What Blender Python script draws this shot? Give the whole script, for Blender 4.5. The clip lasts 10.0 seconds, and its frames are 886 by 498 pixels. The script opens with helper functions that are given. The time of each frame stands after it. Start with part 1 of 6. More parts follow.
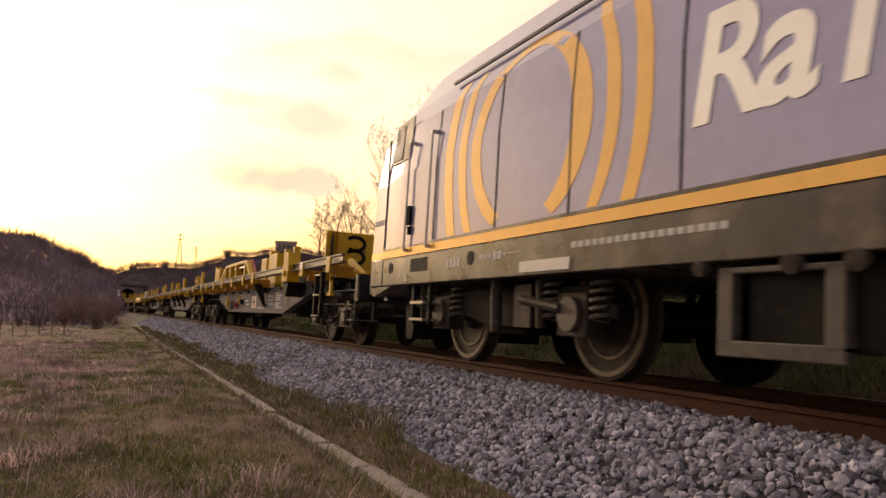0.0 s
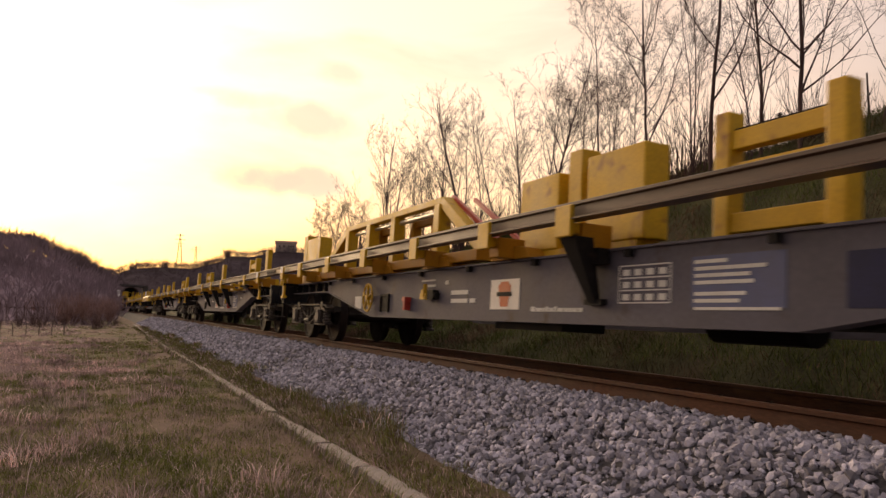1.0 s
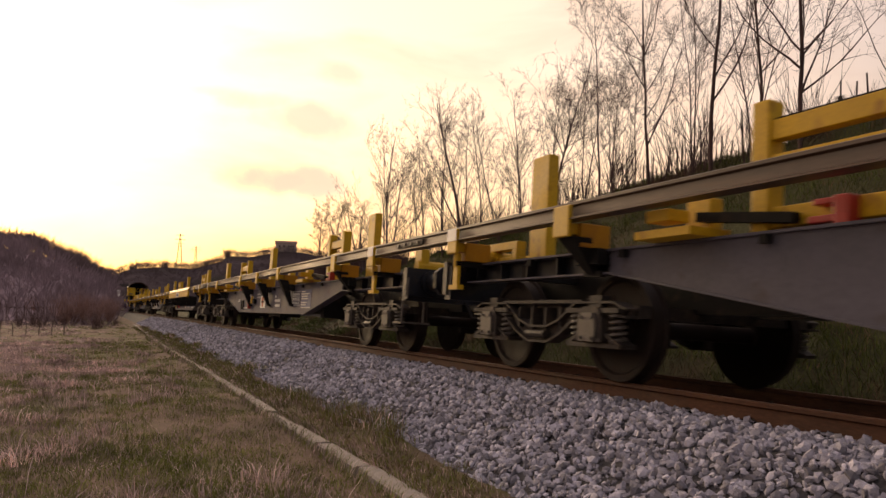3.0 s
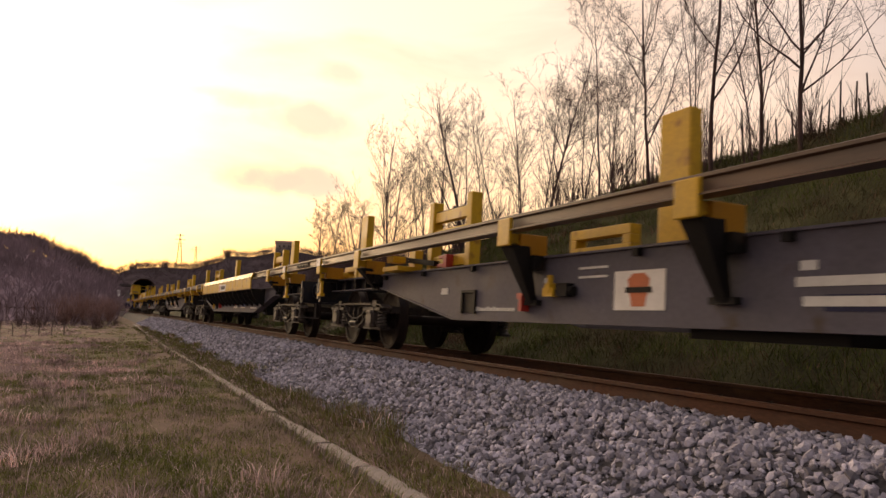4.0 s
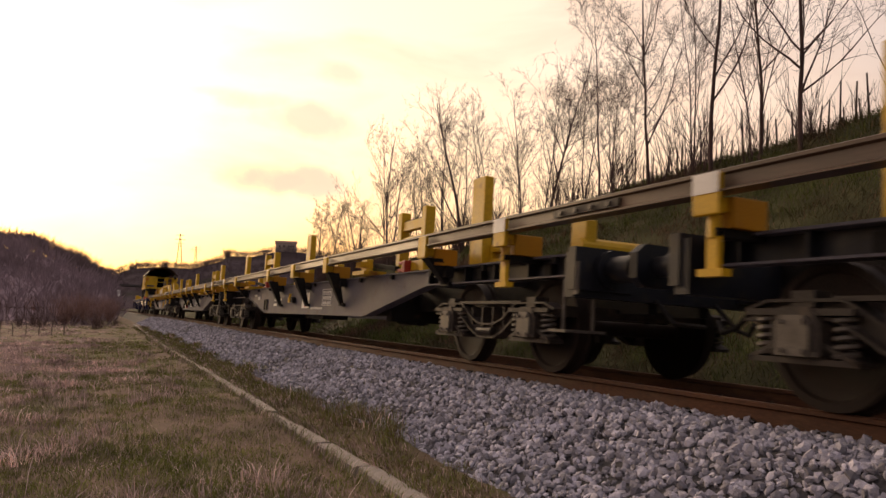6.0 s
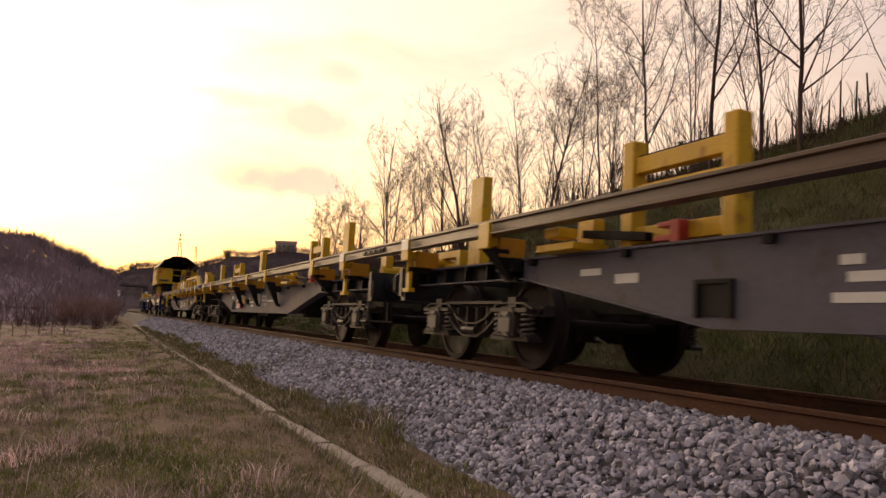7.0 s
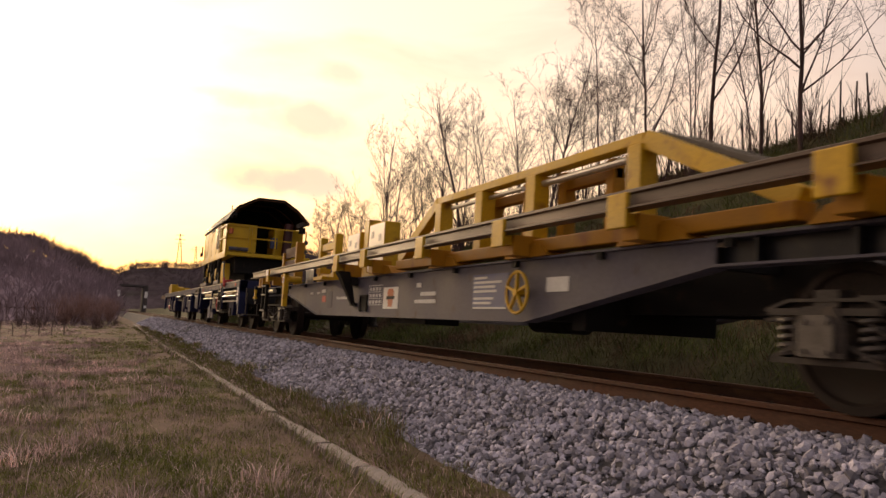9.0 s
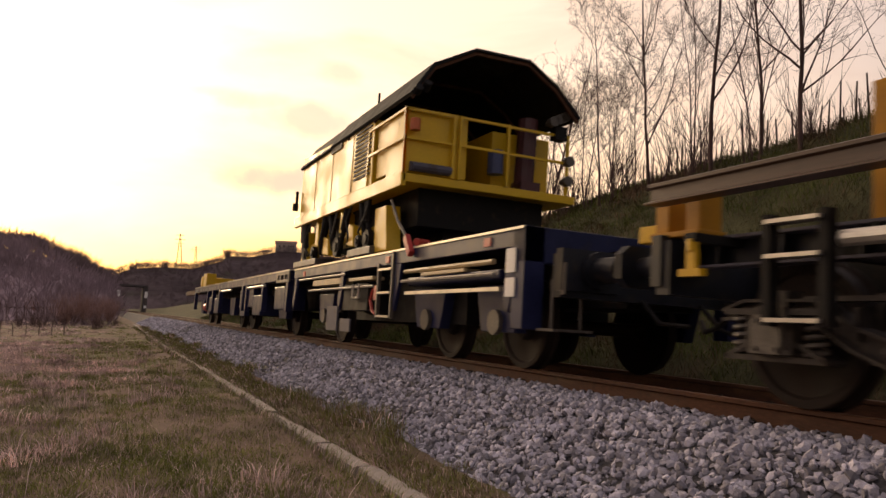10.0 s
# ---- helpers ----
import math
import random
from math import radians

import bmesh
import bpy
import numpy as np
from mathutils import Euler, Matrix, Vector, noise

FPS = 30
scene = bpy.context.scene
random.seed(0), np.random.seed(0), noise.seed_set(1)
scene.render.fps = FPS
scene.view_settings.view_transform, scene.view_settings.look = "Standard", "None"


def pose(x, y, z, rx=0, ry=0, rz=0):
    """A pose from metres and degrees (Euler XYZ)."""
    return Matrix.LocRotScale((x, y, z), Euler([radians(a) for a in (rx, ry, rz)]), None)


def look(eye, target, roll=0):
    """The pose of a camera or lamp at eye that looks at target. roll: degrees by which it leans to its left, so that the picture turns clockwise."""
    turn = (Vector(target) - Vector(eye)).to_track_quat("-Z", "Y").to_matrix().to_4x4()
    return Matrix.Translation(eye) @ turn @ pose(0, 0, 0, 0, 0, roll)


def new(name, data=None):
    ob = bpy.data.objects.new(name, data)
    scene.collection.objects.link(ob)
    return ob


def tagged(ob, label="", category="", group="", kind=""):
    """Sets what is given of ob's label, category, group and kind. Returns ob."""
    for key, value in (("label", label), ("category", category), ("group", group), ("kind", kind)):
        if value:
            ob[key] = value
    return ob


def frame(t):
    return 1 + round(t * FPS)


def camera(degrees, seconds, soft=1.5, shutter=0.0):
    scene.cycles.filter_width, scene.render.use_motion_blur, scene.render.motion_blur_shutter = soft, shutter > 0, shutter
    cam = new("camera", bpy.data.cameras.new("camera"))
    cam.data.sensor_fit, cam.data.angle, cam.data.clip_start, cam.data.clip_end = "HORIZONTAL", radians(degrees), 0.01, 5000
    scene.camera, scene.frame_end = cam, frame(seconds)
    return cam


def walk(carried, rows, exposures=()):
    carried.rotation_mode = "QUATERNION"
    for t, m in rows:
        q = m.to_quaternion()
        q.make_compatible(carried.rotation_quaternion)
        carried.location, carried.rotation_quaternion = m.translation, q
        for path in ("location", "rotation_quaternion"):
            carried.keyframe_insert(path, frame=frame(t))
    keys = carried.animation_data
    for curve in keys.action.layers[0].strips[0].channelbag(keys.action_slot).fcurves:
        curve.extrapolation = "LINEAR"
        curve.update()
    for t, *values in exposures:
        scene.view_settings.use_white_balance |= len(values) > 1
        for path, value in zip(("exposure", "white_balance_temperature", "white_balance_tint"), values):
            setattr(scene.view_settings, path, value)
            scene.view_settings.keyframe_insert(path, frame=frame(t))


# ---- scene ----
# ======== camera: on a low stand beside a single-track line, quite still ========
EYE = 1.1                       # height of the lens over the grass
CANT = radians(2.5)             # the track leans into its curve
XC, RAILTOP = 4.866, -0.3785    # middle of the track, and rail head, seen from the lens
cam = camera(60.97, 10.0, soft=1.5, shutter=0.1)
CAM = Matrix(((0.91011, -0.05203, -0.41108, 0.0), (-0.41395, -0.06986, -0.90762, 0.0),
              (0.01851, 0.99620, -0.08512, EYE), (0, 0, 0, 1)))
walk(cam, [(0.0, CAM), (10.0, CAM)], exposures=[(0.0, 0.0, 7150, 17), (10.0, 0.0, 7150, 17)])

# the frame of the track: x across (the near side is -), y along it, z up from the rail head
TRACK = Matrix.Translation((0, 0, EYE)) @ Matrix.Rotation(CANT, 4, 'Y') @ Matrix.Translation((XC, 0, RAILTOP))
LENGTH = 20.818                 # wagon over buffers
FRONT = 10.88                   # the first wagon's front coupling at 0 s
HALF = 1.0                      # from the middle to the side sill of a wagon


LAG = ((0.0, -0.2), (0.5, 0.22), (1.0, 0.05), (1.5, 0.18), (2.0, 0.0), (2.5, 0.20), (4.0, -0.15), (4.5, 0.0), (5.0, -0.30), (5.5, -0.01), (7.0, -0.20), (7.5, 0.11), (8.0, -0.10), (8.5, 0.08), (9.0, -0.08), (9.5, 0.31), (10.0, 0.22))


def lag(t):
    for (a, fa), (b, fb) in zip(LAG, LAG[1:]):
        if t <= b:
            return fa + (fb - fa) * (t - a) / (b - a)
    return LAG[-1][1]


def gone(t):
    """Metres that the train has rolled since 0 s."""
    return 14.437 * t + 0.0751 * t * t - lag(t)


# ======== sky and sun: late light behind thin cloud ========
SUN_AZ, SUN_EL = radians(-8.0), radians(13.0)     # azimuth from the track's far end, to the left
SUN_DIR = Vector((math.sin(SUN_AZ) * math.cos(SUN_EL), math.cos(SUN_AZ) * math.cos(SUN_EL), math.sin(SUN_EL)))
world = bpy.data.worlds.new("sky")
scene.world = world
world.use_nodes = True


def build_sky():
    nt = world.node_tree
    nt.nodes.clear()
    nd = lambda kind: nt.nodes.new(kind)
    link = nt.links.new
    out, bg = nd("ShaderNodeOutputWorld"), nd("ShaderNodeBackground")
    sky = nd("ShaderNodeTexSky")
    sky.sky_type, sky.sun_disc = 'NISHITA', False
    sky.sun_elevation, sky.sun_rotation = SUN_EL, SUN_AZ
    sky.air_density, sky.dust_density = 1.6, 3.0
    co = nd("ShaderNodeTexCoord")
    dot = nd("ShaderNodeVectorMath"); dot.operation = 'DOT_PRODUCT'
    dot.inputs[1].default_value = SUN_DIR
    link(co.outputs["Generated"], dot.inputs[0])
    # the glow of the veil of cloud round the sun
    ramp = nd("ShaderNodeValToRGB")
    el = ramp.color_ramp.elements
    el[0].position, el[0].color = 0.0, (0.30, 0.275, 0.30, 1)
    el[1].position, el[1].color = 1.0, (1.12, 1.06, 0.88, 1)
    for pos, col in ((0.40, (0.50, 0.41, 0.40, 1)), (0.62, (0.90, 0.715, 0.60, 1)), (0.80, (0.96, 0.78, 0.60, 1)), (0.90, (0.97, 0.81, 0.63, 1)), (0.965, (1.02, 0.90, 0.73, 1))):
        e = el.new(pos); e.color = col
    link(dot.outputs["Value"], ramp.inputs[0])
    # yellower towards the horizon
    sep = nd("ShaderNodeSeparateXYZ")
    link(co.outputs["Generated"], sep.inputs[0])
    low = nd("ShaderNodeValToRGB")
    low.color_ramp.elements[0].position, low.color_ramp.elements[0].color = 0.045, (1.0, 0.68, 0.43, 1)
    low.color_ramp.elements[1].position, low.color_ramp.elements[1].color = 0.32, (1, 1, 1, 1)
    e = low.color_ramp.elements.new(0.14); e.color = (1.0, 0.87, 0.73, 1)
    link(sep.outputs[2], low.inputs[0])
    warm = nd("ShaderNodeMix"); warm.data_type, warm.blend_type = 'RGBA', 'MULTIPLY'
    warm.inputs[0].default_value = 1.0
    link(ramp.outputs[0], warm.inputs[6]); link(low.outputs[0], warm.inputs[7])
    # drifting cloud, long and low
    mp = nd("ShaderNodeMapping"); mp.inputs["Scale"].default_value = (2.6, 2.6, 8.5)
    mp.inputs["Location"].default_value = CLOUD_SHIFT
    link(co.outputs["Generated"], mp.inputs[0])
    nz = nd("ShaderNodeTexNoise"); nz.inputs["Scale"].default_value = 1.5
    nz.inputs["Detail"].default_value, nz.inputs["Roughness"].default_value = 8, 0.52
    nz.inputs["Distortion"].default_value = 0.3
    link(mp.outputs[0], nz.inputs["Vector"])
    cl = nd("ShaderNodeValToRGB")
    cl.color_ramp.elements[0].position, cl.color_ramp.elements[0].color = 0.47, (1.03, 1.01, 1.0, 1)
    cl.color_ramp.elements[1].position, cl.color_ramp.elements[1].color = 0.72, (0.78, 0.67, 0.62, 1)
    link(nz.outputs[0], cl.inputs[0])
    mul = nd("ShaderNodeMix"); mul.data_type, mul.blend_type = 'RGBA', 'MULTIPLY'
    mul.inputs[0].default_value = 1.0
    link(warm.outputs[2], mul.inputs[6]); link(cl.outputs[0], mul.inputs[7])
    # the three small banks of cloud that stand out
    def math_node(op, a, b=None):
        m = nd("ShaderNodeMath"); m.operation = op
        for i, v in ((0, a), (1, b)):
            if v is None:
                continue
            if hasattr(v, "links"): link(v, m.inputs[i])
            else: m.inputs[i].default_value = v
        return m.outputs[0]
    u, w = math_node('DIVIDE', sep.outputs[0], sep.outputs[1]), math_node('DIVIDE', sep.outputs[2], sep.outputs[1])
    rag = nd("ShaderNodeTexNoise"); rag.inputs["Scale"].default_value, rag.inputs["Detail"].default_value = 14, 6
    link(co.outputs["Generated"], rag.inputs["Vector"])
    total = None
    for u0, w0, ru, rw, amount in CLOUDS:
        e1 = math_node('POWER', math_node('ABSOLUTE', math_node('DIVIDE', math_node('SUBTRACT', u, u0), ru)), 2)
        e2 = math_node('POWER', math_node('ABSOLUTE', math_node('DIVIDE', math_node('SUBTRACT', w, w0), rw)), 2)
        dist = math_node('ADD', math_node('ADD', e1, e2), math_node('MULTIPLY', math_node('SUBTRACT', rag.outputs[0], 0.45), 3.4))
        mr = nd("ShaderNodeMapRange"); mr.interpolation_type = 'SMOOTHSTEP'
        mr.inputs[1].default_value, mr.inputs[2].default_value, mr.inputs[3].default_value, mr.inputs[4].default_value = 1.5, 0.0, 0.0, amount
        link(dist, mr.inputs[0])
        total = mr.outputs[0] if total is None else math_node('MAXIMUM', total, mr.outputs[0])
    ahead = math_node('GREATER_THAN', sep.outputs[1], 0.05)
    grey = nd("ShaderNodeMix"); grey.data_type, grey.blend_type = 'RGBA', 'MIX'
    link(math_node('MULTIPLY', total, ahead), grey.inputs[0])
    sc = nd("ShaderNodeMix"); sc.data_type, sc.blend_type = 'RGBA', 'ADD'
    sc.inputs[0].default_value = 0.05
    link(mul.outputs[2], sc.inputs[6]); link(sky.outputs[0], sc.inputs[7])
    link(sc.outputs[2], grey.inputs[6]); grey.inputs[7].default_value = (0.92, 0.73, 0.59, 1)
    link(grey.outputs[2], bg.inputs[0])
    bg.inputs[1].default_value = 1.0
    link(bg.outputs[0], out.inputs[0])


CLOUD_SHIFT = (0.35, 0.2, 0.1)
CLOUDS = ((0.12, 0.283, 0.05, 0.010, 0.5), (0.175, 0.278, 0.07, 0.016, 0.6), (0.25, 0.262, 0.090, 0.026, 0.7), (0.195, 0.175, 0.065, 0.020, 0.85), (0.26, 0.175, 0.055, 0.022, 0.8), (0.284, 0.331, 0.040, 0.020, 0.5))
build_sky()
sun = new("sun", bpy.data.lights.new("sun", 'SUN'))
sun.data.energy, sun.data.angle, sun.data.color = 0.9, radians(14), (1.0, 0.80, 0.55)
sun.matrix_world = look(SUN_DIR * 50, (0, 0, 0))


# ======== materials ========
def material(name, color, rough=0.7, metal=0.0, var=0.25, scale=6.0, fine=60.0, bump=0.0, tint=None, tint_at=0.55, tint_scale=2.0, per=0.0, island=0.0, spec=0.5, squash=(1, 1, 1)):
    """A surface with a coarse and a fine variation of tone, stains of a second colour, and fine relief."""
    m = bpy.data.materials.new(name)
    m.use_nodes = True
    nt = m.node_tree
    bs = nt.nodes["Principled BSDF"]
    nd, link = nt.nodes.new, nt.links.new
    co = nd("ShaderNodeTexCoord")
    mp = nd("ShaderNodeMapping"); mp.inputs["Scale"].default_value = squash
    link(co.outputs["Object"], mp.inputs[0])
    def noise_of(s, d=4):
        n = nd("ShaderNodeTexNoise"); n.inputs["Scale"].default_value = s; n.inputs["Detail"].default_value = d
        link(mp.outputs[0], n.inputs["Vector"])
        return n
    big, small = noise_of(scale), noise_of(fine, 2)
    def mixed(kind, fac, a, b):
        x = nd("ShaderNodeMix"); x.data_type, x.blend_type = 'RGBA', kind
        if hasattr(fac, "links"): link(fac, x.inputs[0])
        else: x.inputs[0].default_value = fac
        for i, v in ((6, a), (7, b)):
            if hasattr(v, "links"): link(v, x.inputs[i])
            else: x.inputs[i].default_value = (*v, 1)
        return x.outputs[2]
    def ranged(src, lo, hi, f0=0.3, f1=0.7):
        r = nd("ShaderNodeMapRange")
        r.inputs[1].default_value, r.inputs[2].default_value, r.inputs[3].default_value, r.inputs[4].default_value = f0, f1, lo, hi
        link(src, r.inputs[0])
        return r.outputs[0]
    col = mixed('MULTIPLY', 1.0, color, ranged(big.outputs[0], 1 - var, 1 + var))
    col = mixed('MULTIPLY', 1.0, col, ranged(small.outputs[0], 1 - var * 0.7, 1 + var * 0.7))
    if tint:
        st = noise_of(tint_scale, 8)
        col = mixed('MIX', ranged(st.outputs[0], 0.0, 1.0, tint_at, tint_at + 0.14), col, tint)
    if per:
        oi = nd("ShaderNodeObjectInfo")
        col = mixed('MULTIPLY', 1.0, col, ranged(oi.outputs["Random"], 1 - per, 1 + per, 0, 1))
    if island:
        ge = nd("ShaderNodeNewGeometry")
        col = mixed('MULTIPLY', 1.0, col, ranged(ge.outputs["Random Per Island"], 1 - island, 1 + island, 0, 1))
    link(col, bs.inputs["Base Color"])
    bs.inputs["Roughness"].default_value, bs.inputs["Metallic"].default_value = rough, metal
    bs.inputs["Specular IOR Level"].default_value = spec
    if not metal:
        link(ranged(big.outputs[0], max(0.05, rough - 0.12), min(1, rough + 0.12)), bs.inputs["Roughness"])
    if bump:
        b = nd("ShaderNodeBump"); b.inputs["Strength"].default_value = 0.6; b.inputs["Distance"].default_value = bump
        link(small.outputs[0], b.inputs["Height"]); link(b.outputs[0], bs.inputs["Normal"])
    return m


YELLOW = material("yellow_paint", (0.58, 0.345, 0.013), 0.5, spec=0.35, var=0.14, scale=2.2, fine=40, tint=(0.26, 0.11, 0.02), tint_at=0.60, tint_scale=5)
GLOSSYELLOW = material("glossy_yellow_machine_paint", (0.64, 0.40, 0.015), 0.42, spec=0.4, var=0.10, scale=2, fine=40, tint=(0.30, 0.14, 0.02), tint_at=0.66, tint_scale=4)
# rusty orange; on the seat blocks a darker yellow with their shade painted in
ORANGE = material("orange_and_shaded_yellow_paint", (0.40, 0.185, 0.010), 0.6, spec=0.25, var=0.12, scale=3, tint=(0.25, 0.09, 0.02), tint_at=0.6)
GREY = material("grey_wagon_paint", (0.100, 0.096, 0.124), 0.55, spec=0.2, var=0.15, scale=2, fine=30, tint=(0.07, 0.05, 0.04), tint_at=0.6, tint_scale=3)
NAVY = material("dark_blue_paint", (0.015, 0.019, 0.062), 0.42, spec=0.2, var=0.2, scale=3, tint=(0.03, 0.025, 0.02), tint_at=0.6)
BLUEBLACK = material("blue_black_paint", (0.010, 0.011, 0.017), 0.45, spec=0.35, var=0.3, scale=5, tint=(0.026, 0.021, 0.018), tint_at=0.55, tint_scale=6)
BLUEPATCH = material("blue_label_paint", (0.06, 0.08, 0.19), 0.5, var=0.1)
BLACKSTEEL = material("grimy_black_steel", (0.012, 0.011, 0.011), 0.65, spec=0.15, var=0.3, scale=5, tint=(0.032, 0.022, 0.016), tint_at=0.58, tint_scale=6)
BOGIE = material("brake_dust_brown_steel", (0.034, 0.027, 0.024), 0.6, spec=0.3, var=0.4, scale=8, tint=(0.065, 0.047, 0.036), tint_at=0.55, tint_scale=7, bump=0.002)
SPRING = material("pale_worn_steel", (0.085, 0.072, 0.062), 0.5, var=0.3, scale=9)
RUST = material("rusty_rail_steel", (0.080, 0.034, 0.019), 0.75, spec=0.25, var=0.35, scale=6, fine=80, tint=(0.118, 0.056, 0.030), tint_at=0.55, tint_scale=9, squash=(1, 0.2, 1), bump=0.001)
SHINE = material("worn_running_steel", (0.17, 0.085, 0.052), 0.5, 0.25, var=0.25, squash=(1, 0.1, 1))
LOADRAIL = material("stored_rail_steel", (0.088, 0.054, 0.038), 0.45, spec=0.4, var=0.22, scale=3, fine=40, tint=(0.13, 0.07, 0.04), tint_at=0.58, tint_scale=4, squash=(1, 0.15, 1))
WHITE = material("white_lettering", (0.62, 0.62, 0.60), 0.6, var=0.1)
LOCOWHITE = material("white_gloss_lettering", (0.90, 0.90, 0.88), 0.15, 0.35, var=0.04)
WHITEPLATE = material("white_enamel_plate", (0.75, 0.73, 0.70), 0.45, var=0.08)
RED = material("signal_red_paint", (0.42, 0.035, 0.025), 0.45, var=0.15)
REDORANGE = material("orange_red_emblem", (0.52, 0.12, 0.035), 0.5, var=0.1)
CONCRETE = material("weathered_concrete", (0.31, 0.275, 0.25), 0.9, var=0.25, scale=5, fine=90, tint=(0.20, 0.18, 0.14), tint_at=0.55, tint_scale=4, bump=0.004)
SLEEPER = material("dusty_concrete_sleeper", (0.20, 0.16, 0.13), 0.9, var=0.25)
STONE = material("grey_limestone_ballast", (0.365, 0.352, 0.412), 0.85, var=0.22, scale=14, fine=120, bump=0.003, island=0.62)
STONEPIECE = material("grey_limestone_piece", (0.365, 0.352, 0.412), 0.85, var=0.22, scale=14, fine=120, bump=0.003, per=0.62)
# near black: the shade in the gaps between stones is put into this colour
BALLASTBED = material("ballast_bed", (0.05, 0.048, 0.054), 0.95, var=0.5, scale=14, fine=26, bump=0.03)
# turf colour lowered so that it carries the shade between the tussocks
SOIL = material("dry_turf_with_gap_shade", (0.165, 0.118, 0.092), 0.95, var=0.4, scale=0.9, fine=30, tint=(0.105, 0.10, 0.042), tint_at=0.5, tint_scale=0.5, bump=0.02, spec=0.1)
BANKSOIL = material("dark_bank_turf", (0.060, 0.060, 0.030), 0.95, var=0.4, scale=0.9, fine=20, tint=(0.075, 0.055, 0.036), tint_at=0.58, tint_scale=0.7, bump=0.02, spec=0.1)
LOCOBLUE = material("grey_lilac_gloss_paint", (0.36, 0.355, 0.56), 0.12, 0.18, var=0.05, spec=0.8)
LOCODARK = material("dusty_dark_frame_paint", (0.046, 0.042, 0.036), 0.32, var=0.3, spec=0.5, scale=4, tint=(0.17, 0.135, 0.10), tint_at=0.52, tint_scale=2.2)
LOCOGOLD = material("amber_livery_paint", (0.90, 0.52, 0.12), 0.15, 0.15, var=0.05, spec=0.7)
LOCOROOF = material("slate_grey_roof_paint", (0.16, 0.15, 0.17), 0.5, spec=0.3, var=0.1)
RUBBER = material("black_rubber", (0.02, 0.02, 0.02), 0.8)
STEEL = material("bare_steel_bar", (0.55, 0.52, 0.47), 0.35, 0.7, var=0.15)
TYRE = material("dusty_cream_wheel_disc", (0.20, 0.155, 0.10), 0.5, var=0.35, scale=7, tint=(0.07, 0.055, 0.04), tint_at=0.52, tint_scale=9)
WHEELRUST = material("rusty_wheel_rim", (0.019, 0.012, 0.010), 0.65, spec=0.2, var=0.3, scale=7)
GLASS = material("dark_cab_glass", (0.02, 0.022, 0.025), 0.08, spec=0.7)


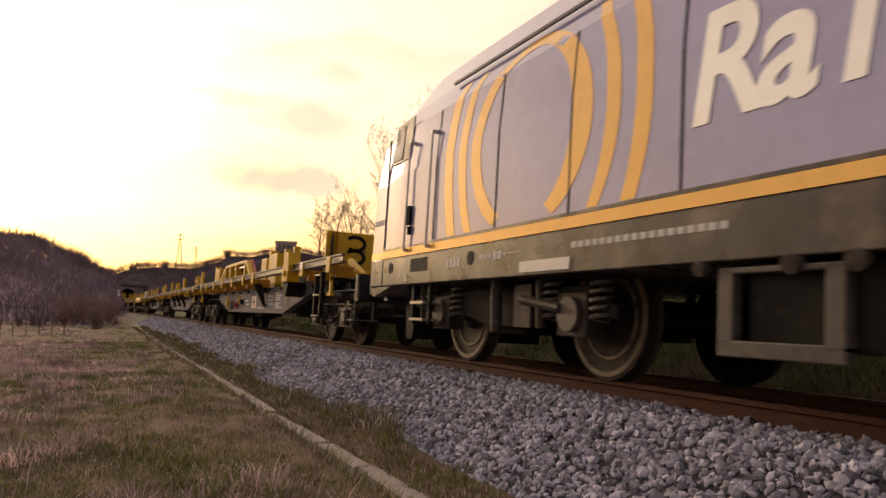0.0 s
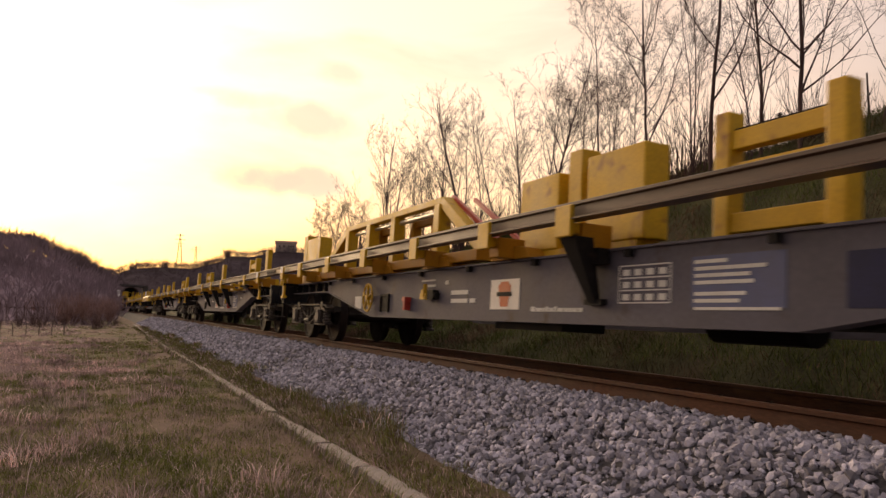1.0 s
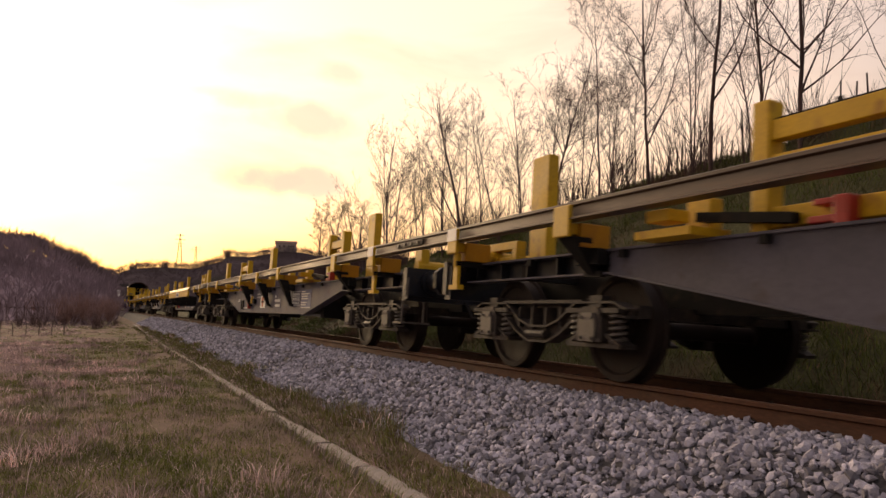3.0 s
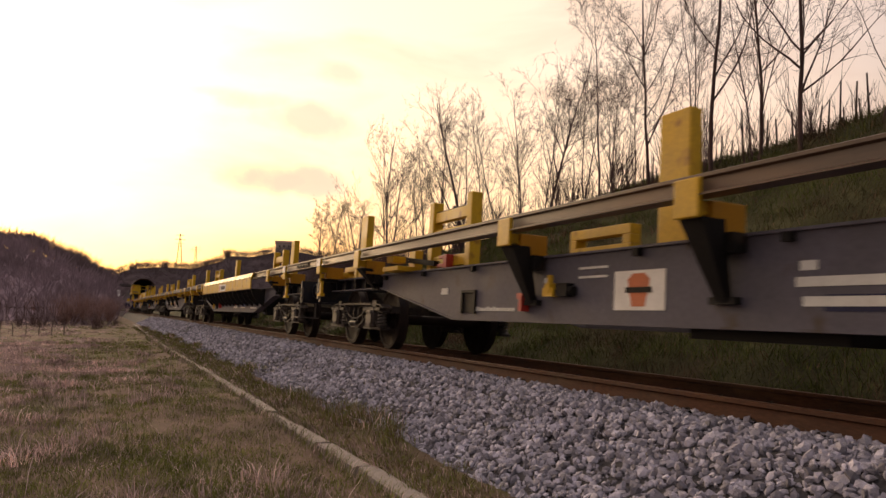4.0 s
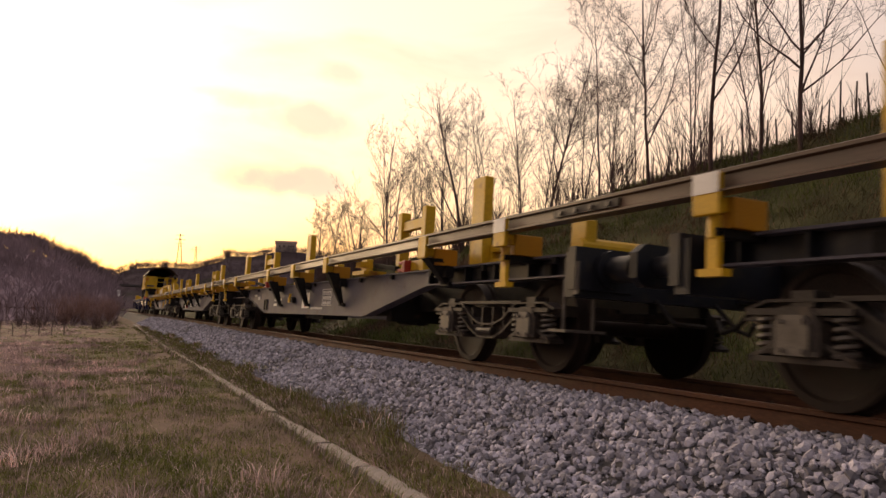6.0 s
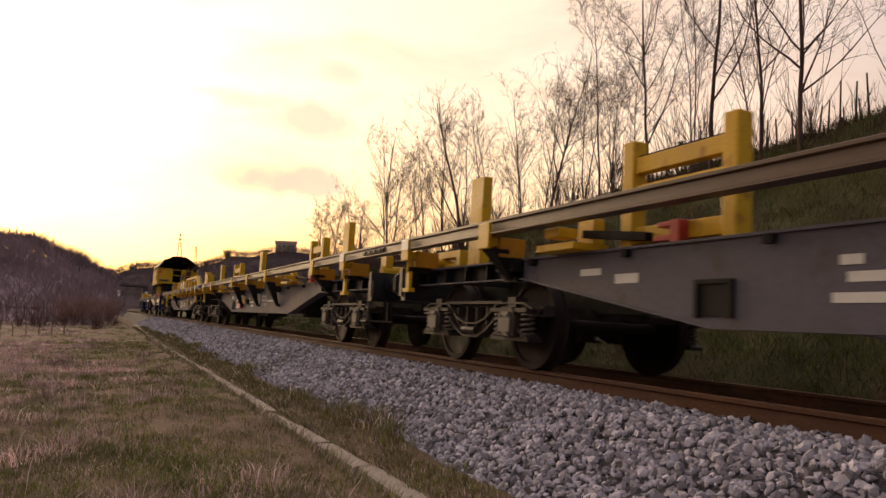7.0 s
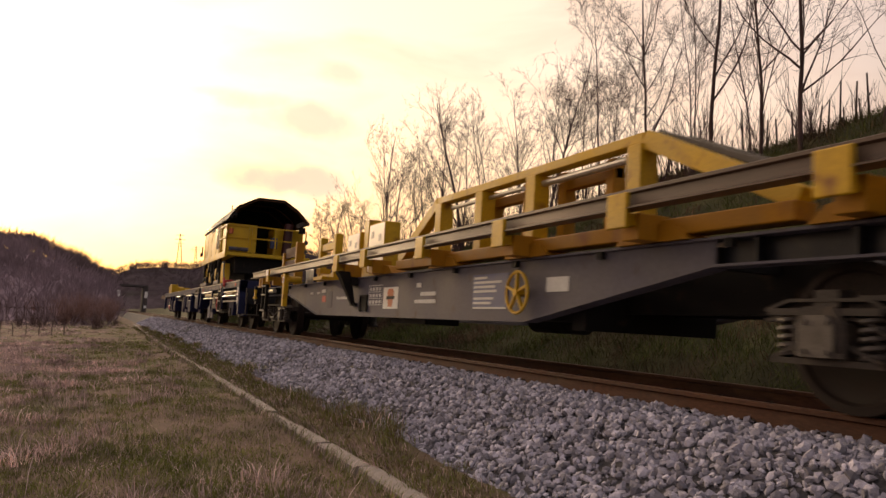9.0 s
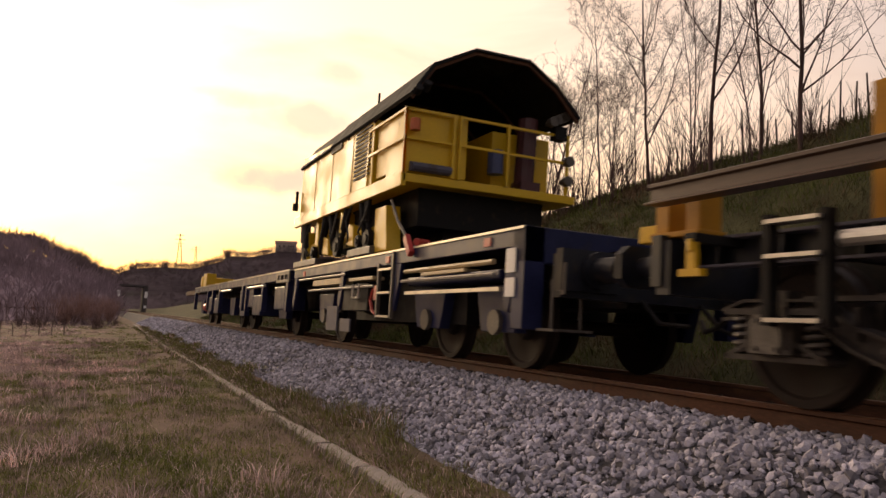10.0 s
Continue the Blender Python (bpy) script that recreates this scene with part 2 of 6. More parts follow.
# ======== mesh helpers ========
class Solid:
    """Collects simple solids into one mesh."""
    def __init__(self):
        self.v, self.f = [], []

    def add(self, verts, faces):
        n = len(self.v)
        self.v += [tuple(p) for p in verts]
        self.f += [tuple(i + n for i in q) for q in faces]
        return self

    def box(self, x0, x1, y0, y1, z0, z1, bev=0.0):
        """A box; with bev its edges along y are chamfered."""
        x0, x1 = sorted((x0, x1)); y0, y1 = sorted((y0, y1)); z0, z1 = sorted((z0, z1))
        if bev:
            prof = [(x0 + bev, z0), (x1 - bev, z0), (x1, z0 + bev), (x1, z1 - bev), (x1 - bev, z1), (x0 + bev, z1), (x0, z1 - bev), (x0, z0 + bev)]
            return self.along_y(prof, y0, y1)
        return self.add([(x, y, z) for x in (x0, x1) for y in (y0, y1) for z in (z0, z1)],
                        [(0, 1, 3, 2), (4, 6, 7, 5), (0, 4, 5, 1), (2, 3, 7, 6), (0, 2, 6, 4), (1, 5, 7, 3)])

    def along_y(self, prof, y0, y1):
        """The outline prof (x, z), pushed from y0 to y1."""
        n = len(prof)
        vs = [(x, y0, z) for x, z in prof] + [(x, y1, z) for x, z in prof]
        return self.add(vs, [tuple(range(n)), tuple(range(2 * n - 1, n - 1, -1))] + [(i, i + n, (i + 1) % n + n, (i + 1) % n) for i in range(n)])

    def along_x(self, prof, x0, x1):
        """The outline prof (y, z), pushed from x0 to x1."""
        n = len(prof)
        vs = [(x0, y, z) for y, z in prof] + [(x1, y, z) for y, z in prof]
        return self.add(vs, [tuple(range(n)), tuple(range(2 * n - 1, n - 1, -1))] + [(i, i + n, (i + 1) % n + n, (i + 1) % n) for i in range(n)])

    def along_z(self, prof, z0, z1):
        n = len(prof)
        vs = [(x, y, z0) for x, y in prof] + [(x, y, z1) for x, y in prof]
        return self.add(vs, [tuple(range(n)), tuple(range(2 * n - 1, n - 1, -1))] + [(i, i + n, (i + 1) % n + n, (i + 1) % n) for i in range(n)])

    def rod(self, a, b, r, n=8, r2=None):
        a, b = Vector(a), Vector(b)
        d = (b - a).normalized()
        u = d.orthogonal().normalized()
        w = d.cross(u)
        r2 = r if r2 is None else r2
        vs = []
        for c, rr in ((a, r), (b, r2)):
            vs += [c + rr * (math.cos(2 * math.pi * i / n) * u + math.sin(2 * math.pi * i / n) * w) for i in range(n)]
        return self.add(vs, [tuple(range(n - 1, -1, -1)), tuple(range(n, 2 * n))] + [(i, (i + 1) % n, (i + 1) % n + n, i + n) for i in range(n)])

    def bar(self, a, b, w, t, up=(0, 0, 1)):
        """A square-edged bar from a to b, w wide (across up) and t thick (along up)."""
        a, b, up = Vector(a), Vector(b), Vector(up)
        d = (b - a).normalized()
        s = d.cross(up).normalized()
        q = s.cross(d)
        vs = [c + s * w / 2 * i + q * t / 2 * j for c in (a, b) for i, j in ((-1, -1), (1, -1), (1, 1), (-1, 1))]
        return self.add(vs, [(3, 2, 1, 0), (4, 5, 6, 7)] + [(i, (i + 1) % 4, (i + 1) % 4 + 4, i + 4) for i in range(4)])

    def tube(self, pts, r, n=6):
        """A bent round bar through pts."""
        pts = [Vector(p) for p in pts]
        vs, fs, u = [], [], None
        for k, p in enumerate(pts):
            d = (pts[min(k + 1, len(pts) - 1)] - pts[max(k - 1, 0)]).normalized()
            u = d.orthogonal() if u is None else u - d * u.dot(d)
            u.normalize()
            w = d.cross(u)
            vs += [p + r * (math.cos(2 * math.pi * i / n) * u + math.sin(2 * math.pi * i / n) * w) for i in range(n)]
        for k in range(len(pts) - 1):
            fs += [(k * n + i, k * n + (i + 1) % n, (k + 1) * n + (i + 1) % n, (k + 1) * n + i) for i in range(n)]
        fs += [tuple(range(n - 1, -1, -1)), tuple(range((len(pts) - 1) * n, len(pts) * n))]
        return self.add(vs, fs)

    def turned_x(self, prof, n=28, y=0.0, z=0.0):
        """A body turned round an axis along x: prof is (x, radius)."""
        vs, fs = [], []
        for x, r in prof:
            vs += [(x, y + r * math.cos(2 * math.pi * i / n), z + r * math.sin(2 * math.pi * i / n)) for i in range(n)]
        for k in range(len(prof) - 1):
            fs += [(k * n + i, k * n + (i + 1) % n, (k + 1) * n + (i + 1) % n, (k + 1) * n + i) for i in range(n)]
        fs += [tuple(range(n - 1, -1, -1)), tuple(range((len(prof) - 1) * n, len(prof) * n))]
        return self.add(vs, fs)

    def mesh(self, name, mat, smooth=False):
        me = bpy.data.meshes.new(name)
        me.from_pydata(self.v, [], self.f)
        me.materials.append(mat)
        bm = bmesh.new(); bm.from_mesh(me)
        bmesh.ops.recalc_face_normals(bm, faces=bm.faces)
        bm.to_mesh(me); bm.free()
        if smooth:
            me.shade_smooth()
            me.set_sharp_from_angle(angle=radians(35))
        return me


def part(name, solid, mat, parent=None, label="", smooth=False, bevel=0.0):
    """One mesh object, under its thing or part."""
    me = solid if isinstance(solid, bpy.types.Mesh) else solid.mesh(name, mat, smooth)
    ob = new(name, me)
    ob.parent = parent
    if label:
        ob["label"] = label
    if bevel:
        b = ob.modifiers.new("edges", 'BEVEL')
        b.width, b.segments, b.limit_method = bevel, 2, 'ANGLE'
    return ob


def empty(name, label="", category="", group="", kind="", m=None):
    ob = tagged(new(name), label, category, group, kind)
    ob.empty_display_size = 0.3
    if m is not None:
        ob.matrix_basis = m
    return ob


MOVERS = []      # (thing, metres along the train at which its origin stands, height)
WHEELS = []      # (wheelset, its rest pose on its wagon, radius)
# ======== ground, hills ========
def smooth_noise(x, y, s):
    return noise.noise(Vector((x * s, y * s, 3.7)))


def lerp_table(v, table):
    for (a, fa), (b, fb) in zip(table, table[1:]):
        if v <= b:
            return fa + (fb - fa) * max(0.0, (v - a) / (b - a))
    return table[-1][1]


CREST = ((-60, 5.6), (0, 5.45), (9, 5.25), (17, 4.85), (27, 3.9), (45, 3.3), (90, 2.6), (160, 1.4), (260, 0.4))


def ground_height(x, y):
    z = 0.05 * smooth_noise(x, y, 0.9) + 0.02 * smooth_noise(x, y, 3.1)
    if x < -2:
        z += 0.10 * smooth_noise(x, y, 0.25) * min(1, (-2 - x) / 4)
    if 2.2 < x < 7.0:
        z -= 0.12 * min(1, (x - 2.2) / 0.3)
    if x > 6.7:
        crest = lerp_table(y, CREST)
        k = min(1.0, (x - 6.7) / 7.3)
        rise = 0.30 * min(1, (x - 6.7) / 0.6) + (crest - 0.30) * (0.35 * k + 0.65 * k * k * (3 - 2 * k))
        z += rise + 0.10 * smooth_noise(x, y, 1.1) * min(1, (x - 6.7))
        if x > 14:
            z += 0.03 * min(x - 14, 60)
    return z


def steps(*spans):
    out = []
    for a, b, d in spans:
        n = max(1, round((b - a) / d))
        out += [a + (b - a) * i / n for i in range(n)]
    return out + [spans[-1][1]]


def build_ground():
    xs = steps((-1500, -200, 130), (-200, -30, 17), (-30, -8, 1.5), (-8, 2.2, 0.3), (2.2, 7.0, 0.6), (7.0, 14.6, 0.28), (14.6, 40, 2.2), (40, 200, 16), (200, 1500, 130))
    ys = steps((-1500, -60, 144), (-60, -4, 5), (-4, 26, 0.3), (26, 60, 1.0), (60, 200, 5), (200, 600, 25), (600, 2500, 190))
    vs = [(x, y, ground_height(x, y)) for y in ys for x in xs]
    n = len(xs)
    fs = [(j * n + i, j * n + i + 1, (j + 1) * n + i + 1, (j + 1) * n + i) for j in range(len(ys) - 1) for i in range(n - 1)]
    me = bpy.data.meshes.new("ground")
    me.from_pydata(vs, [], fs)
    me.materials.append(SOIL)
    me.materials.append(BANKSOIL)
    me.shade_smooth()
    for p in me.polygons:
        if p.center.x > 6.0 or p.center.y > 120:
            p.material_index = 1
    tagged(new("ground", me), "uneven winter turf, tan and olive, rising to a bank", "ground", kind="structure")


build_ground()

# HILL and WOOD are paler and more lilac: the haze is painted into them
HILL = material("wooded_hill_brown_with_haze", (0.235, 0.182, 0.215), 1.0, var=0.35, scale=0.03, fine=0.5, tint=(0.15, 0.125, 0.115), tint_at=0.55, tint_scale=0.02, spec=0.0)
FARHILL = material("hazy_far_hill", (0.078, 0.064, 0.072), 1.0, var=0.3, scale=0.02, fine=0.3, tint=(0.052, 0.054, 0.042), tint_at=0.55, tint_scale=0.015, spec=0.0)
WOOD = material("bare_wood_lightened_by_haze", (0.235, 0.178, 0.205), 1.0, var=0.3, scale=0.04, fine=0.6, island=0.25, spec=0.0, tint=(0.13, 0.10, 0.105), tint_at=0.5, tint_scale=0.03)
FARWOOD = material("far_bare_wood", (0.105, 0.080, 0.088), 1.0, var=0.2, scale=0.03, island=0.1, spec=0.0)


def polar(az, rng):
    return math.sin(radians(az)) * rng, math.cos(radians(az)) * rng


def build_hill(name, label, mat, profile, near, far, a0, a1, step=0.4, woods=None, seed=1, tree=6.0, count=4000):
    """A hill round the lens from bearing a0 to a1: profile gives the height of its crest in degrees over the lens."""
    rnd = random.Random(seed)
    n = round((a1 - a0) / step)
    rows = 9
    vs, fs = [], []
    def surface(az, k):
        rng = near + (far - near) * k
        top = far * math.tan(radians(lerp_table(az, profile))) + EYE - tree * 0.86
        s = k * k * (3 - 2 * k) * 0.6 + 0.4 * k
        x, y = polar(az, rng)
        return x, y, -1.0 + (top + 1.0) * s * (1 + 0.10 * noise.noise(Vector((az * 0.4, k * 3, seed)))*(1-k))
    for i in range(n + 1):
        az = a0 + (a1 - a0) * i / n
        for j in range(rows):
            vs.append(surface(az, j / (rows - 1)))
        x, y = polar(az, far * 1.3)
        vs.append((x, y, -2.0))
    m = rows + 1
    for i in range(n):
        for j in range(rows):
            fs.append((i * m + j, (i + 1) * m + j, (i + 1) * m + j + 1, i * m + j + 1))
    me = bpy.data.meshes.new(name)
    me.from_pydata(vs, [], fs)
    me.materials.append(mat)
    me.shade_smooth()
    tagged(new(name, me), label, "hill", kind="structure")
    # the wood on it: clumps of upright sprays of twigs
    vs, fs = [], []
    for _ in range(count):
        az, k = rnd.uniform(a0, a1), rnd.random() ** 0.7
        x, y, z = surface(az, k)
        h = tree * rnd.uniform(0.55, 1.15) * (0.3 + 0.7 * k)
        w = h * rnd.uniform(0.10, 0.2)
        ca, sa = math.cos(radians(az)), -math.sin(radians(az))
        for _ in range(20):
            q, e = rnd.uniform(0, 2 * math.pi), rnd.random() ** 0.5
            dy = rnd.uniform(-w, w)
            tx, tz = 0.50 * h * e * math.cos(q), h * (0.58 + 0.40 * e * math.sin(q))
            u, b = tx * 0.35, tz * rnd.uniform(0.35, 0.6)
            a = math.atan2(tx - u, tz - b)
            hw = h * rnd.uniform(0.005, 0.016)
            mx, mz = u + 0.6 * (tx - u), b + 0.6 * (tz - b)
            px_, pz_ = math.cos(a) * hw, -math.sin(a) * hw
            i = len(vs)
            for qx, qz in ((u, b), (mx + px_, mz + pz_), (tx, tz), (mx - px_, mz - pz_)):
                vs.append((x + ca * qx, y + sa * qx + dy, z + qz))
            fs.append((i, i + 1, i + 2, i + 3))
    me = bpy.data.meshes.new("woodland")
    me.from_pydata(vs, [], fs)
    me.materials.append(woods)
    tagged(new("woodland", me), "leafless brown winter wood covering a hillside", "woodland", kind="stuff")


build_hill("hill_west", "dark hillside under leafless brown woods, haze put into its colour", HILL,
           ((-80, 5.5), (-40, 5.5), (-6.3, 5.0), (-4.3, 4.88), (-1.85, 3.95), (0.33, 2.8), (1.2, 2.0), (3, 0.8)), 46, 230, -80, 1.1, woods=WOOD, seed=3, tree=6.0, count=9000)
build_hill("hill_north", "hazy far hill with woods and fields", FARHILL,
           ((-30, 2.6), (0.7, 2.79), (1.8, 3.27), (4.0, 3.5), (5.9, 3.42), (7.9, 4.0), (8.3, 4.45), (10.2, 4.45), (11.9, 4.9), (13.5, 4.9), (14.8, 4.7), (17.3, 4.5), (40, 4.0), (85, 4.0)), 330, 620, -30, 85, woods=FARWOOD, seed=4, tree=7.0, count=12000)


# ======== track ========
RAILSHAPE = ((-0.075, -0.172), (0.075, -0.172), (0.075, -0.160), (0.012, -0.135), (0.009, -0.042), (0.036, -0.030), (0.036, -0.006), (0.028, 0.0), (-0.028, 0.0), (-0.036, -0.006), (-0.036, -0.030), (-0.009, -0.042), (-0.012, -0.135), (-0.075, -0.160))
BED = -0.235     # top of the stones, from the rail head


def build_track():
    for x in (-0.7535, 0.7535):
        rail = part("running_rail", Solid().along_y([(x + a, b) for a, b in RAILSHAPE], -60, 420), RUST, bevel=0)
        rail.matrix_basis = TRACK
        tagged(rail, "rust-brown steel running rail on the ballasted track", "rail", group="running rails", kind="structure")
        top = part("running_surface", Solid().box(x - 0.026, x + 0.026, -60, 420, 0.0005, 0.002), SHINE, rail, "worn dull head of the rail")
    clip = Solid()
    clip.box(-0.115, -0.05, -0.045, 0.045, -0.19, -0.130).rod((-0.10, -0.06, -0.135), (-0.045, 0.02, -0.12), 0.012, 6).rod((-0.045, 0.02, -0.12), (-0.11, 0.06, -0.13), 0.012, 6)
    body = Solid().along_y([(-1.3, -0.42), (1.3, -0.42), (1.3, -0.20), (1.22, -0.185), (-1.22, -0.185), (-1.3, -0.20)], -0.12, 0.12)
    me, cm = body.mesh("sleeper", SLEEPER), clip.mesh("rail_clip", BLACKSTEEL)
    k = Solid()
    k.v = [(-a, b, c) for a, b, c in clip.v]; k.f = list(clip.f)
    cm2 = k.mesh("rail_clip", BLACKSTEEL)
    for i in range(130):
        s = new("sleeper", me)
        s.matrix_basis = TRACK @ Matrix.Translation((0, -4.0 + 0.6 * i, 0))
        tagged(s, "grey concrete sleeper half sunk in ballast", "sleeper", group="sleepers", kind="structure")
        if i < 60:
            for x in (-0.7535, 0.7535):
                for q in (cm, cm2):
                    c = part("rail_clip", q, RUST, s)
                    c.location = (x, 0, 0)
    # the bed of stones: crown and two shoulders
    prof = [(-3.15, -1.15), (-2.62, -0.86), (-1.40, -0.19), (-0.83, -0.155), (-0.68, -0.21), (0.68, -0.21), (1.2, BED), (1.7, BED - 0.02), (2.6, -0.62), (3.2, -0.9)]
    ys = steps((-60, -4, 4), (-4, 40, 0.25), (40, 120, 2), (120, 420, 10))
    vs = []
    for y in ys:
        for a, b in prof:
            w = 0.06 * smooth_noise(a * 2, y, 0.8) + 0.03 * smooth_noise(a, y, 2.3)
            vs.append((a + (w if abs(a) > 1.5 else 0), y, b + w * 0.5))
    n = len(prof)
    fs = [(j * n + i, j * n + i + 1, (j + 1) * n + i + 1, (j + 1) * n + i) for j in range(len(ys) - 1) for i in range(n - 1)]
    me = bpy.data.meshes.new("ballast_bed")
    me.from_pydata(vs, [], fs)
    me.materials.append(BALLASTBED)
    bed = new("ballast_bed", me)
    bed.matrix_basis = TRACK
    tagged(bed, "sloping bed of crushed stone under the track, coloured dark for the shade between stones", "ballast", kind="structure")
    return bed


BALLAST = build_track()


def bed_height(x):
    """The top of the bed at x across the track."""
    return lerp_table(x, ((-3.15, -1.15), (-2.62, -0.86), (-1.40, -0.19), (-0.83, -0.155), (-0.68, -0.21), (0.68, -0.21), (1.2, BED), (1.7, BED - 0.02), (2.6, -0.62), (3.2, -0.9)))


def build_kerb():
    """The concrete cable-trough lid along the foot of the ballast, in lengths."""
    strip = empty("trough_lid_row", "long pale weathered concrete kerb in the grass", "kerb", kind="structure")
    y, rnd = -6.0, random.Random(5)
    me = Solid().along_y([(-0.07, -0.15), (0.07, -0.15), (0.07, 0.02), (0.055, 0.032), (-0.055, 0.032), (-0.07, 0.02)], 0.004, 0.99).mesh("slab", CONCRETE)
    while y < 52:
        ob = part("slab", me, CONCRETE, strip)
        ob.matrix_basis = pose(1.70 + 0.05 * smooth_noise(2, y, 0.3) + rnd.uniform(-0.012, 0.012) + max(0, y - 22) * 0.012, y, 0.015 + rnd.uniform(-0.012, 0.008), rnd.uniform(-0.6, 0.6), rnd.uniform(-2.5, 2.5), rnd.uniform(-0.8, 0.8) - (0.7 if y > 22 else 0))
        y += 1.0


build_kerb()


# ======== trees on the bank ========
BARK = material("dark_reddish_bark", (0.082, 0.046, 0.043), 0.9, var=0.3, scale=4, fine=50, bump=0.004)


def grow(rnd, base, height, r0, lean, levels=4, kids0=(9, 13), least=0.0035):
    """A leafless tree: lists of tapering limbs, thick ones and fine ones, bending up towards the light."""
    thick, fine = [], []
    def limb(p, d, length, r, level):
        n = (10, 7, 5, 3, 2)[level]
        pts = [p.copy()]
        for i in range(n):
            d = (d + Vector((rnd.uniform(-1, 1), rnd.uniform(-1, 1), rnd.uniform(-0.8, 0.8))) * (0.075, 0.17, 0.22, 0.25, 0.25)[level] + Vector((0, 0, (0.03, 0.06, 0.03, 0.0, 0.0)[level]))).normalized()
            p = p + d * (length / n)
            pts.append(p.copy())
        rs = [r * (1 - 0.78 * i / n) for i in range(n + 1)]
        (thick if level < 2 else fine).append((pts, rs))
        if level >= levels:
            return
        kids = {0: rnd.randint(*kids0), 1: rnd.randint(5, 8), 2: rnd.randint(3, 5), 3: rnd.randint(2, 3)}[level]
        for i in range(kids):
            t = (rnd.uniform(0.16, 1.0) if level == 0 else rnd.uniform(0.2, 1.0)) * n
            j = min(n - 1, int(t))
            q = pts[j].lerp(pts[j + 1], t - j)
            axis = (pts[j + 1] - pts[j]).normalized()
            side = axis.orthogonal().normalized()
            side.rotate(Matrix.Rotation(rnd.uniform(0, 2 * math.pi), 3, axis))
            a = radians(rnd.uniform(24, 60))
            nd_ = (axis * math.cos(a) + side * math.sin(a) + Vector((0, 0, 0.12))).normalized()
            reach = length * rnd.uniform(0.26, 0.46) * (1.25 - 0.75 * t / n) if level == 0 else length * rnd.uniform(0.30, 0.58)
            limb(q, nd_, reach, max(least, rs[j] * rnd.uniform(0.38, 0.60)), level + 1)
    limb(Vector(base), Vector((lean[0], lean[1], 1)).normalized(), height, r0, 0)
    return thick, fine


def limb_mesh(limbs, name, sides):
    vs, fs = [], []
    for pts, rs in limbs:
        i0 = len(vs)
        for k, (p, r) in enumerate(zip(pts, rs)):
            d = (pts[min(k + 1, len(pts) - 1)] - pts[max(k - 1, 0)]).normalized()
            u = d.orthogonal().normalized()
            w = d.cross(u)
            for s in range(sides):
                a = 2 * math.pi * s / sides
                vs.append(p + r * (math.cos(a) * u + math.sin(a) * w))
        for k in range(len(pts) - 1):
            for s in range(sides):
                fs.append((i0 + k * sides + s, i0 + k * sides + (s + 1) % sides, i0 + (k + 1) * sides + (s + 1) % sides, i0 + (k + 1) * sides + s))
    me = bpy.data.meshes.new(name)
    me.from_pydata(vs, [], fs)
    me.materials.append(BARK)
    me.shade_smooth()
    return me


def tree(x, y, height, r0, seed, lean=(0, 0), levels=3):
    rnd = random.Random(seed)
    z = ground_height(x, y) - 0.1
    thick, fine = [], []
    stems = rnd.choice((1, 1, 2)) if r0 < 0.05 else 1
    for k in range(stems):
        a = rnd.uniform(0, 2 * math.pi)
        off = 0.0 if stems == 1 else rnd.uniform(0.07, 0.20)
        more = grow(rnd, (0, 0, 0), height * (1.0 if k == 0 else rnd.uniform(0.7, 0.95)), r0 * 0.85, (lean[0] + off * math.cos(a), lean[1] + off * math.sin(a)), levels=levels, kids0=(13, 17) if stems == 1 else (9, 12), least=0.00019 * math.hypot(x, y))
        thick += more[0]
        fine += more[1]
    t = empty("tree")
    part("trunk", limb_mesh(thick, "trunk", 6), BARK, t)
    t.location = (x, y, z)
    tagged(t, "slender leafless tree with dark reddish bark", "tree", group="trees on the bank")
    part("crown", limb_mesh(fine, "crown", 3), BARK, t, "crown of fine bare twigs")
    return t


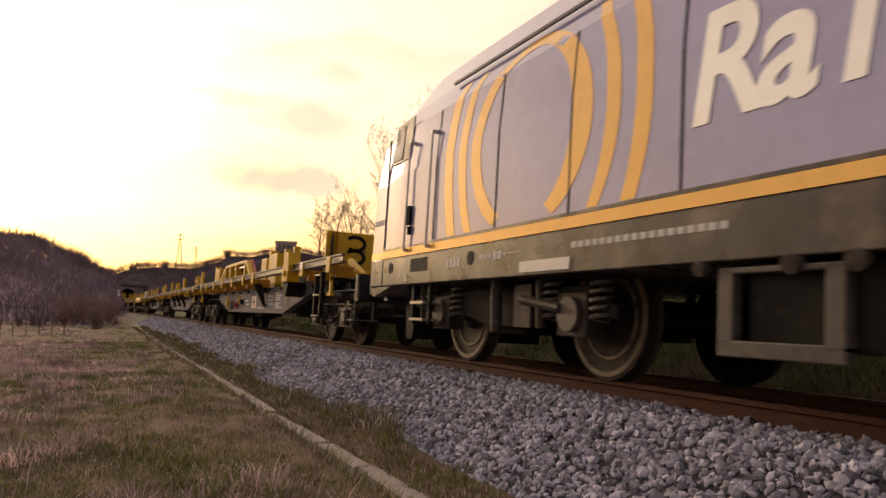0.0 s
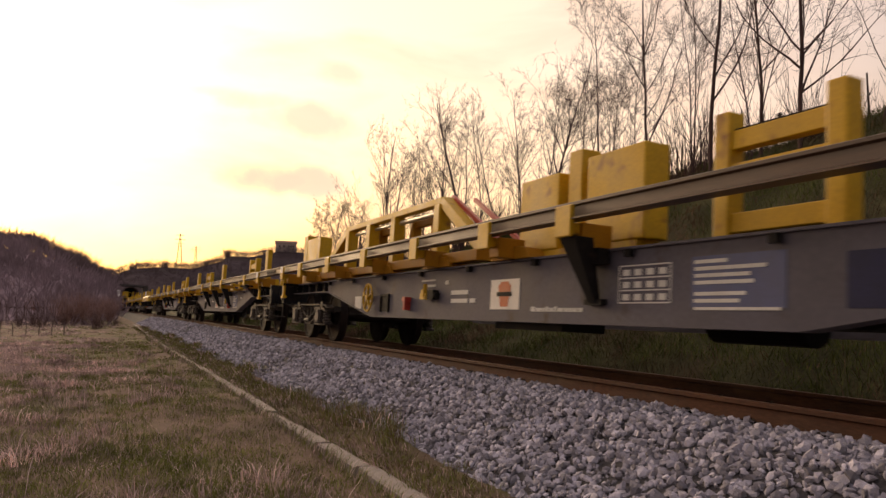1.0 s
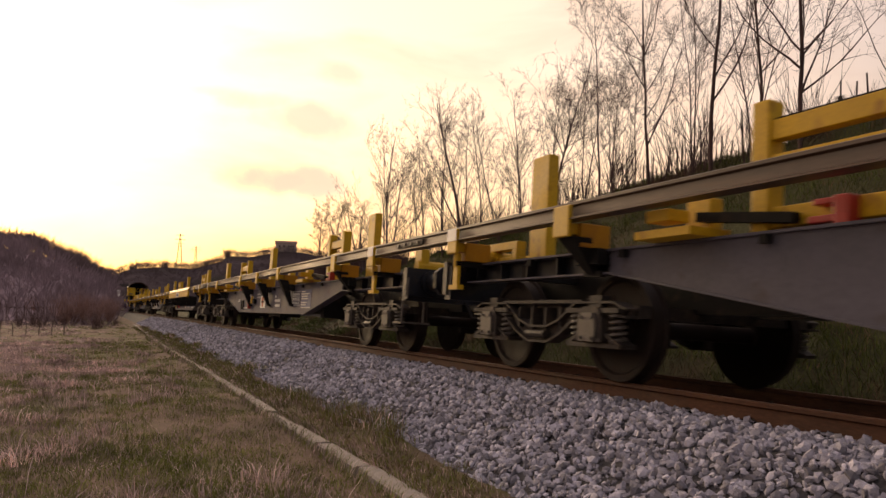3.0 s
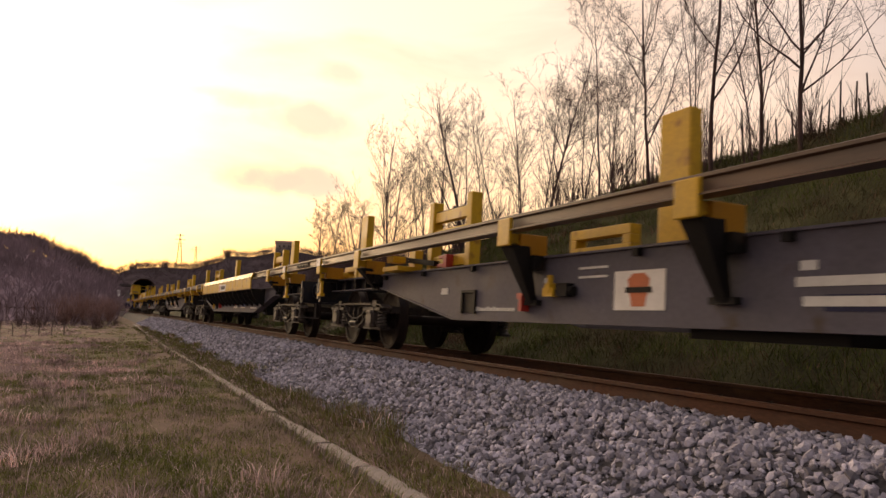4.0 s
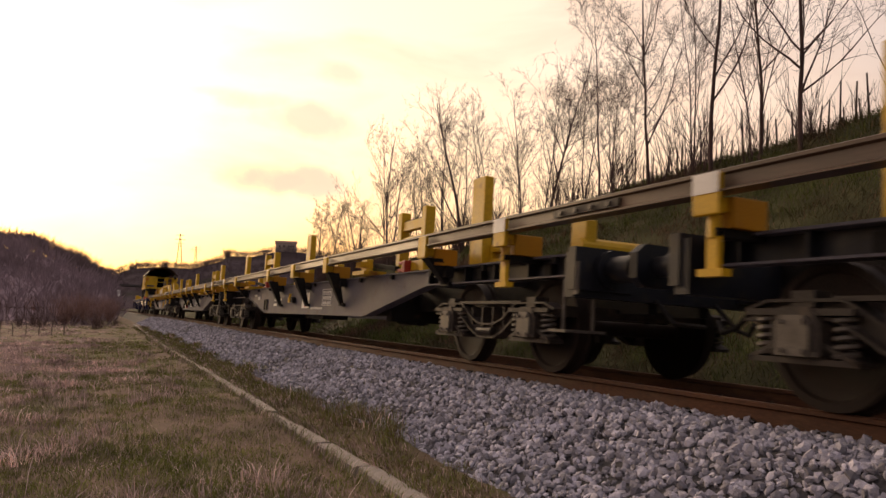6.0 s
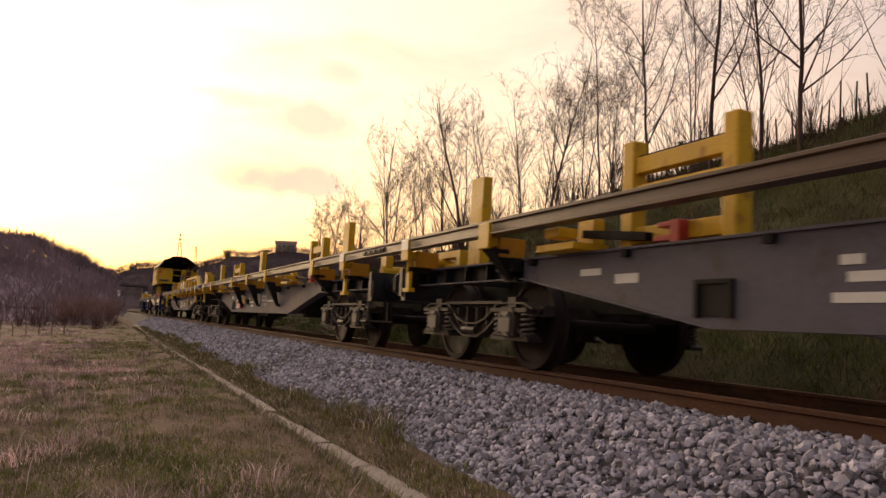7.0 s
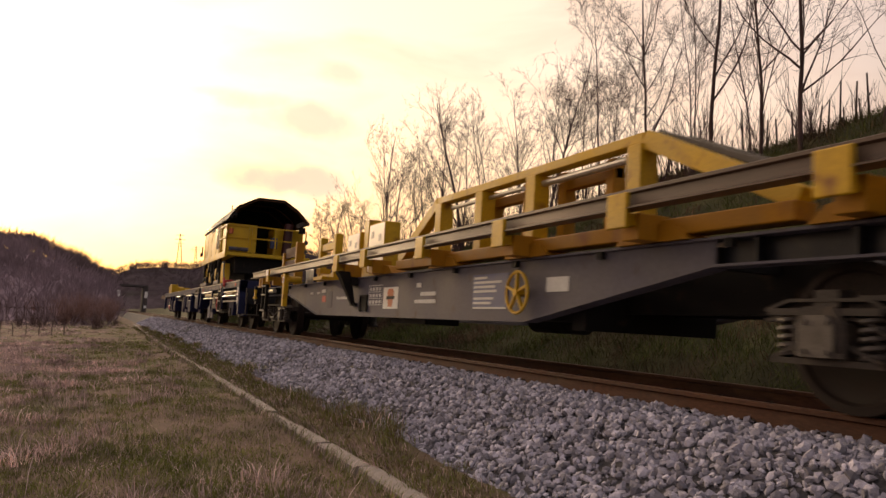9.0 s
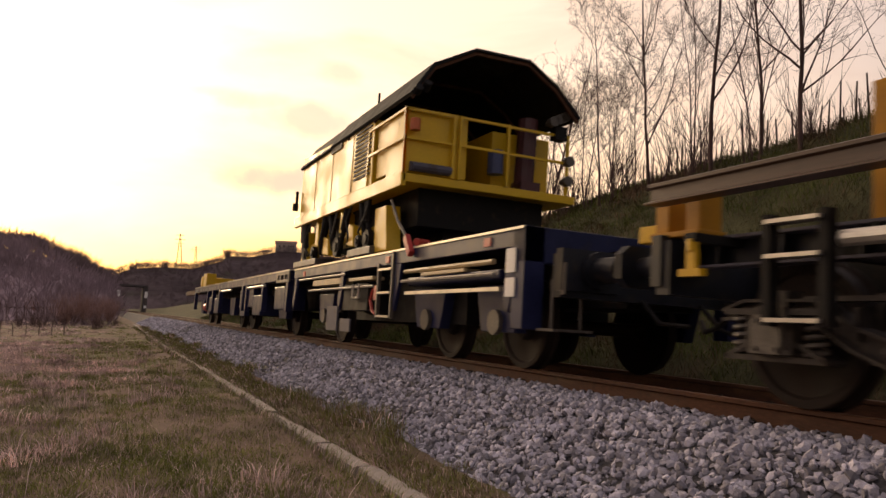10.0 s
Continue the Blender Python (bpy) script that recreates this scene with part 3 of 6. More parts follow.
def build_trees():
    # (across, along, height, trunk radius, lean across, lean along)
    rows = [(12.4, 10.4, 6.6, .066, .02, -.03), (12.4, 11.4, 6.2, .050, .02, -.16), (12.3, 12.7, 7.0, .070, -.02, .04), (12.4, 14.9, 6.2, .054, 0, .03),
            (12.4, 17.0, 5.8, .042, 0, .06), (12.4, 16.4, 3.6, .028, 0, -.13), (12.4, 19.6, 5.2, .050, 0, -.16), (12.4, 21.1, 5.2, .038, 0, .22), (12.4, 22.9, 5.2, .038, 0, .12),
            (12.4, 24.1, 5.0, .034, 0, .05), (12.3, 25.5, 6.8, .080, 0, .10), (12.4, 27.4, 6.8, .048, 0, .18), (12.4, 29.4, 5.6, .042, 0, .1),
            (12.4, 33.6, 8.0, .070, -.02, .38), (12.4, 33.2, 5.6, .050, 0, -.28), (12.4, 31.2, 4.2, .036, 0, -.25), (12.4, 37.5, 5.4, .046, 0, .4), (12.4, 41.5, 5.2, .046, 0, .35), (12.4, 46.0, 5.0, .046, 0, .1),
            (12.7, 11.9, 5.0, .028, .05, .16), (12.8, 13.8, 4.8, .028, 0, -.1), (12.7, 15.8, 4.0, .024, 0, .1), (12.8, 18.3, 4.6, .030, .03, .1), (12.7, 20.3, 4.6, .030, 0, -.05), (12.8, 26.4, 5.6, .038, 0, -.1), (12.8, 9.0, 4.8, .030, .06, -.22),
            (12.8, 22.0, 4.6, .030, 0, .05), (12.8, 28.4, 5.6, .036, 0, -.08), (12.6, 30.4, 5.2, .040, 0, .15), (12.8, 35.4, 5.2, .044, 0, .1), (12.6, 39.4, 4.6, .044, 0, .2), (12.5, 43.5, 4.6, .044, 0, .2)]
    for i, (x, y, h, r, lx, ly) in enumerate(rows):
        tree(x, y, h * (0.90 if y > 20 else 1.0), r, 100 + i, (lx, ly), 4 if y < 20 else 3)


build_trees()


# ======== loose stones of the ballast ========
def stone_shape(rng):
    """One crushed stone: a jittered, flattened icosahedron."""
    g = (1 + 5 ** 0.5) / 2
    v = np.array([(-1, g, 0), (1, g, 0), (-1, -g, 0), (1, -g, 0), (0, -1, g), (0, 1, g), (0, -1, -g), (0, 1, -g), (g, 0, -1), (g, 0, 1), (-g, 0, -1), (-g, 0, 1)], float) / 1.9
    v *= 1 + rng.uniform(-0.40, 0.36, (12, 1))
    v *= rng.uniform(0.50, 1.4, 3)
    return v


ICO = ((0, 11, 5), (0, 5, 1), (0, 1, 7), (0, 7, 10), (0, 10, 11), (1, 5, 9), (5, 11, 4), (11, 10, 2), (10, 7, 6), (7, 1, 8), (3, 9, 4), (3, 4, 2), (3, 2, 6), (3, 6, 8), (3, 8, 9), (4, 9, 5), (2, 4, 11), (6, 2, 10), (8, 6, 7), (9, 8, 1))


def build_stones():
    rng = np.random.default_rng(11)
    shapes = [stone_shape(rng) for _ in range(14)]
    meshes = []
    for sh in shapes:
        me = bpy.data.meshes.new("stone")
        me.from_pydata(sh.tolist(), [], ICO)
        me.materials.append(STONEPIECE)
        meshes.append(me)
    spots = []
    for y0, y1, per in ((-6, -0.5, 420), (-0.5, 7, 980), (7, 13, 680), (13, 30, 260), (30, 60, 80)):
        n = int((y1 - y0) * 2.05 * per)
        xs, ys = rng.uniform(-2.85, -0.80, n), rng.uniform(y0, y1, n)
        for x, y in zip(xs, ys):
            edge = -2.72 + 0.10 * smooth_noise(1.0, y, 1.3)
            if x < edge and rng.random() < 0.75:
                continue
            r = rng.uniform(0.015, 0.034) * (1.0 if y < 14 else 1.3 if y < 32 else 1.9)
            spots.append((x, y, bed_height(x) + rng.uniform(-0.012, 0.028), r))
    n = int(16 * 1.35 * 120)
    for x, y in zip(rng.uniform(-0.70, 0.66, n), rng.uniform(-1, 15, n)):
        spots.append((x, y, bed_height(x) + rng.uniform(-0.01, 0.02), rng.uniform(0.024, 0.045)))
    for _ in range(500):      # strays in the grass
        spots.append((rng.uniform(-3.2, -2.7), rng.uniform(2, 30), bed_height(-2.9) + 0.02, rng.uniform(0.02, 0.04)))
    singles = 0
    vs, fs = [], []
    for x, y, z, r in spots:
        e = Euler(rng.uniform(0, 6.28, 3)).to_matrix()
        near = 2.2 < y < 3.9 and -2.2 < x < -0.95
        if near and singles < 300:
            singles += 1
            o = part("stone", meshes[rng.integers(14)], STONEPIECE, BALLAST)
            o.matrix_basis = Matrix.Translation((x, y, z)) @ e.to_4x4() @ Matrix.Scale(r, 4)
        else:
            v = shapes[rng.integers(14)] * r @ np.array(e).T + (x, y, z)
            k = len(vs)
            vs += v.tolist()
            fs += [(a + k, b + k, c + k) for a, b, c in ICO]
    me = bpy.data.meshes.new("loose_stones")
    me.from_pydata(vs, [], fs)
    me.materials.append(STONE)
    o = part("loose_stones", me, STONE, BALLAST)
    tagged(o, kind="stuff")


build_stones()


# ======== grass, weeds, brush ========
def blades(name, label, mat, spots, rng, bend=0.5):
    """Spots are (x, y, z, height, width, bearing): each a bent blade of two joined pieces."""
    s = np.array(spots, float)
    n = len(s)
    a = s[:, 5] + rng.normal(0, 0.7, n)
    lean = rng.uniform(0.1, 1.0, n) * bend * s[:, 3]
    dx, dy = np.cos(a), np.sin(a)
    wa = rng.uniform(0, 2 * np.pi, n)
    wx, wy = np.cos(wa) * s[:, 4] / 2, np.sin(wa) * s[:, 4] / 2
    v = np.empty((n, 5, 3))
    mid = np.stack([s[:, 0] + dx * lean * 0.35, s[:, 1] + dy * lean * 0.35, s[:, 2] + s[:, 3] * 0.6], 1)
    off = np.stack([wx, wy, np.zeros(n)], 1)
    v[:, 0], v[:, 1] = s[:, :3] - off, s[:, :3] + off
    v[:, 2], v[:, 3] = mid + off * 0.8, mid - off * 0.8
    v[:, 4] = np.stack([s[:, 0] + dx * lean, s[:, 1] + dy * lean, s[:, 2] + s[:, 3] * rng.uniform(0.75, 1.0, n)], 1)
    idx = np.arange(n)[:, None] * 5
    me = bpy.data.meshes.new(name)
    fs = (idx + np.array([0, 1, 2, 3])).tolist() + (idx + np.array([3, 2, 4])).tolist()
    me.from_pydata(v.reshape(-1, 3).tolist(), [], fs)
    me.materials.append(mat)
    tagged(new(name, me), label, "grass", kind="stuff")


DRYGRASS = material("dry_straw_grass", (0.58, 0.435, 0.41), 0.9, var=0.6, scale=1.1, fine=5, island=0.40, spec=0.15)
GREENGRASS = material("dull_green_grass", (0.185, 0.200, 0.055), 0.85, var=0.3, scale=0.9, fine=8, island=0.45, spec=0.15)
DARKWEED = material("brown_dead_weeds", (0.15, 0.095, 0.060), 0.9, var=0.3, scale=1.5, fine=8, island=0.5, spec=0.15)
BANKGREEN = material("bank_green_growth", (0.086, 0.104, 0.028), 0.9, var=0.35, scale=0.8, fine=6, island=0.3, spec=0.1, tint=(0.075, 0.052, 0.034), tint_at=0.5, tint_scale=0.5)


def build_grass():
    rng = np.random.default_rng(21)
    dry, green, weed, bank = [], [], [], []
    # tufts in the meadow
    for y0, y1, x0, count in ((2.0, 7, -4.2, 4600), (7, 14, -8, 4200), (14, 26, -12, 2900), (26, 60, -24, 2200)):
        for _ in range(count):
            x, y = rng.uniform(x0, 1.68), rng.uniform(y0, y1)
            g = smooth_noise(x + 40, y, 0.45) + 0.45 * smooth_noise(x, y + 9, 1.7) + 0.52 * min(1, max(-1.3, x * 0.6 + 0.15)) + (0.22 if y < 4.2 else 0)
            far = max(1.0, y / 8)
            isgreen = g > -0.20
            h = rng.uniform(0.04, 0.11) if isgreen else rng.uniform(0.05, 0.14)
            big = smooth_noise(x * 1.3 + 7, y * 1.3, 1.1) > 0.22
            if big and not isgreen:
                h *= 1.35
            if x > 1.35:
                h *= 0.6
            z = ground_height(x, y)
            way = rng.uniform(0, 6.28)
            r = (0.11 if big else 0.07) * far ** 0.4
            for _ in range(40 if big else 21):
                u, w = rng.normal(0, r), rng.normal(0, r)
                out = math.atan2(w, u) if big else way
                dome = max(0.35, 1.15 - 0.45 * math.hypot(u, w) / r)
                (green if isgreen and rng.random() < 0.86 else dry).append((x + u, y + w, z - 0.01, h * dome * rng.uniform(0.6, 1.2), 0.0045 * far, out))
    # rank tufts by the kerb and at the foot of the stones
    for _ in range(3600):
        y = rng.uniform(2.2, 45)
        reach = 0.50 + 0.42 * smooth_noise(3.0, y, 0.9) + 0.16 * smooth_noise(5.0, y, 2.6)
        x = 1.80 + reach * rng.random()
        far = max(1.0, y / 8)
        q = smooth_noise(x, y, 0.9)
        h = rng.uniform(0.03, 0.09) * (1.7 if q > 0.2 else 1.0) * (1.15 if x > 2.1 else 0.8)
        z = 0.0 if x < 2.30 else 0.03 + 0.35 * (x - 2.3)
        way = rng.uniform(0, 6.28)
        for _ in range(20):
            (weed if rng.random() < 0.30 else dry if rng.random() < 0.22 else green).append((x + rng.normal(0, 0.06), y + rng.normal(0, 0.07), z - 0.01, h * rng.uniform(0.5, 1.2), 0.0045 * far, way))
    # grass leaning over the kerb
    for _ in range(1100):
        y = rng.uniform(2.2, 30)
        x = rng.choice((1.60, 1.80)) + rng.normal(0, 0.02)
        for _ in range(10):
            (green if rng.random() < .6 else dry).append((x + rng.normal(0, 0.02), y + rng.normal(0, 0.05), 0.0, rng.uniform(0.05, 0.13), 0.0045 * max(1, y / 8), 0.0 if x < 1.7 else 3.14))
    # large bleached tussocks with a drooping crown
    for _ in range(800):
        y = 2.3 + 17 * rng.random() ** 1.4
        x = rng.uniform(-0.55 * y - 1.0, 1.2)
        if smooth_noise(x + 13, y, 0.5) < -0.05 and x > -0.5:
            continue
        h, r, z = rng.uniform(0.07, 0.19), rng.uniform(0.07, 0.20), ground_height(x, y)
        for _ in range(70):
            u, w = rng.normal(0, r), rng.normal(0, r)
            dry.append((x + u, y + w, z - 0.01, h * max(0.3, 1.2 - 0.5 * math.hypot(u, w) / r) * rng.uniform(0.6, 1.2), 0.006 * max(1, y / 8), math.atan2(w, u)))
    # thin cover behind the lens
    for _ in range(900):
        x, y = rng.uniform(-5, 1.6), rng.uniform(-6, 2.0)
        for _ in range(14):
            (green if smooth_noise(x + 40, y, 0.45) > 0 else dry).append((x + rng.normal(0, .1), y + rng.normal(0, .1), ground_height(x, y) - .01, rng.uniform(.05, .14), .006, rng.uniform(0, 6.28)))
    # tall dead stalks
    for _ in range(420):
        x, y = rng.uniform(-5, 1.2), rng.uniform(3.5, 20)
        dry.append((x, y, ground_height(x, y), rng.uniform(0.2, 0.42), 0.004 * max(1, y / 8), rng.uniform(0, 6.28)))
    # the bank behind the track
    for _ in range(12000):
        y = rng.uniform(1.5, 60) if rng.random() < 0.45 else rng.uniform(2, 24)
        x = 6.9 + 7.4 * rng.random() ** 1.25
        z = ground_height(x, y)
        q = smooth_noise(x + 5, y, 0.7) + 0.4 * smooth_noise(x, y, 2.0) + (0.25 if x > 11.5 else 0.12 if x < 8.6 else 0.0)
        h = rng.uniform(0.08, 0.26)
        far = max(1.0, y / 12)
        way = rng.uniform(0, 6.28)
        for _ in range(18):
            t = (x + rng.normal(0, 0.13), y + rng.normal(0, 0.15), z - 0.03, h * rng.uniform(0.5, 1.2), rng.uniform(0.004, 0.010) * far, way)
            (bank if q > -0.22 and rng.random() < 0.88 else weed).append(t)
    blades("dry_grass", "tan and pinkish dry winter grass in uneven tufts", DRYGRASS, dry, rng, 1.1)
    blades("green_grass", "short dull green grass between dry tufts", GREENGRASS, green, rng, 1.0)
    blades("dead_weeds", "brown dead weeds on bank and track edge", DARKWEED, weed, rng, 1.3)
    blades("bank_grass", "dark green grass and ivy on the bank", BANKGREEN, bank, rng, 1.6)


build_grass()


def spray(rnd, base, height, n, spreadout, r):
    """Limbs of a bush: stems fanning out from one root."""
    out = []
    for _ in range(n):
        a, t = rnd.uniform(0, 2 * math.pi), rnd.uniform(0.05, spreadout)
        d = Vector((math.cos(a) * t, math.sin(a) * t, 1)).normalized()
        p = Vector(base) + Vector((rnd.uniform(-.15, .15), rnd.uniform(-.15, .15), 0))
        l = height * rnd.uniform(0.5, 1.0)
        pts = [p]
        for i in range(3):
            d = (d + Vector((rnd.uniform(-1, 1), rnd.uniform(-1, 1), rnd.uniform(-.3, .6))) * 0.22).normalized()
            pts.append(pts[-1] + d * l / 3)
        out.append((pts, [r, r * .8, r * .55, r * .25]))
        for _ in range(3):
            j = rnd.randint(1, 2)
            e = (d + Vector((rnd.uniform(-1, 1), rnd.uniform(-1, 1), rnd.uniform(0, .8))) * 0.8).normalized()
            q = pts[j]
            out.append(([q, q + e * l * .2, q + (e + Vector((0, 0, .2))) * l * .36], [r * .5, r * .4, r * .2]))
    return out


SCRUB = material("reddish_scrub_twigs", (0.21, 0.12, 0.105), 0.95, var=0.3, scale=2)


def build_bushes():
    rnd = random.Random(33)
    # brush between the trees on the crest of the bank
    for i in range(80):
        y = 10.5 + 38 * (i + rnd.random()) / 80
        x = rnd.uniform(11.8, 13.6)
        h = rnd.uniform(0.9, 2.4)
        me = limb_mesh(spray(rnd, (0, 0, 0), h, rnd.randint(10, 16), 0.55, 0.006 + y * 0.00025), "bush", 3)
        o = new("bush", me)
        o.location = (x, y, ground_height(x, y) - 0.05)
        tagged(o, "bare twiggy bush on the bank", "bush", group="bushes on the bank")
    for i in range(34):
        y = rnd.uniform(40, 50)
        x = -16 + 17.0 * (i + rnd.random()) / 34
        h = rnd.uniform(0.5, 1.3)
        o = new("bush", limb_mesh(spray(rnd, (0, 0, 0), h, 30, 0.9, 0.008), "bush", 3))
        o.location = (x, y, ground_height(x, y) - 0.05)
        tagged(o, "low brown brush at the end of the meadow", "bush", group="brush in the meadow")
    # reddish scrub by the line ahead, left of the track
    for i in range(26):
        y = rnd.uniform(48, 120)
        x = rnd.uniform(-8, 0.8) * y / 90 if i % 2 else rnd.uniform(-2.0, 0.9)
        h = rnd.uniform(1.2, 2.6)
        me = limb_mesh(spray(rnd, (0, 0, 0), h, 90, 0.9, 0.008), "bush", 3)
        me.materials[0] = SCRUB
        o = new("bush", me)
        o.location = (x, y, -0.1)
        tagged(o, "reddish-brown leafless scrub beside the line", "bush", group="scrub beside the line")


build_bushes()

POSTWOOD = material("grey_weathered_stake", (0.10, 0.075, 0.062), 0.9, var=0.3, scale=8)


def build_vineyard():
    """Stakes with bare vines on the slope above, and rows in the meadow."""
    rnd = random.Random(8)
    group = "vine stakes on the slope"
    for row in range(3):
        for i in range(34):
            y = 5.2 + i * 0.40 + rnd.uniform(-.16, .16)
            x = 14.1 + row * 1.3 + rnd.uniform(-.2, .2)
            h = rnd.uniform(0.55, 1.15)
            s = Solid().rod((0, 0, -0.2), (rnd.uniform(-.05, .05), rnd.uniform(-.16, .10), h), .026, 6, .018)
            o = part("vine_stake", s, POSTWOOD)
            o.location = (x, y, ground_height(x, y))
            tagged(o, "weathered wooden stake with a bare vine", "vine stake", group=group)
            if i % 2:
                v = limb_mesh(spray(rnd, (0.1, 0, 0), h * 1.2, 5, 0.7, 0.009), "vine", 3)
                part("vine", v, BARK, o)
    # rows of vines far off to the left
    vs = Solid()
    limbs = []
    for row in range(12):
        y = 56 + row * 6.0
        for i in range(60):
            x = -34 + i * 0.55 + rnd.uniform(-.1, .1)
            if x > -1.5 - 0.02 * y:
                continue
            limbs.append(([Vector((x, y, -.1)), Vector((x + rnd.uniform(-.05, .05), y, 1.0)), Vector((x + rnd.uniform(-.3, .3), y, 1.7))], [.022, .018, .01]))
            limbs.append(([Vector((x, y, .8)), Vector((x + .3, y, 1.0)), Vector((x + .55, y, .95))], [.012, .012, .01]))
    o = new("vineyard", limb_mesh(limbs, "vineyard", 3))
    tagged(o, "dark rows of bare vines in the meadow", "vineyard", kind="stuff")
    # wire fence with posts in the meadow
    f = empty("fence", "low dark post fence at the edge of the meadow", "fence")
    for i in range(16):
        part("post", Solid().rod((-7.5 + i * .42, 31.0 + .1 * i, -.1), (-7.5 + i * .42 + rnd.uniform(-.03, .03), 31.0 + .1 * i, rnd.uniform(.35, .6)), .016, 6), POSTWOOD, f)
    part("wire", Solid().rod((-7.5, 31, .4), (-1.2, 32.5, .4), .006, 5), POSTWOOD, f)


build_vineyard()


def build_far_things():
    # the short bridge over the line, with signals before it
    y = 150.0
    DARKCON = material("dark_concrete", (0.07, 0.06, 0.06), 0.9, var=0.2)
    b = empty("overbridge", "dark concrete bridge over the track", "bridge", m=TRACK @ Matrix.Translation((0, y, 0)))
    part("abutment", Solid().box(-3.0, -2.2, 0, 6, -1, 4.5), DARKCON, b); part("abutment", Solid().box(2.2, 3.0, 0, 6, -1, 4.5), DARKCON, b)
    part("span", Solid().box(-2.9, 2.9, -.1, 6.1, 4.5, 4.8), DARKCON, b)
    for x in (-2.4, 1.6):
        s = empty("signal_post", "slim railway signal post with a white board", "signal", group="signals", m=TRACK @ Matrix.Translation((x, 128, 0)))
        part("mast", Solid().rod((0, 0, -.8), (0, 0, 3.2), .08, 8), POSTWOOD, s)
        part("board", Solid().box(-.22, .22, -.1, -.05, 2.2, 3.2), WHITEPLATE, s)
        part("lower_board", Solid().box(-.2, .2, -.1, -.05, .6, 1.0), WHITEPLATE, s)
    # house and tower on the far hill
    def at(az, el, rng):
        x, y_ = polar(az, rng)
        return Vector((x, y_, EYE + rng * math.tan(radians(el))))
    p = at(12.55, 4.55, 600)
    h = empty("house", "long pale farmhouse with a low roof on the hilltop", "house", m=Matrix.Translation(p) @ pose(0, 0, 0, 0, 0, -12))
    HOUSE = material("pale_plaster", (0.42, 0.34, 0.30), 0.9, var=0.1)
    ROOF = material("dull_roof_tile", (0.26, 0.17, 0.14), 0.9, var=0.2)
    part("wall", Solid().box(-8, 8, 0, 8, -2, 4.6), HOUSE, h)
    part("roof", Solid().along_x([(-.6, 4.6), (8.6, 4.6), (4, 6.8)], -8.6, 8.6), ROOF, h)
    for x in (-5, -1.5, 2, 5.5):
        part("window", Solid().box(x - .5, x + .5, -.08, 0, 1.6, 3.0), GLASS, h)
    # lattice pylons
    for az, e0, e1, w in ((5.03, 3.3, 5.35, 3.4), (6.15, 3.3, 4.5, 2.0)):
        p = at(az, e0, 560)
        hh = 560 * (math.tan(radians(e1)) - math.tan(radians(e0)))
        s = Solid()
        t = 0.28 if w > 3 else 0.2
        for k in (-1, 1):
            for q in (-1, 1):
                s.rod((k * w / 2, q * w / 2, 0), (k * .25, q * .25, hh), t * .8, 4)
        for i in range(8):
            z0, z1 = hh * i / 8, hh * (i + 1) / 8
            a, c = w / 2 * (1 - i / 8) + .2, w / 2 * (1 - (i + 1) / 8) + .2
            s.rod((-a, -a, z0), (c, -c, z1), t * .5, 4).rod((a, -a, z0), (-c, -c, z1), t * .5, 4)
        for z, l in ((.95, 2.6), (.80, 3.4), (.66, 2.8)):
            s.rod((-l, 0, hh * z), (l, 0, hh * z), t * .7, 4)
        o = part("pylon", s, material("galvanised_lattice", (0.25, 0.2, 0.18), 0.6, 0.3), None)
        o.location = p
        tagged(o, "steel lattice power pylon on the far ridge", "pylon", group="pylons")
    # round trees on the far ridge
    rnd = random.Random(2)
    for az, el in ((8.35, 4.25), (4.1, 3.35), (2.0, 3.1), (6.9, 3.6)):
        m = limb_mesh(spray(rnd, (0, 0, 0), 9 if el > 4 else 6, 60, 0.9, 0.16), "tree", 3)
        o = new("tree", m)
        o.location = at(az, el - .62, 590)
        tagged(o, "bare round-crowned tree on the far ridge", "tree", group="trees on the ridge")


build_far_things()
# ======== the train ========
def wheel_mesh(name, r, mat):
    """A wheelset: axle and two flanged wheels, turned round x."""
    s = Solid()
    s.rod((-1.08, 0, 0), (1.08, 0, 0), 0.075, 12)
    for k in (-1, 1):
        prof = [(0.685, r + 0.028), (0.70, r + 0.03), (0.715, r + 0.005), (0.82, r - 0.003), (0.822, r - 0.055), (0.80, r - 0.075), (0.775, 0.17), (0.835, 0.15), (0.85, 0.10)]
        s.turned_x([(k * a, b) for a, b in prof] , 32)
        s.turned_x([(k * a, b) for a, b in ((0.685, r + 0.028), (0.69, r - 0.06), (0.745, r - 0.08), (0.72, 0.16), (0.68, 0.1))], 32)
    return s.mesh(name, mat, True)


WHEELSET = wheel_mesh("wheelset", 0.46, WHEELRUST)
LOCOWHEELSET = wheel_mesh("wheelset", 0.55, BOGIE)


def hoop_mesh(name, radius, wire, x):
    """A closed round bar about the axle."""
    return Solid().tube([(x, radius * math.cos(2 * math.pi * i / 36), radius * math.sin(2 * math.pi * i / 36)) for i in range(37)], wire, 6).mesh(name, TYRE, True)


RIM, DISC_RING = hoop_mesh("tyre", 0.50, 0.040, -0.80), hoop_mesh("brake_ring", 0.36, 0.024, -0.785)


def wheelset(parent, mesh, y, r):
    ob = part("wheelset", mesh, BOGIE, parent)
    ob.location = (0, y, r)
    WHEELS.append((ob, y, r))
    return ob


def spring(s, x, y, z0, z1, r=0.062, turns=5, wire=0.016):
    pts = []
    n = turns * 10
    for i in range(n + 1):
        a = 2 * math.pi * turns * i / n
        pts.append((x + r * math.cos(a), y + r * math.sin(a), z0 + (z1 - z0) * i / n))
    return s.tube(pts, wire, 5)


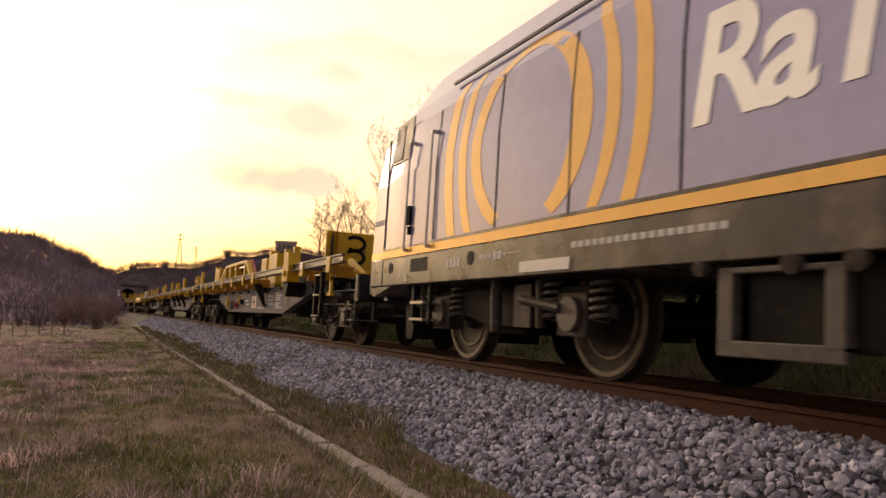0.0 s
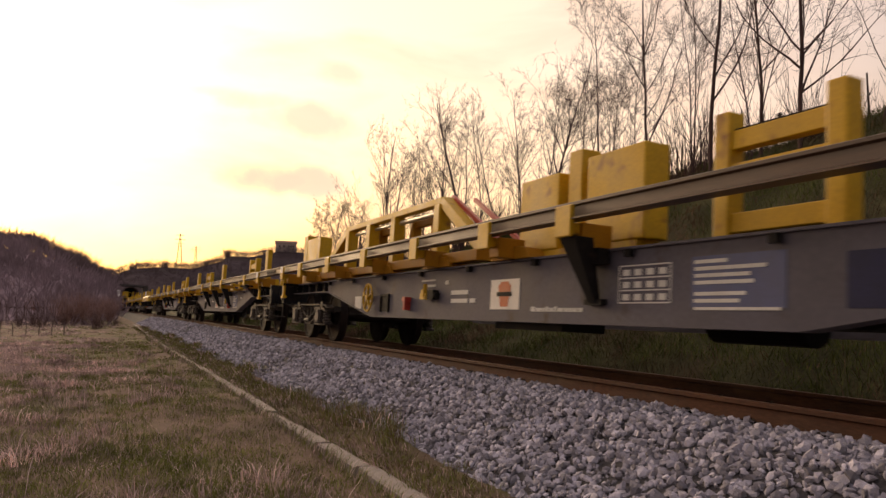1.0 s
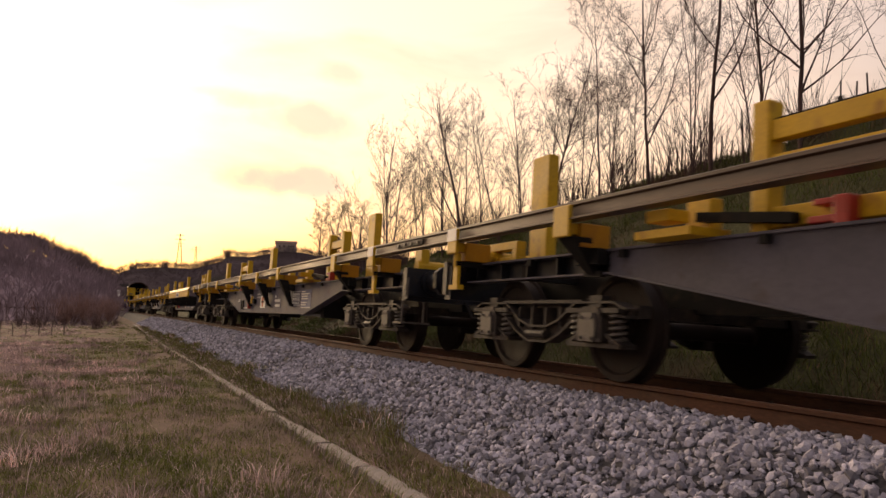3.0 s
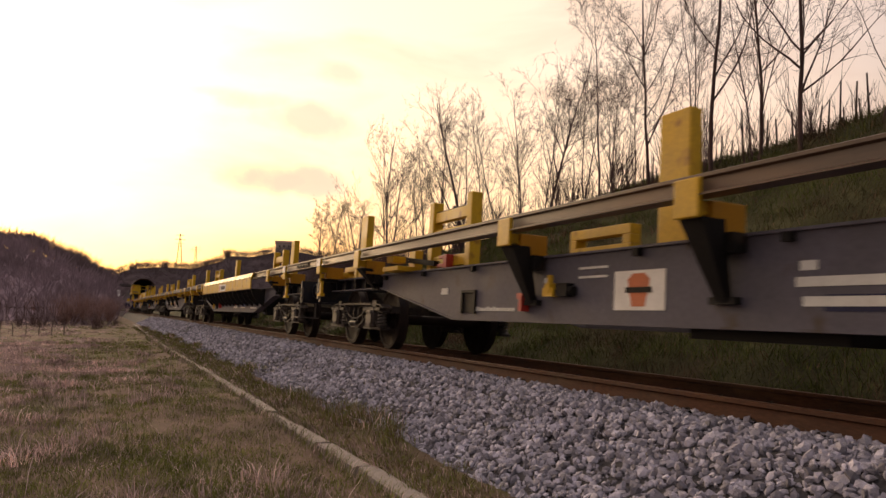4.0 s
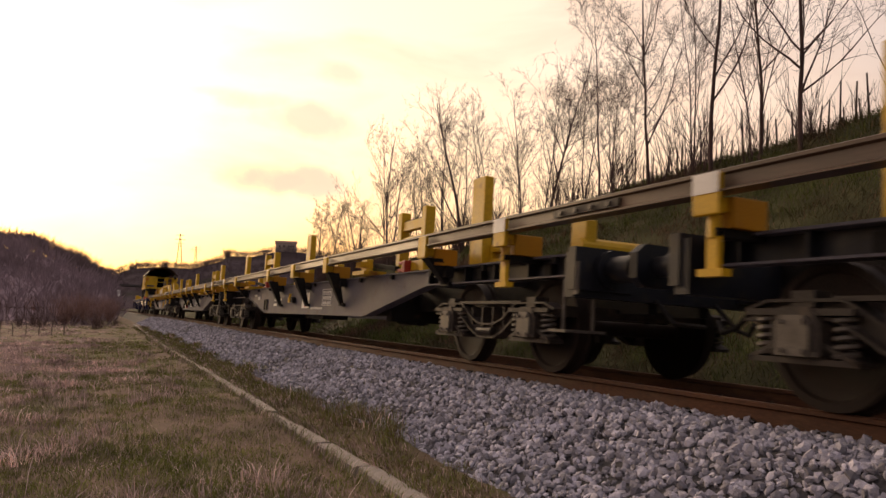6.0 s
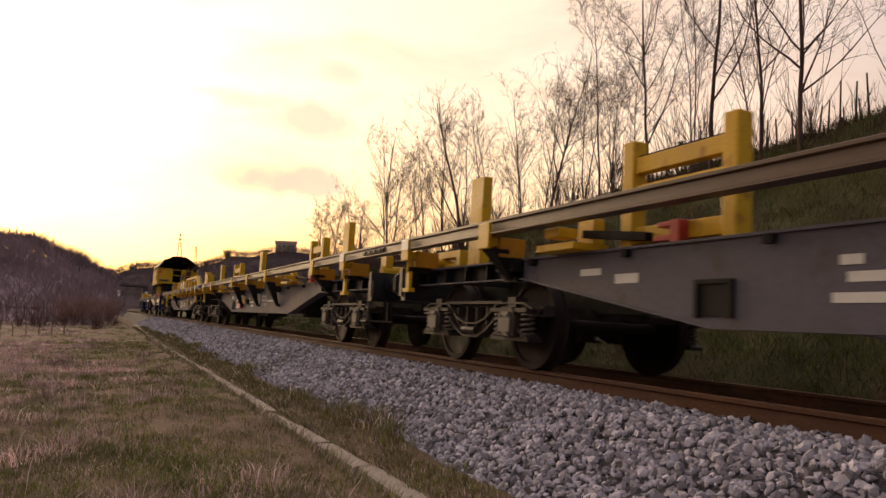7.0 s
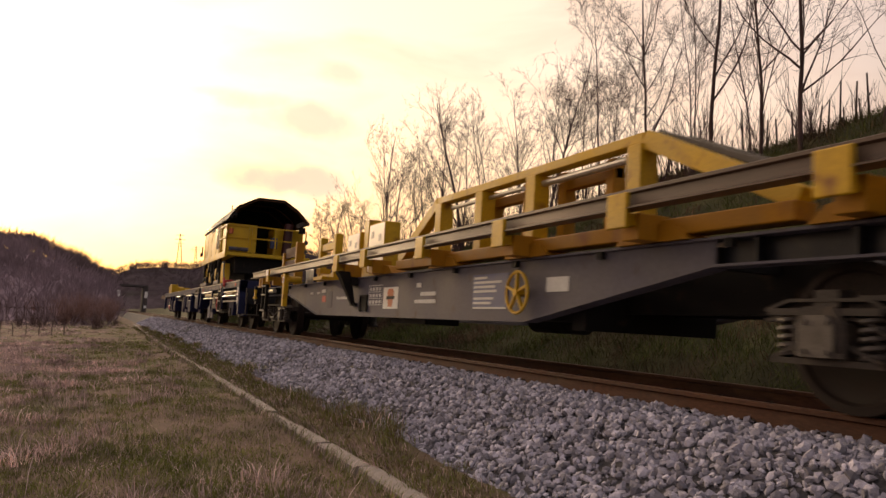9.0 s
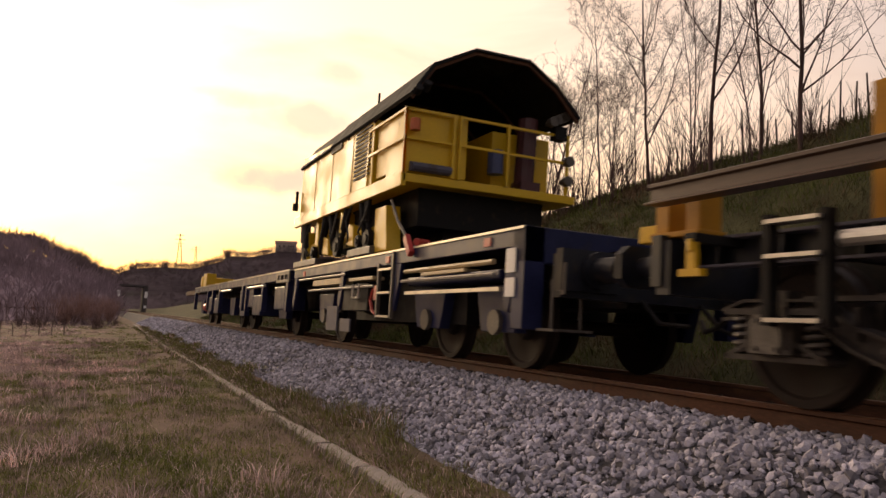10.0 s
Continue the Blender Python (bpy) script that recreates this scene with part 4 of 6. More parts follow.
def bogie_meshes():
    """A two-axle freight bogie with cast side frames, axle boxes and twin coil springs."""
    frame_ = Solid()
    for k in (-1, 1):
        x0, x1 = k * 0.95, k * 1.07
        top = [(-1.32, 0.60), (-1.15, 0.66), (-0.62, 0.66), (-0.35, 0.50), (-0.15, 0.44), (0.15, 0.44), (0.35, 0.50), (0.62, 0.66), (1.15, 0.66), (1.32, 0.60)]
        low = [(1.32, 0.54), (1.1, 0.56), (0.66, 0.55), (0.38, 0.38), (0.17, 0.30), (-0.17, 0.30), (-0.38, 0.38), (-0.66, 0.55), (-1.1, 0.56), (-1.32, 0.54)]
        xm = (x0 + x1) / 2
        frame_.along_x(top + low, xm - 0.012, xm + 0.012)
        for line in (top, low[::-1]):
            for p, q in zip(line, line[1:]):
                frame_.bar((xm, *p), (xm, *q), 0.15, 0.020)
        for y in (-0.36, -0.12, 0.12, 0.36):
            frame_.box(x0, x1, y - 0.012, y + 0.012, 0.36 if abs(y) < 0.2 else 0.43, 0.62)
        frame_.bar((k * 1.0, -0.70, 0.67), (k * 1.0, 0.70, 0.67), 0.14, 0.03)
        frame_.rod((k * 1.09, -0.16, 0.37), (k * 1.09, 0.16, 0.37), 0.035, 8)
    frame_.box(-0.95, 0.95, -0.22, 0.22, 0.42, 0.68).box(-0.95, 0.95, -1.32, -1.22, 0.54, 0.64).box(-0.95, 0.95, 1.22, 1.32, 0.54, 0.64)
    box_, cup, coil, brake = Solid(), Solid(), Solid(), Solid()
    box_.along_x([(-0.17, 0.34), (0.17, 0.34), (0.17, 0.52), (0.10, 0.62), (-0.10, 0.62), (-0.17, 0.52)], -1.13, -0.93)
    box_.box(-1.10, -0.93, -0.38, 0.38, 0.285, 0.32).bar((-1.02, -0.38, 0.30), (-1.02, -0.17, 0.40), 0.16, 0.03).bar((-1.02, 0.38, 0.30), (-1.02, 0.17, 0.40), 0.16, 0.03)
    box_.box(-1.12, -0.93, -0.37, 0.37, 0.57, 0.61)
    box_.box(-1.08, -0.93, -0.09, 0.07, 0.60, 0.72)
    cup.along_x([(-0.10, 0.33), (0.10, 0.33), (0.115, 0.37), (0.115, 0.52), (0.07, 0.57), (-0.07, 0.57), (-0.115, 0.52), (-0.115, 0.37)], -1.16, -1.12)
    for q, w in ((-0.075, 0.36), (0.075, 0.36), (-0.075, 0.53), (0.075, 0.53)):
        cup.rod((-1.16, q, w), (-1.175, q, w), 0.016, 6)
    cup.box(-1.10, -1.135, -0.15, 0.15, 0.33, 0.36)
    spring(coil, -1.03, 0, 0.32, 0.57)
    brake.box(-0.83, -0.66, -0.05, 0.05, 0.30, 0.60).box(-0.80, -0.70, -0.03, 0.03, 0.60, 0.72)
    return dict(frame=frame_.mesh("bogie", BOGIE), box=box_.mesh("axle_box", BOGIE), cup=cup.mesh("bearing_cover", SPRING), coil=coil.mesh("coil_spring", SPRING), brake=brake.mesh("brake_block", BOGIE))


BOGIE_MESHES = bogie_meshes()


def add_bogie(wagon, y):
    b = part("bogie", BOGIE_MESHES["frame"], BOGIE, wagon, "cast steel bogie frame grimed with brake dust")
    b.location = (0, y, 0)
    for turn in (0, 180):
        for dy in (-0.9, 0.9):
            for name, key, offs in (("axle_box", "box", (0,)), ("bearing_cover", "cup", (0,)), ("coil_spring", "coil", (-0.27, 0.27)), ("brake_block", "brake", (-0.5 if dy > 0 else 0.5,))):
                for o in offs:
                    q = part(name, BOGIE_MESHES[key], BOGIE, b)
                    q.matrix_basis = pose(0, 0, 0, 0, 0, turn) @ Matrix.Translation((0, dy + o, 0))
    wheelset(wagon, WHEELSET, y - 0.9, 0.46)
    wheelset(wagon, WHEELSET, y + 0.9, 0.46)


def sill_meshes():
    y0, y1 = 0.70, LENGTH - 0.70
    meshes = []
    a, b, c, d = 4.3, 6.85, 14.8, 17.4
    for k in (-1, 1):
        web = Solid().along_x([(a, 0.92), (b, 0.49), (c, 0.49), (d, 0.92), (d, 1.095), (a, 1.095)], k * (HALF - 0.03), k * (HALF - 0.015))
        meshes.append(("side_sill", web.mesh("side_sill", GREY), "grey fish-bellied steel side"))
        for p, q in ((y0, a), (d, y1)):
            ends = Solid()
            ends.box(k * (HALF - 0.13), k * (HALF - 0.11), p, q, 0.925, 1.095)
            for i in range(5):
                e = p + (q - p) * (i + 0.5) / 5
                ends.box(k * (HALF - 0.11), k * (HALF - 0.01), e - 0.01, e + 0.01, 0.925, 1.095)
            meshes.append(("end_beam", ends.mesh("end_beam", BLUEBLACK), "blue-black recessed end beam"))
        fl = Solid()
        fl.box(k * (HALF - 0.16), k * (HALF + 0.02), y0, y1, 1.095, 1.115)
        for (p, zp), (q, zq) in (((y0, .92), (a, .92)), ((a, .92), (b, .49)), ((b, .49), (c, .49)), ((c, .49), (d, .92)), ((d, .92), (y1, .92))):
            fl.bar((k * (HALF - 0.07), p, zp - 0.008), (k * (HALF - 0.07), q, zq - 0.008), 0.17, 0.018)
        meshes.append(("flange", fl.mesh("flange", GREY), ""))
    mid = Solid()
    mid.box(-0.35, -0.25, y0, y1, 0.60, 1.02).box(0.25, 0.35, y0, y1, 0.60, 1.02)
    y = 1.4
    while y < LENGTH - 1:
        mid.box(-(HALF - 0.04), HALF - 0.04, y, y + 0.10, 0.90, 1.05)
        y += 1.45
    mid.along_x([(5.0, 0.90), (6.9, 0.52), (14.7, 0.52), (16.6, 0.90), (16.6, 0.95), (5.0, 0.95)], -0.30, 0.30)
    mid.rod((0.55, 8.0, 0.55), (0.55, 9.1, 0.55), 0.17, 16).box(-0.9, -0.4, 9.6, 10.9, 0.40, 0.60).box(-0.8, 0.8, 6.1, 6.3, 0.42, 0.9)
    return meshes, mid.mesh("centre_sill", BLACKSTEEL)


SILLS, CENTRE = sill_meshes()


def buffer_meshes():
    """Buffers, head stock, hook and hoses for the end at y = 0."""
    hs = Solid().box(-1.22, 1.22, 0.62, 0.76, 0.70, 1.09).box(-1.24, -0.62, 0.58, 0.68, 0.76, 1.13).box(0.62, 1.24, 0.58, 0.68, 0.76, 1.13)
    bf = Solid()
    for x in (-0.875,):
        bf.rod((x, 0.60, 0.95), (x, 0.52, 0.95), 0.17, 14).rod((x, 0.52, 0.95), (x, 0.22, 0.95), 0.115, 14).rod((x, 0.30, 0.95), (x, 0.045, 0.95), 0.085, 12)
        bf.along_y([(x + dx, 0.95 + dz) for dx, dz in ((-.22, -.10), (-.14, -.17), (.14, -.17), (.22, -.10), (.22, .10), (.14, .17), (-.14, .17), (-.22, .10))], 0.005, 0.045)
    hk = Solid().rod((0, 0.62, 0.95), (0, 0.25, 0.95), 0.05, 8).rod((0, 0.25, 0.95), (0, 0.02, 0.84), 0.035, 8).tube([(0.35, 0.6, 0.72), (0.36, 0.35, 0.50), (0.30, 0.15, 0.46), (0.22, 0.02, 0.55)], 0.022, 6).tube([(-0.35, 0.6, 0.72), (-0.36, 0.35, 0.52), (-0.30, 0.02, 0.50)], 0.022, 6)
    st = Solid().rod((-1.19, 0.80, 0.86), (-1.19, 0.80, 0.42), 0.016, 6).rod((-0.88, 0.80, 0.86), (-0.88, 0.80, 0.42), 0.016, 6).box(-1.26, -0.84, 0.66, 0.94, 0.395, 0.42).bar((-1.22, 0.58, 1.0), (-1.22, 0.58, 0.72), 0.06, 0.02, (1, 0, 0))
    return (hs.mesh("head_stock", BLUEBLACK), bf.mesh("buffer", BLUEBLACK, True), hk.mesh("draw_hook", BLACKSTEEL), st.mesh("shunter_step", SPRING))


ENDS = buffer_meshes()


def add_end(wagon, rear=False, names=("head_stock", "buffer", "draw_hook", "shunter_step"), length=LENGTH):
    head = None
    for nm, me in zip(names + ("buffer",), ENDS + (ENDS[1],)):
        o = part(nm, me, BLUEBLACK, head if head else wagon)
        if head is None:
            head = o
            if rear:
                head.matrix_basis = pose(0, length, 0, 0, 0, 180)
    o.location.x = 1.75


FACE = -HALF + 0.015    # the outer skin of a near side sill


def patch(solid, y0, y1, z0, z1, proud=0.004):
    return solid.box(FACE - proud, FACE + 0.002, y0, y1, z0, z1)


def marks(wagon, logo, blue, grid_, words, yellow_tag=None, red_tag=None, dark=None, lines=(), zwords=.60):
    """Lettering and plates on the near side. Places are metres from the wagon's front."""
    x = FACE
    w = Solid()
    if logo is not None:
        lp = part("emblem_plate", patch(Solid(), logo, logo + 0.62, 0.60, 0.92, 0.006), WHITEPLATE, wagon, "white plate with an orange and black emblem")
        a = Solid()
        c = logo + 0.31
        a.along_x([(c - .07, .895), (c + .07, .895), (c + .135, .85), (c + .12, .76), (c + .095, .70), (c + .08, .63), (c - .08, .63), (c - .095, .70), (c - .12, .76), (c - .135, .85)], x - 0.009, x - 0.005)
        part("emblem", a, REDORANGE, lp)
        part("emblem_band", Solid().box(x - 0.012, x - 0.008, c - .16, c + .16, .74, .785), BLACKSTEEL, lp)
    if blue is not None:
        bp = part("data_panel", patch(Solid(), blue + .22, blue + 1.05, 0.62, 0.99), BLUEPATCH, wagon, "blue panel with rows of white writing")
        s = Solid()
        for i, (z, l) in enumerate(((.95, .45), (.90, .95), (.85, .75), (.80, .80), (.72, .70), (.67, .62))):
            s.box(x - 0.008, x - 0.003, blue + 1.02, blue + 1.02 - l * .68, z - .013, z + .013)
        s.box(x - 0.008, x - 0.003, blue + 1.02, blue + 0.26, .605, .625)
        tagged(part("writing", s, WHITE, bp, "unreadable white writing"), kind="stuff")
    s = Solid()
    if grid_ is not None:
        for i in range(4):
            z = 0.66 + 0.3 * i / 3
            s.box(x - 0.006, x + 0.001, grid_, grid_ + 0.62, z - 0.005, z + 0.005)
        for y in (grid_, grid_ + 0.62):
            s.box(x - 0.006, x + 0.001, y - .005, y + .005, 0.66, 0.96)
        for i in range(3):
            for j in range(4):
                s.box(x - 0.006, x + 0.001, grid_ + .05 + .145 * j, grid_ + .135 + .145 * j, 0.68 + .1 * i, 0.73 + .1 * i)
    if words is not None:
        rnd = random.Random(7)
        y = words
        while y < words + 0.85:
            l = rnd.uniform(0.04, 0.10)
            s.box(x - 0.006, x + 0.001, y, y + l, zwords - .018, zwords + .018 + rnd.choice((0, 0.012)))
            y += l + 0.018
    for y, z, l, hgt in lines:
        s.box(x - 0.006, x + 0.001, y, y + l, z - hgt / 2, z + hgt / 2)
    if s.v:
        tagged(part("lettering", s, WHITE, wagon, "small unreadable white writing"), kind="stuff")
    if dark:
        part("dark_panel", patch(Solid(), dark[0], dark[0] + dark[1], dark[2], dark[3]), NAVY, wagon)
    if yellow_tag is not None:
        v = Solid().rod((x - 0.10, yellow_tag, 0.80), (x, yellow_tag, 0.80), 0.05, 8).bar((x - 0.06, yellow_tag - .09, 0.76), (x - 0.06, yellow_tag + .09, 0.76), 0.06, 0.08).rod((x - .06, yellow_tag, .80), (x - .06, yellow_tag, .92), .03, 8)
        part("brake_lever", v, YELLOW, wagon, "small yellow change-over lever")
        part("lever_spindle", Solid().rod((x - .03, yellow_tag - .35, .77), (x - .03, yellow_tag - .1, .77), .045, 8).box(x - .08, x, yellow_tag - .30, yellow_tag - .12, .72, .84), BLACKSTEEL, wagon)
    if red_tag is not None:
        v = Solid().box(x - 0.09, x, red_tag - .03, red_tag + .03, 0.58, 0.70).box(x - 0.10, x, red_tag - .05, red_tag + .05, 0.70, 0.76)
        part("brake_valve", v, RED, wagon, "red brake isolating handle")


def handwheel(wagon, y, z=0.77, r=0.21):
    s = Solid()
    n = 24
    c = (-HALF - 0.06, y, z)
    pts = [(c[0], y + r * math.cos(2 * math.pi * i / n), z + r * math.sin(2 * math.pi * i / n)) for i in range(n + 1)]
    s.tube(pts, 0.017, 6)
    for a in (90, 162, 234, 306, 378):
        s.bar(c, (c[0], y + r * math.cos(radians(a)), z + r * math.sin(radians(a))), 0.024, 0.036, (1, 0, 0))
    s.rod((c[0] - 0.03, y, z), (-HALF + 0.05, y, z), 0.04, 10)
    part("handwheel", s, YELLOW, wagon, "yellow spoked brake handwheel")


# ---- gear on the wagons ----
RX = -1.30               # where the stored rail lies, across
RZ = 1.49                # its head over the running rails


def cradle(wagon, y, w=0.23, white=False, strut=True, foot=False, hook=False):
    """A yellow block that holds the stored rail, on an arm out from the wagon."""
    s = Solid()
    s.box(RX - 0.085, RX - 0.045, y - w / 2, y + w / 2, 1.19, 1.46, 0.008)
    s.box(RX - 0.05, RX + .06, y - w / 2 + .05, y + w / 2 - .05, 1.22, 1.315)
    b = part("rail_cradle", s, YELLOW, wagon, "yellow steel cradle under the stored rail", bevel=0.006)
    part("seat_block", Solid().box(RX + .055, -HALF + .06, y - .10, y + .10, 1.117, 1.32), ORANGE, b, "worn yellow seat block on the deck, its shade put into the colour", bevel=0.008)
    if white:
        part("white_marker", Solid().box(RX - 0.09, RX - 0.086, y - w / 2, y + w / 2, 1.33, 1.465), WHITEPLATE, b, "white marker plate")
    if strut:
        t = Solid()
        zf = 0.66 if 4.6 < y < LENGTH - 4.6 else 0.90
        t.add([(RX - .04, y - .11, 1.20), (RX - .04, y + .11, 1.20), (RX + .16, y + .11, 1.20), (RX + .16, y - .11, 1.20),
               (-HALF - .06, y - .045, zf), (-HALF - .06, y + .045, zf), (-HALF + .0, y + .045, zf), (-HALF + .0, y - .045, zf)],
              [(0, 1, 2, 3), (7, 6, 5, 4), (0, 4, 5, 1), (1, 5, 6, 2), (2, 6, 7, 3), (3, 7, 4, 0)])
        t.box(-HALF - .05, -HALF + .01, y - .12, y + .12, zf - .02, zf + .03).box(-HALF - .12, -HALF - .01, y - .17, y + .17, 0.98, 1.115)
        part("strut", t, BLACKSTEEL, b, "black tapered stay")
    if hook:
        t = Solid().box(RX - .02, RX + .02, y - .05, y + .05, 0.84, 1.10).box(RX - .04, RX + .04, y - .11, y + .11, 0.80, 0.85).rod((RX, y, 1.05), (RX, y, 1.20), .045, 8)
        part("lashing_hook", t, YELLOW, b, "yellow lashing hook")
        part("hook_arm", Solid().box(RX - .03, -HALF + .1, y - .05, y + .05, 1.06, 1.115), BLACKSTEEL, b)
    if foot:
        t = Solid().along_x([(y - .42, 1.117), (y + .42, 1.117), (y + .30, 1.22), (y + .12, 1.25), (y - .12, 1.25), (y - .30, 1.22)], -HALF - 0.06, -HALF + 0.18)
        part("saddle", t, ORANGE, b, "worn yellow saddle plate")


def stanchion_frame(wagon, y0, y1, x=-0.80, top=2.05, base=1.11):
    """Ladder-like yellow guide frame: two square posts and three rails."""
    w = 0.15
    y0 += 0.14
    h = None
    for y in (y0 + w / 2, y1 - w / 2):
        o = part("post", Solid().box(x - w / 2, x + w / 2, y - w / 2, y + w / 2, base, top), YELLOW, h if h else wagon, bevel=0.015)
        if h is None:
            h = o
            h.name, h["label"] = "guide_frame", "yellow ladder-shaped steel guide frame"
    for z in (top - 0.22, top - 0.46, base + 0.12):
        part("crossbar", Solid().box(x - 0.05, x + 0.05, y0 + w, y1 - w, z - 0.07, z + 0.07), YELLOW, h, bevel=0.008)
    part("spike_strip", Solid().box(x - 0.02, x + 0.02, y0 + w, y1 - w, top - 0.15, top - 0.13).box(x - .015, x + .015, y0 + .5 * (y1 - y0), y0 + .5 * (y1 - y0) + .04, top - .13, top - .10), BLACKSTEEL, h)


def plate_post(wagon, y, w=0.30, x=-0.85, top=2.17, base=1.11, t=0.12):
    w, y = w * 0.82, y - 0.09
    s = Solid().box(x - t / 2, x + t / 2, y - w / 2, y + w / 2, base, top)
    part("upright", s, YELLOW, wagon, "tall yellow box-section upright", bevel=0.012)


def low_frame(wagon, y0, y1, x=-0.75, z0=1.10, z1=1.36):
    s = Solid()
    s.box(x - .06, x + .06, y0, y1, z1 - .09, z1).box(x - .06, x + .06, y0, y1, z0, z0 + .09).box(x - .06, x + .06, y0, y0 + .10, z0 + .09, z1 - .09).box(x - .06, x + .06, y1 - .10, y1, z0 + .09, z1 - .09)
    part("low_frame", s, YELLOW, wagon, "low yellow frame with an open middle", bevel=0.006)


STICKER = material("faded_grey_sticker", (0.42, 0.40, 0.36), 0.5, var=0.25, scale=20)
CREAM = material("cream_enamel_door", (0.84, 0.77, 0.63), 0.4, var=0.06)


def counterweight(wagon, y, mat, w=(0.55, 0.25, 0.62), top=2.0, x=-0.75, base=1.20):
    """Three boxes side by side: short, tall column, block."""
    y0 = y + 0.12
    b = part("control_box", Solid().box(x - .13, x + .13, y0, y0 + w[2] - .12, base, top), YELLOW, wagon, "boxy steel cabinet beside a taller column", bevel=0.015)
    part("column", Solid().box(x - .10, x + .12, y0 + w[2] + .02, y0 + w[2] + w[1] - .12, 1.115, top + 0.12), YELLOW, b, bevel=0.012)
    if w[0] > .1:
        c = part("second_box", Solid().box(x - .13, x + .13, y0 + w[2] + w[1], y0 + sum(w) - .12, base, top - 0.06), YELLOW, b, bevel=0.015)
    if mat is not YELLOW:
        for o, a, e, t in ((b, y0, y0 + w[2] - .12, top), (c, y0 + w[2] + w[1], y0 + sum(w) - .12, top - .06)):
            f = part("white_panel", Solid().box(x - .138, x - .128, a + .02, e - .02, base + .02, t - .02), CREAM, o, "cream-white enamelled door")
            for p, q in ((.2, .62), (.45, .35), (.68, .7), (.72, .3)):
                part("sticker", Solid().box(x - .142, x - .138, a + (e - a) * p, a + (e - a) * (p + .15), base + (t - base) * q, base + (t - base) * (q + .14)), STICKER, o)
    part("bracket", Solid().box(x - .12, x + .12, y0 + .1, y0 + sum(w) - .2, 1.115, base), YELLOW, b)
    return b


def truss(wagon, y0, y1, foot0, foot1, boom=None, x=-0.93, top=2.045):
    """A lifting frame: low trapezium truss of yellow box section with a ram along it."""
    z0 = 1.16
    b = part("truss_top", Solid().box(x - .07, x + .07, y0, y1, top - .09, top), YELLOW, wagon, "yellow trapezoid truss with hydraulic ram", bevel=0.01)
    for y in (y0 + .09, y1 - .09, y0 + (y1 - y0) * .42, y0 + (y1 - y0) * .70):
        part("post", Solid().box(x - .09, x + .09, y - .09, y + .09, z0, top - .09), YELLOW, b, bevel=0.01)
    for a, c in ((y0, foot0), (y1, foot1)):
        part("brace", Solid().bar((x, a, top - .06), (x, c, 1.30), 0.14, 0.15), YELLOW, b, bevel=0.01)
    part("base_beam", Solid().box(x - .10, x + .10, min(foot0, foot1), max(foot0, foot1), z0, z0 + 0.13), ORANGE, b, bevel=0.01)
    part("ram", Solid().rod((x + .02, y0 + .3, top - .17), (x + .02, y0 + (y1 - y0) * .45, top - .17), .035, 10).rod((x + .02, y0 + (y1 - y0) * .5, top - .16), (x + .02, y1 - .3, top - .16), .025, 10), STEEL, b, "polished hydraulic ram")
    for q in (0.16, 0.52):
        a, c = y0 + (y1 - y0) * q, y0 + (y1 - y0) * (q + .22)
        part("inner_rail", Solid().box(x + .16, x + .26, a, c, 1.80, 1.90).box(x + .16, x + .26, a, c, 1.50, 1.58).box(x + .14, x + .28, a, a + .12, 1.2, 1.98).box(x + .14, x + .28, c - .12, c, 1.2, 1.98), ORANGE, b, bevel=0.006)
    part("lattice_boom", Solid().bar((x + .10, y0, top + .02), (x + .10, foot0 - .2, 1.36), 0.05, 0.05).bar((x + .42, y0, top + .02), (x + .42, foot0 - .2, 1.36), 0.05, 0.05), boom or RED, b, "grey lattice boom" if boom else "red lattice boom")
    return b


POCKET = Solid().box(-HALF - 0.045, -HALF + 0.0, 0, 0.07, 1.03, 1.093).mesh("stake_pocket", BLACKSTEEL)


def new_wagon(k, label):
    w = empty("rail_wagon", label, "rail wagon", group="rail-carrying wagons")
    MOVERS.append((w, FRONT + LENGTH * (k - 1)))
    for nm, me, lb in SILLS:
        part(nm, me, GREY, w, lb)
    part("centre_sill", CENTRE, BLACKSTEEL, w)
    add_end(w)
    add_end(w, True)
    for y in (2.45, LENGTH - 2.45):
        add_bogie(w, y)
    for i in range(14):
        part("stake_pocket", POCKET, BLACKSTEEL, w).location.y = 1.2 + 1.45 * i
    return w


def ladder(wagon, y, z0=0.42, z1=1.25):
    l = part("side_ladder", Solid().box(-HALF - .24, -HALF - .16, y, y + .06, z0, z1), BLACKSTEEL, wagon, "black step ladder with bright treads")
    part("stile", Solid().box(-HALF - .24, -HALF - .16, y + .40, y + .46, z0, z1), BLACKSTEEL, l)
    for z in (z0 + .02, z0 + .40, z1 - .06):
        part("tread", Solid().box(-HALF - .27, -HALF - .15, y + .04, y + .42, z, z + .025), STEEL, l)


def rubber_box(wagon, y0, y1, x, z0, z1, mat, label=""):
    return part("housing", Solid().box(x - .2, x + .2, y0, y1, z0, z1), mat, wagon, label, bevel=0.012)


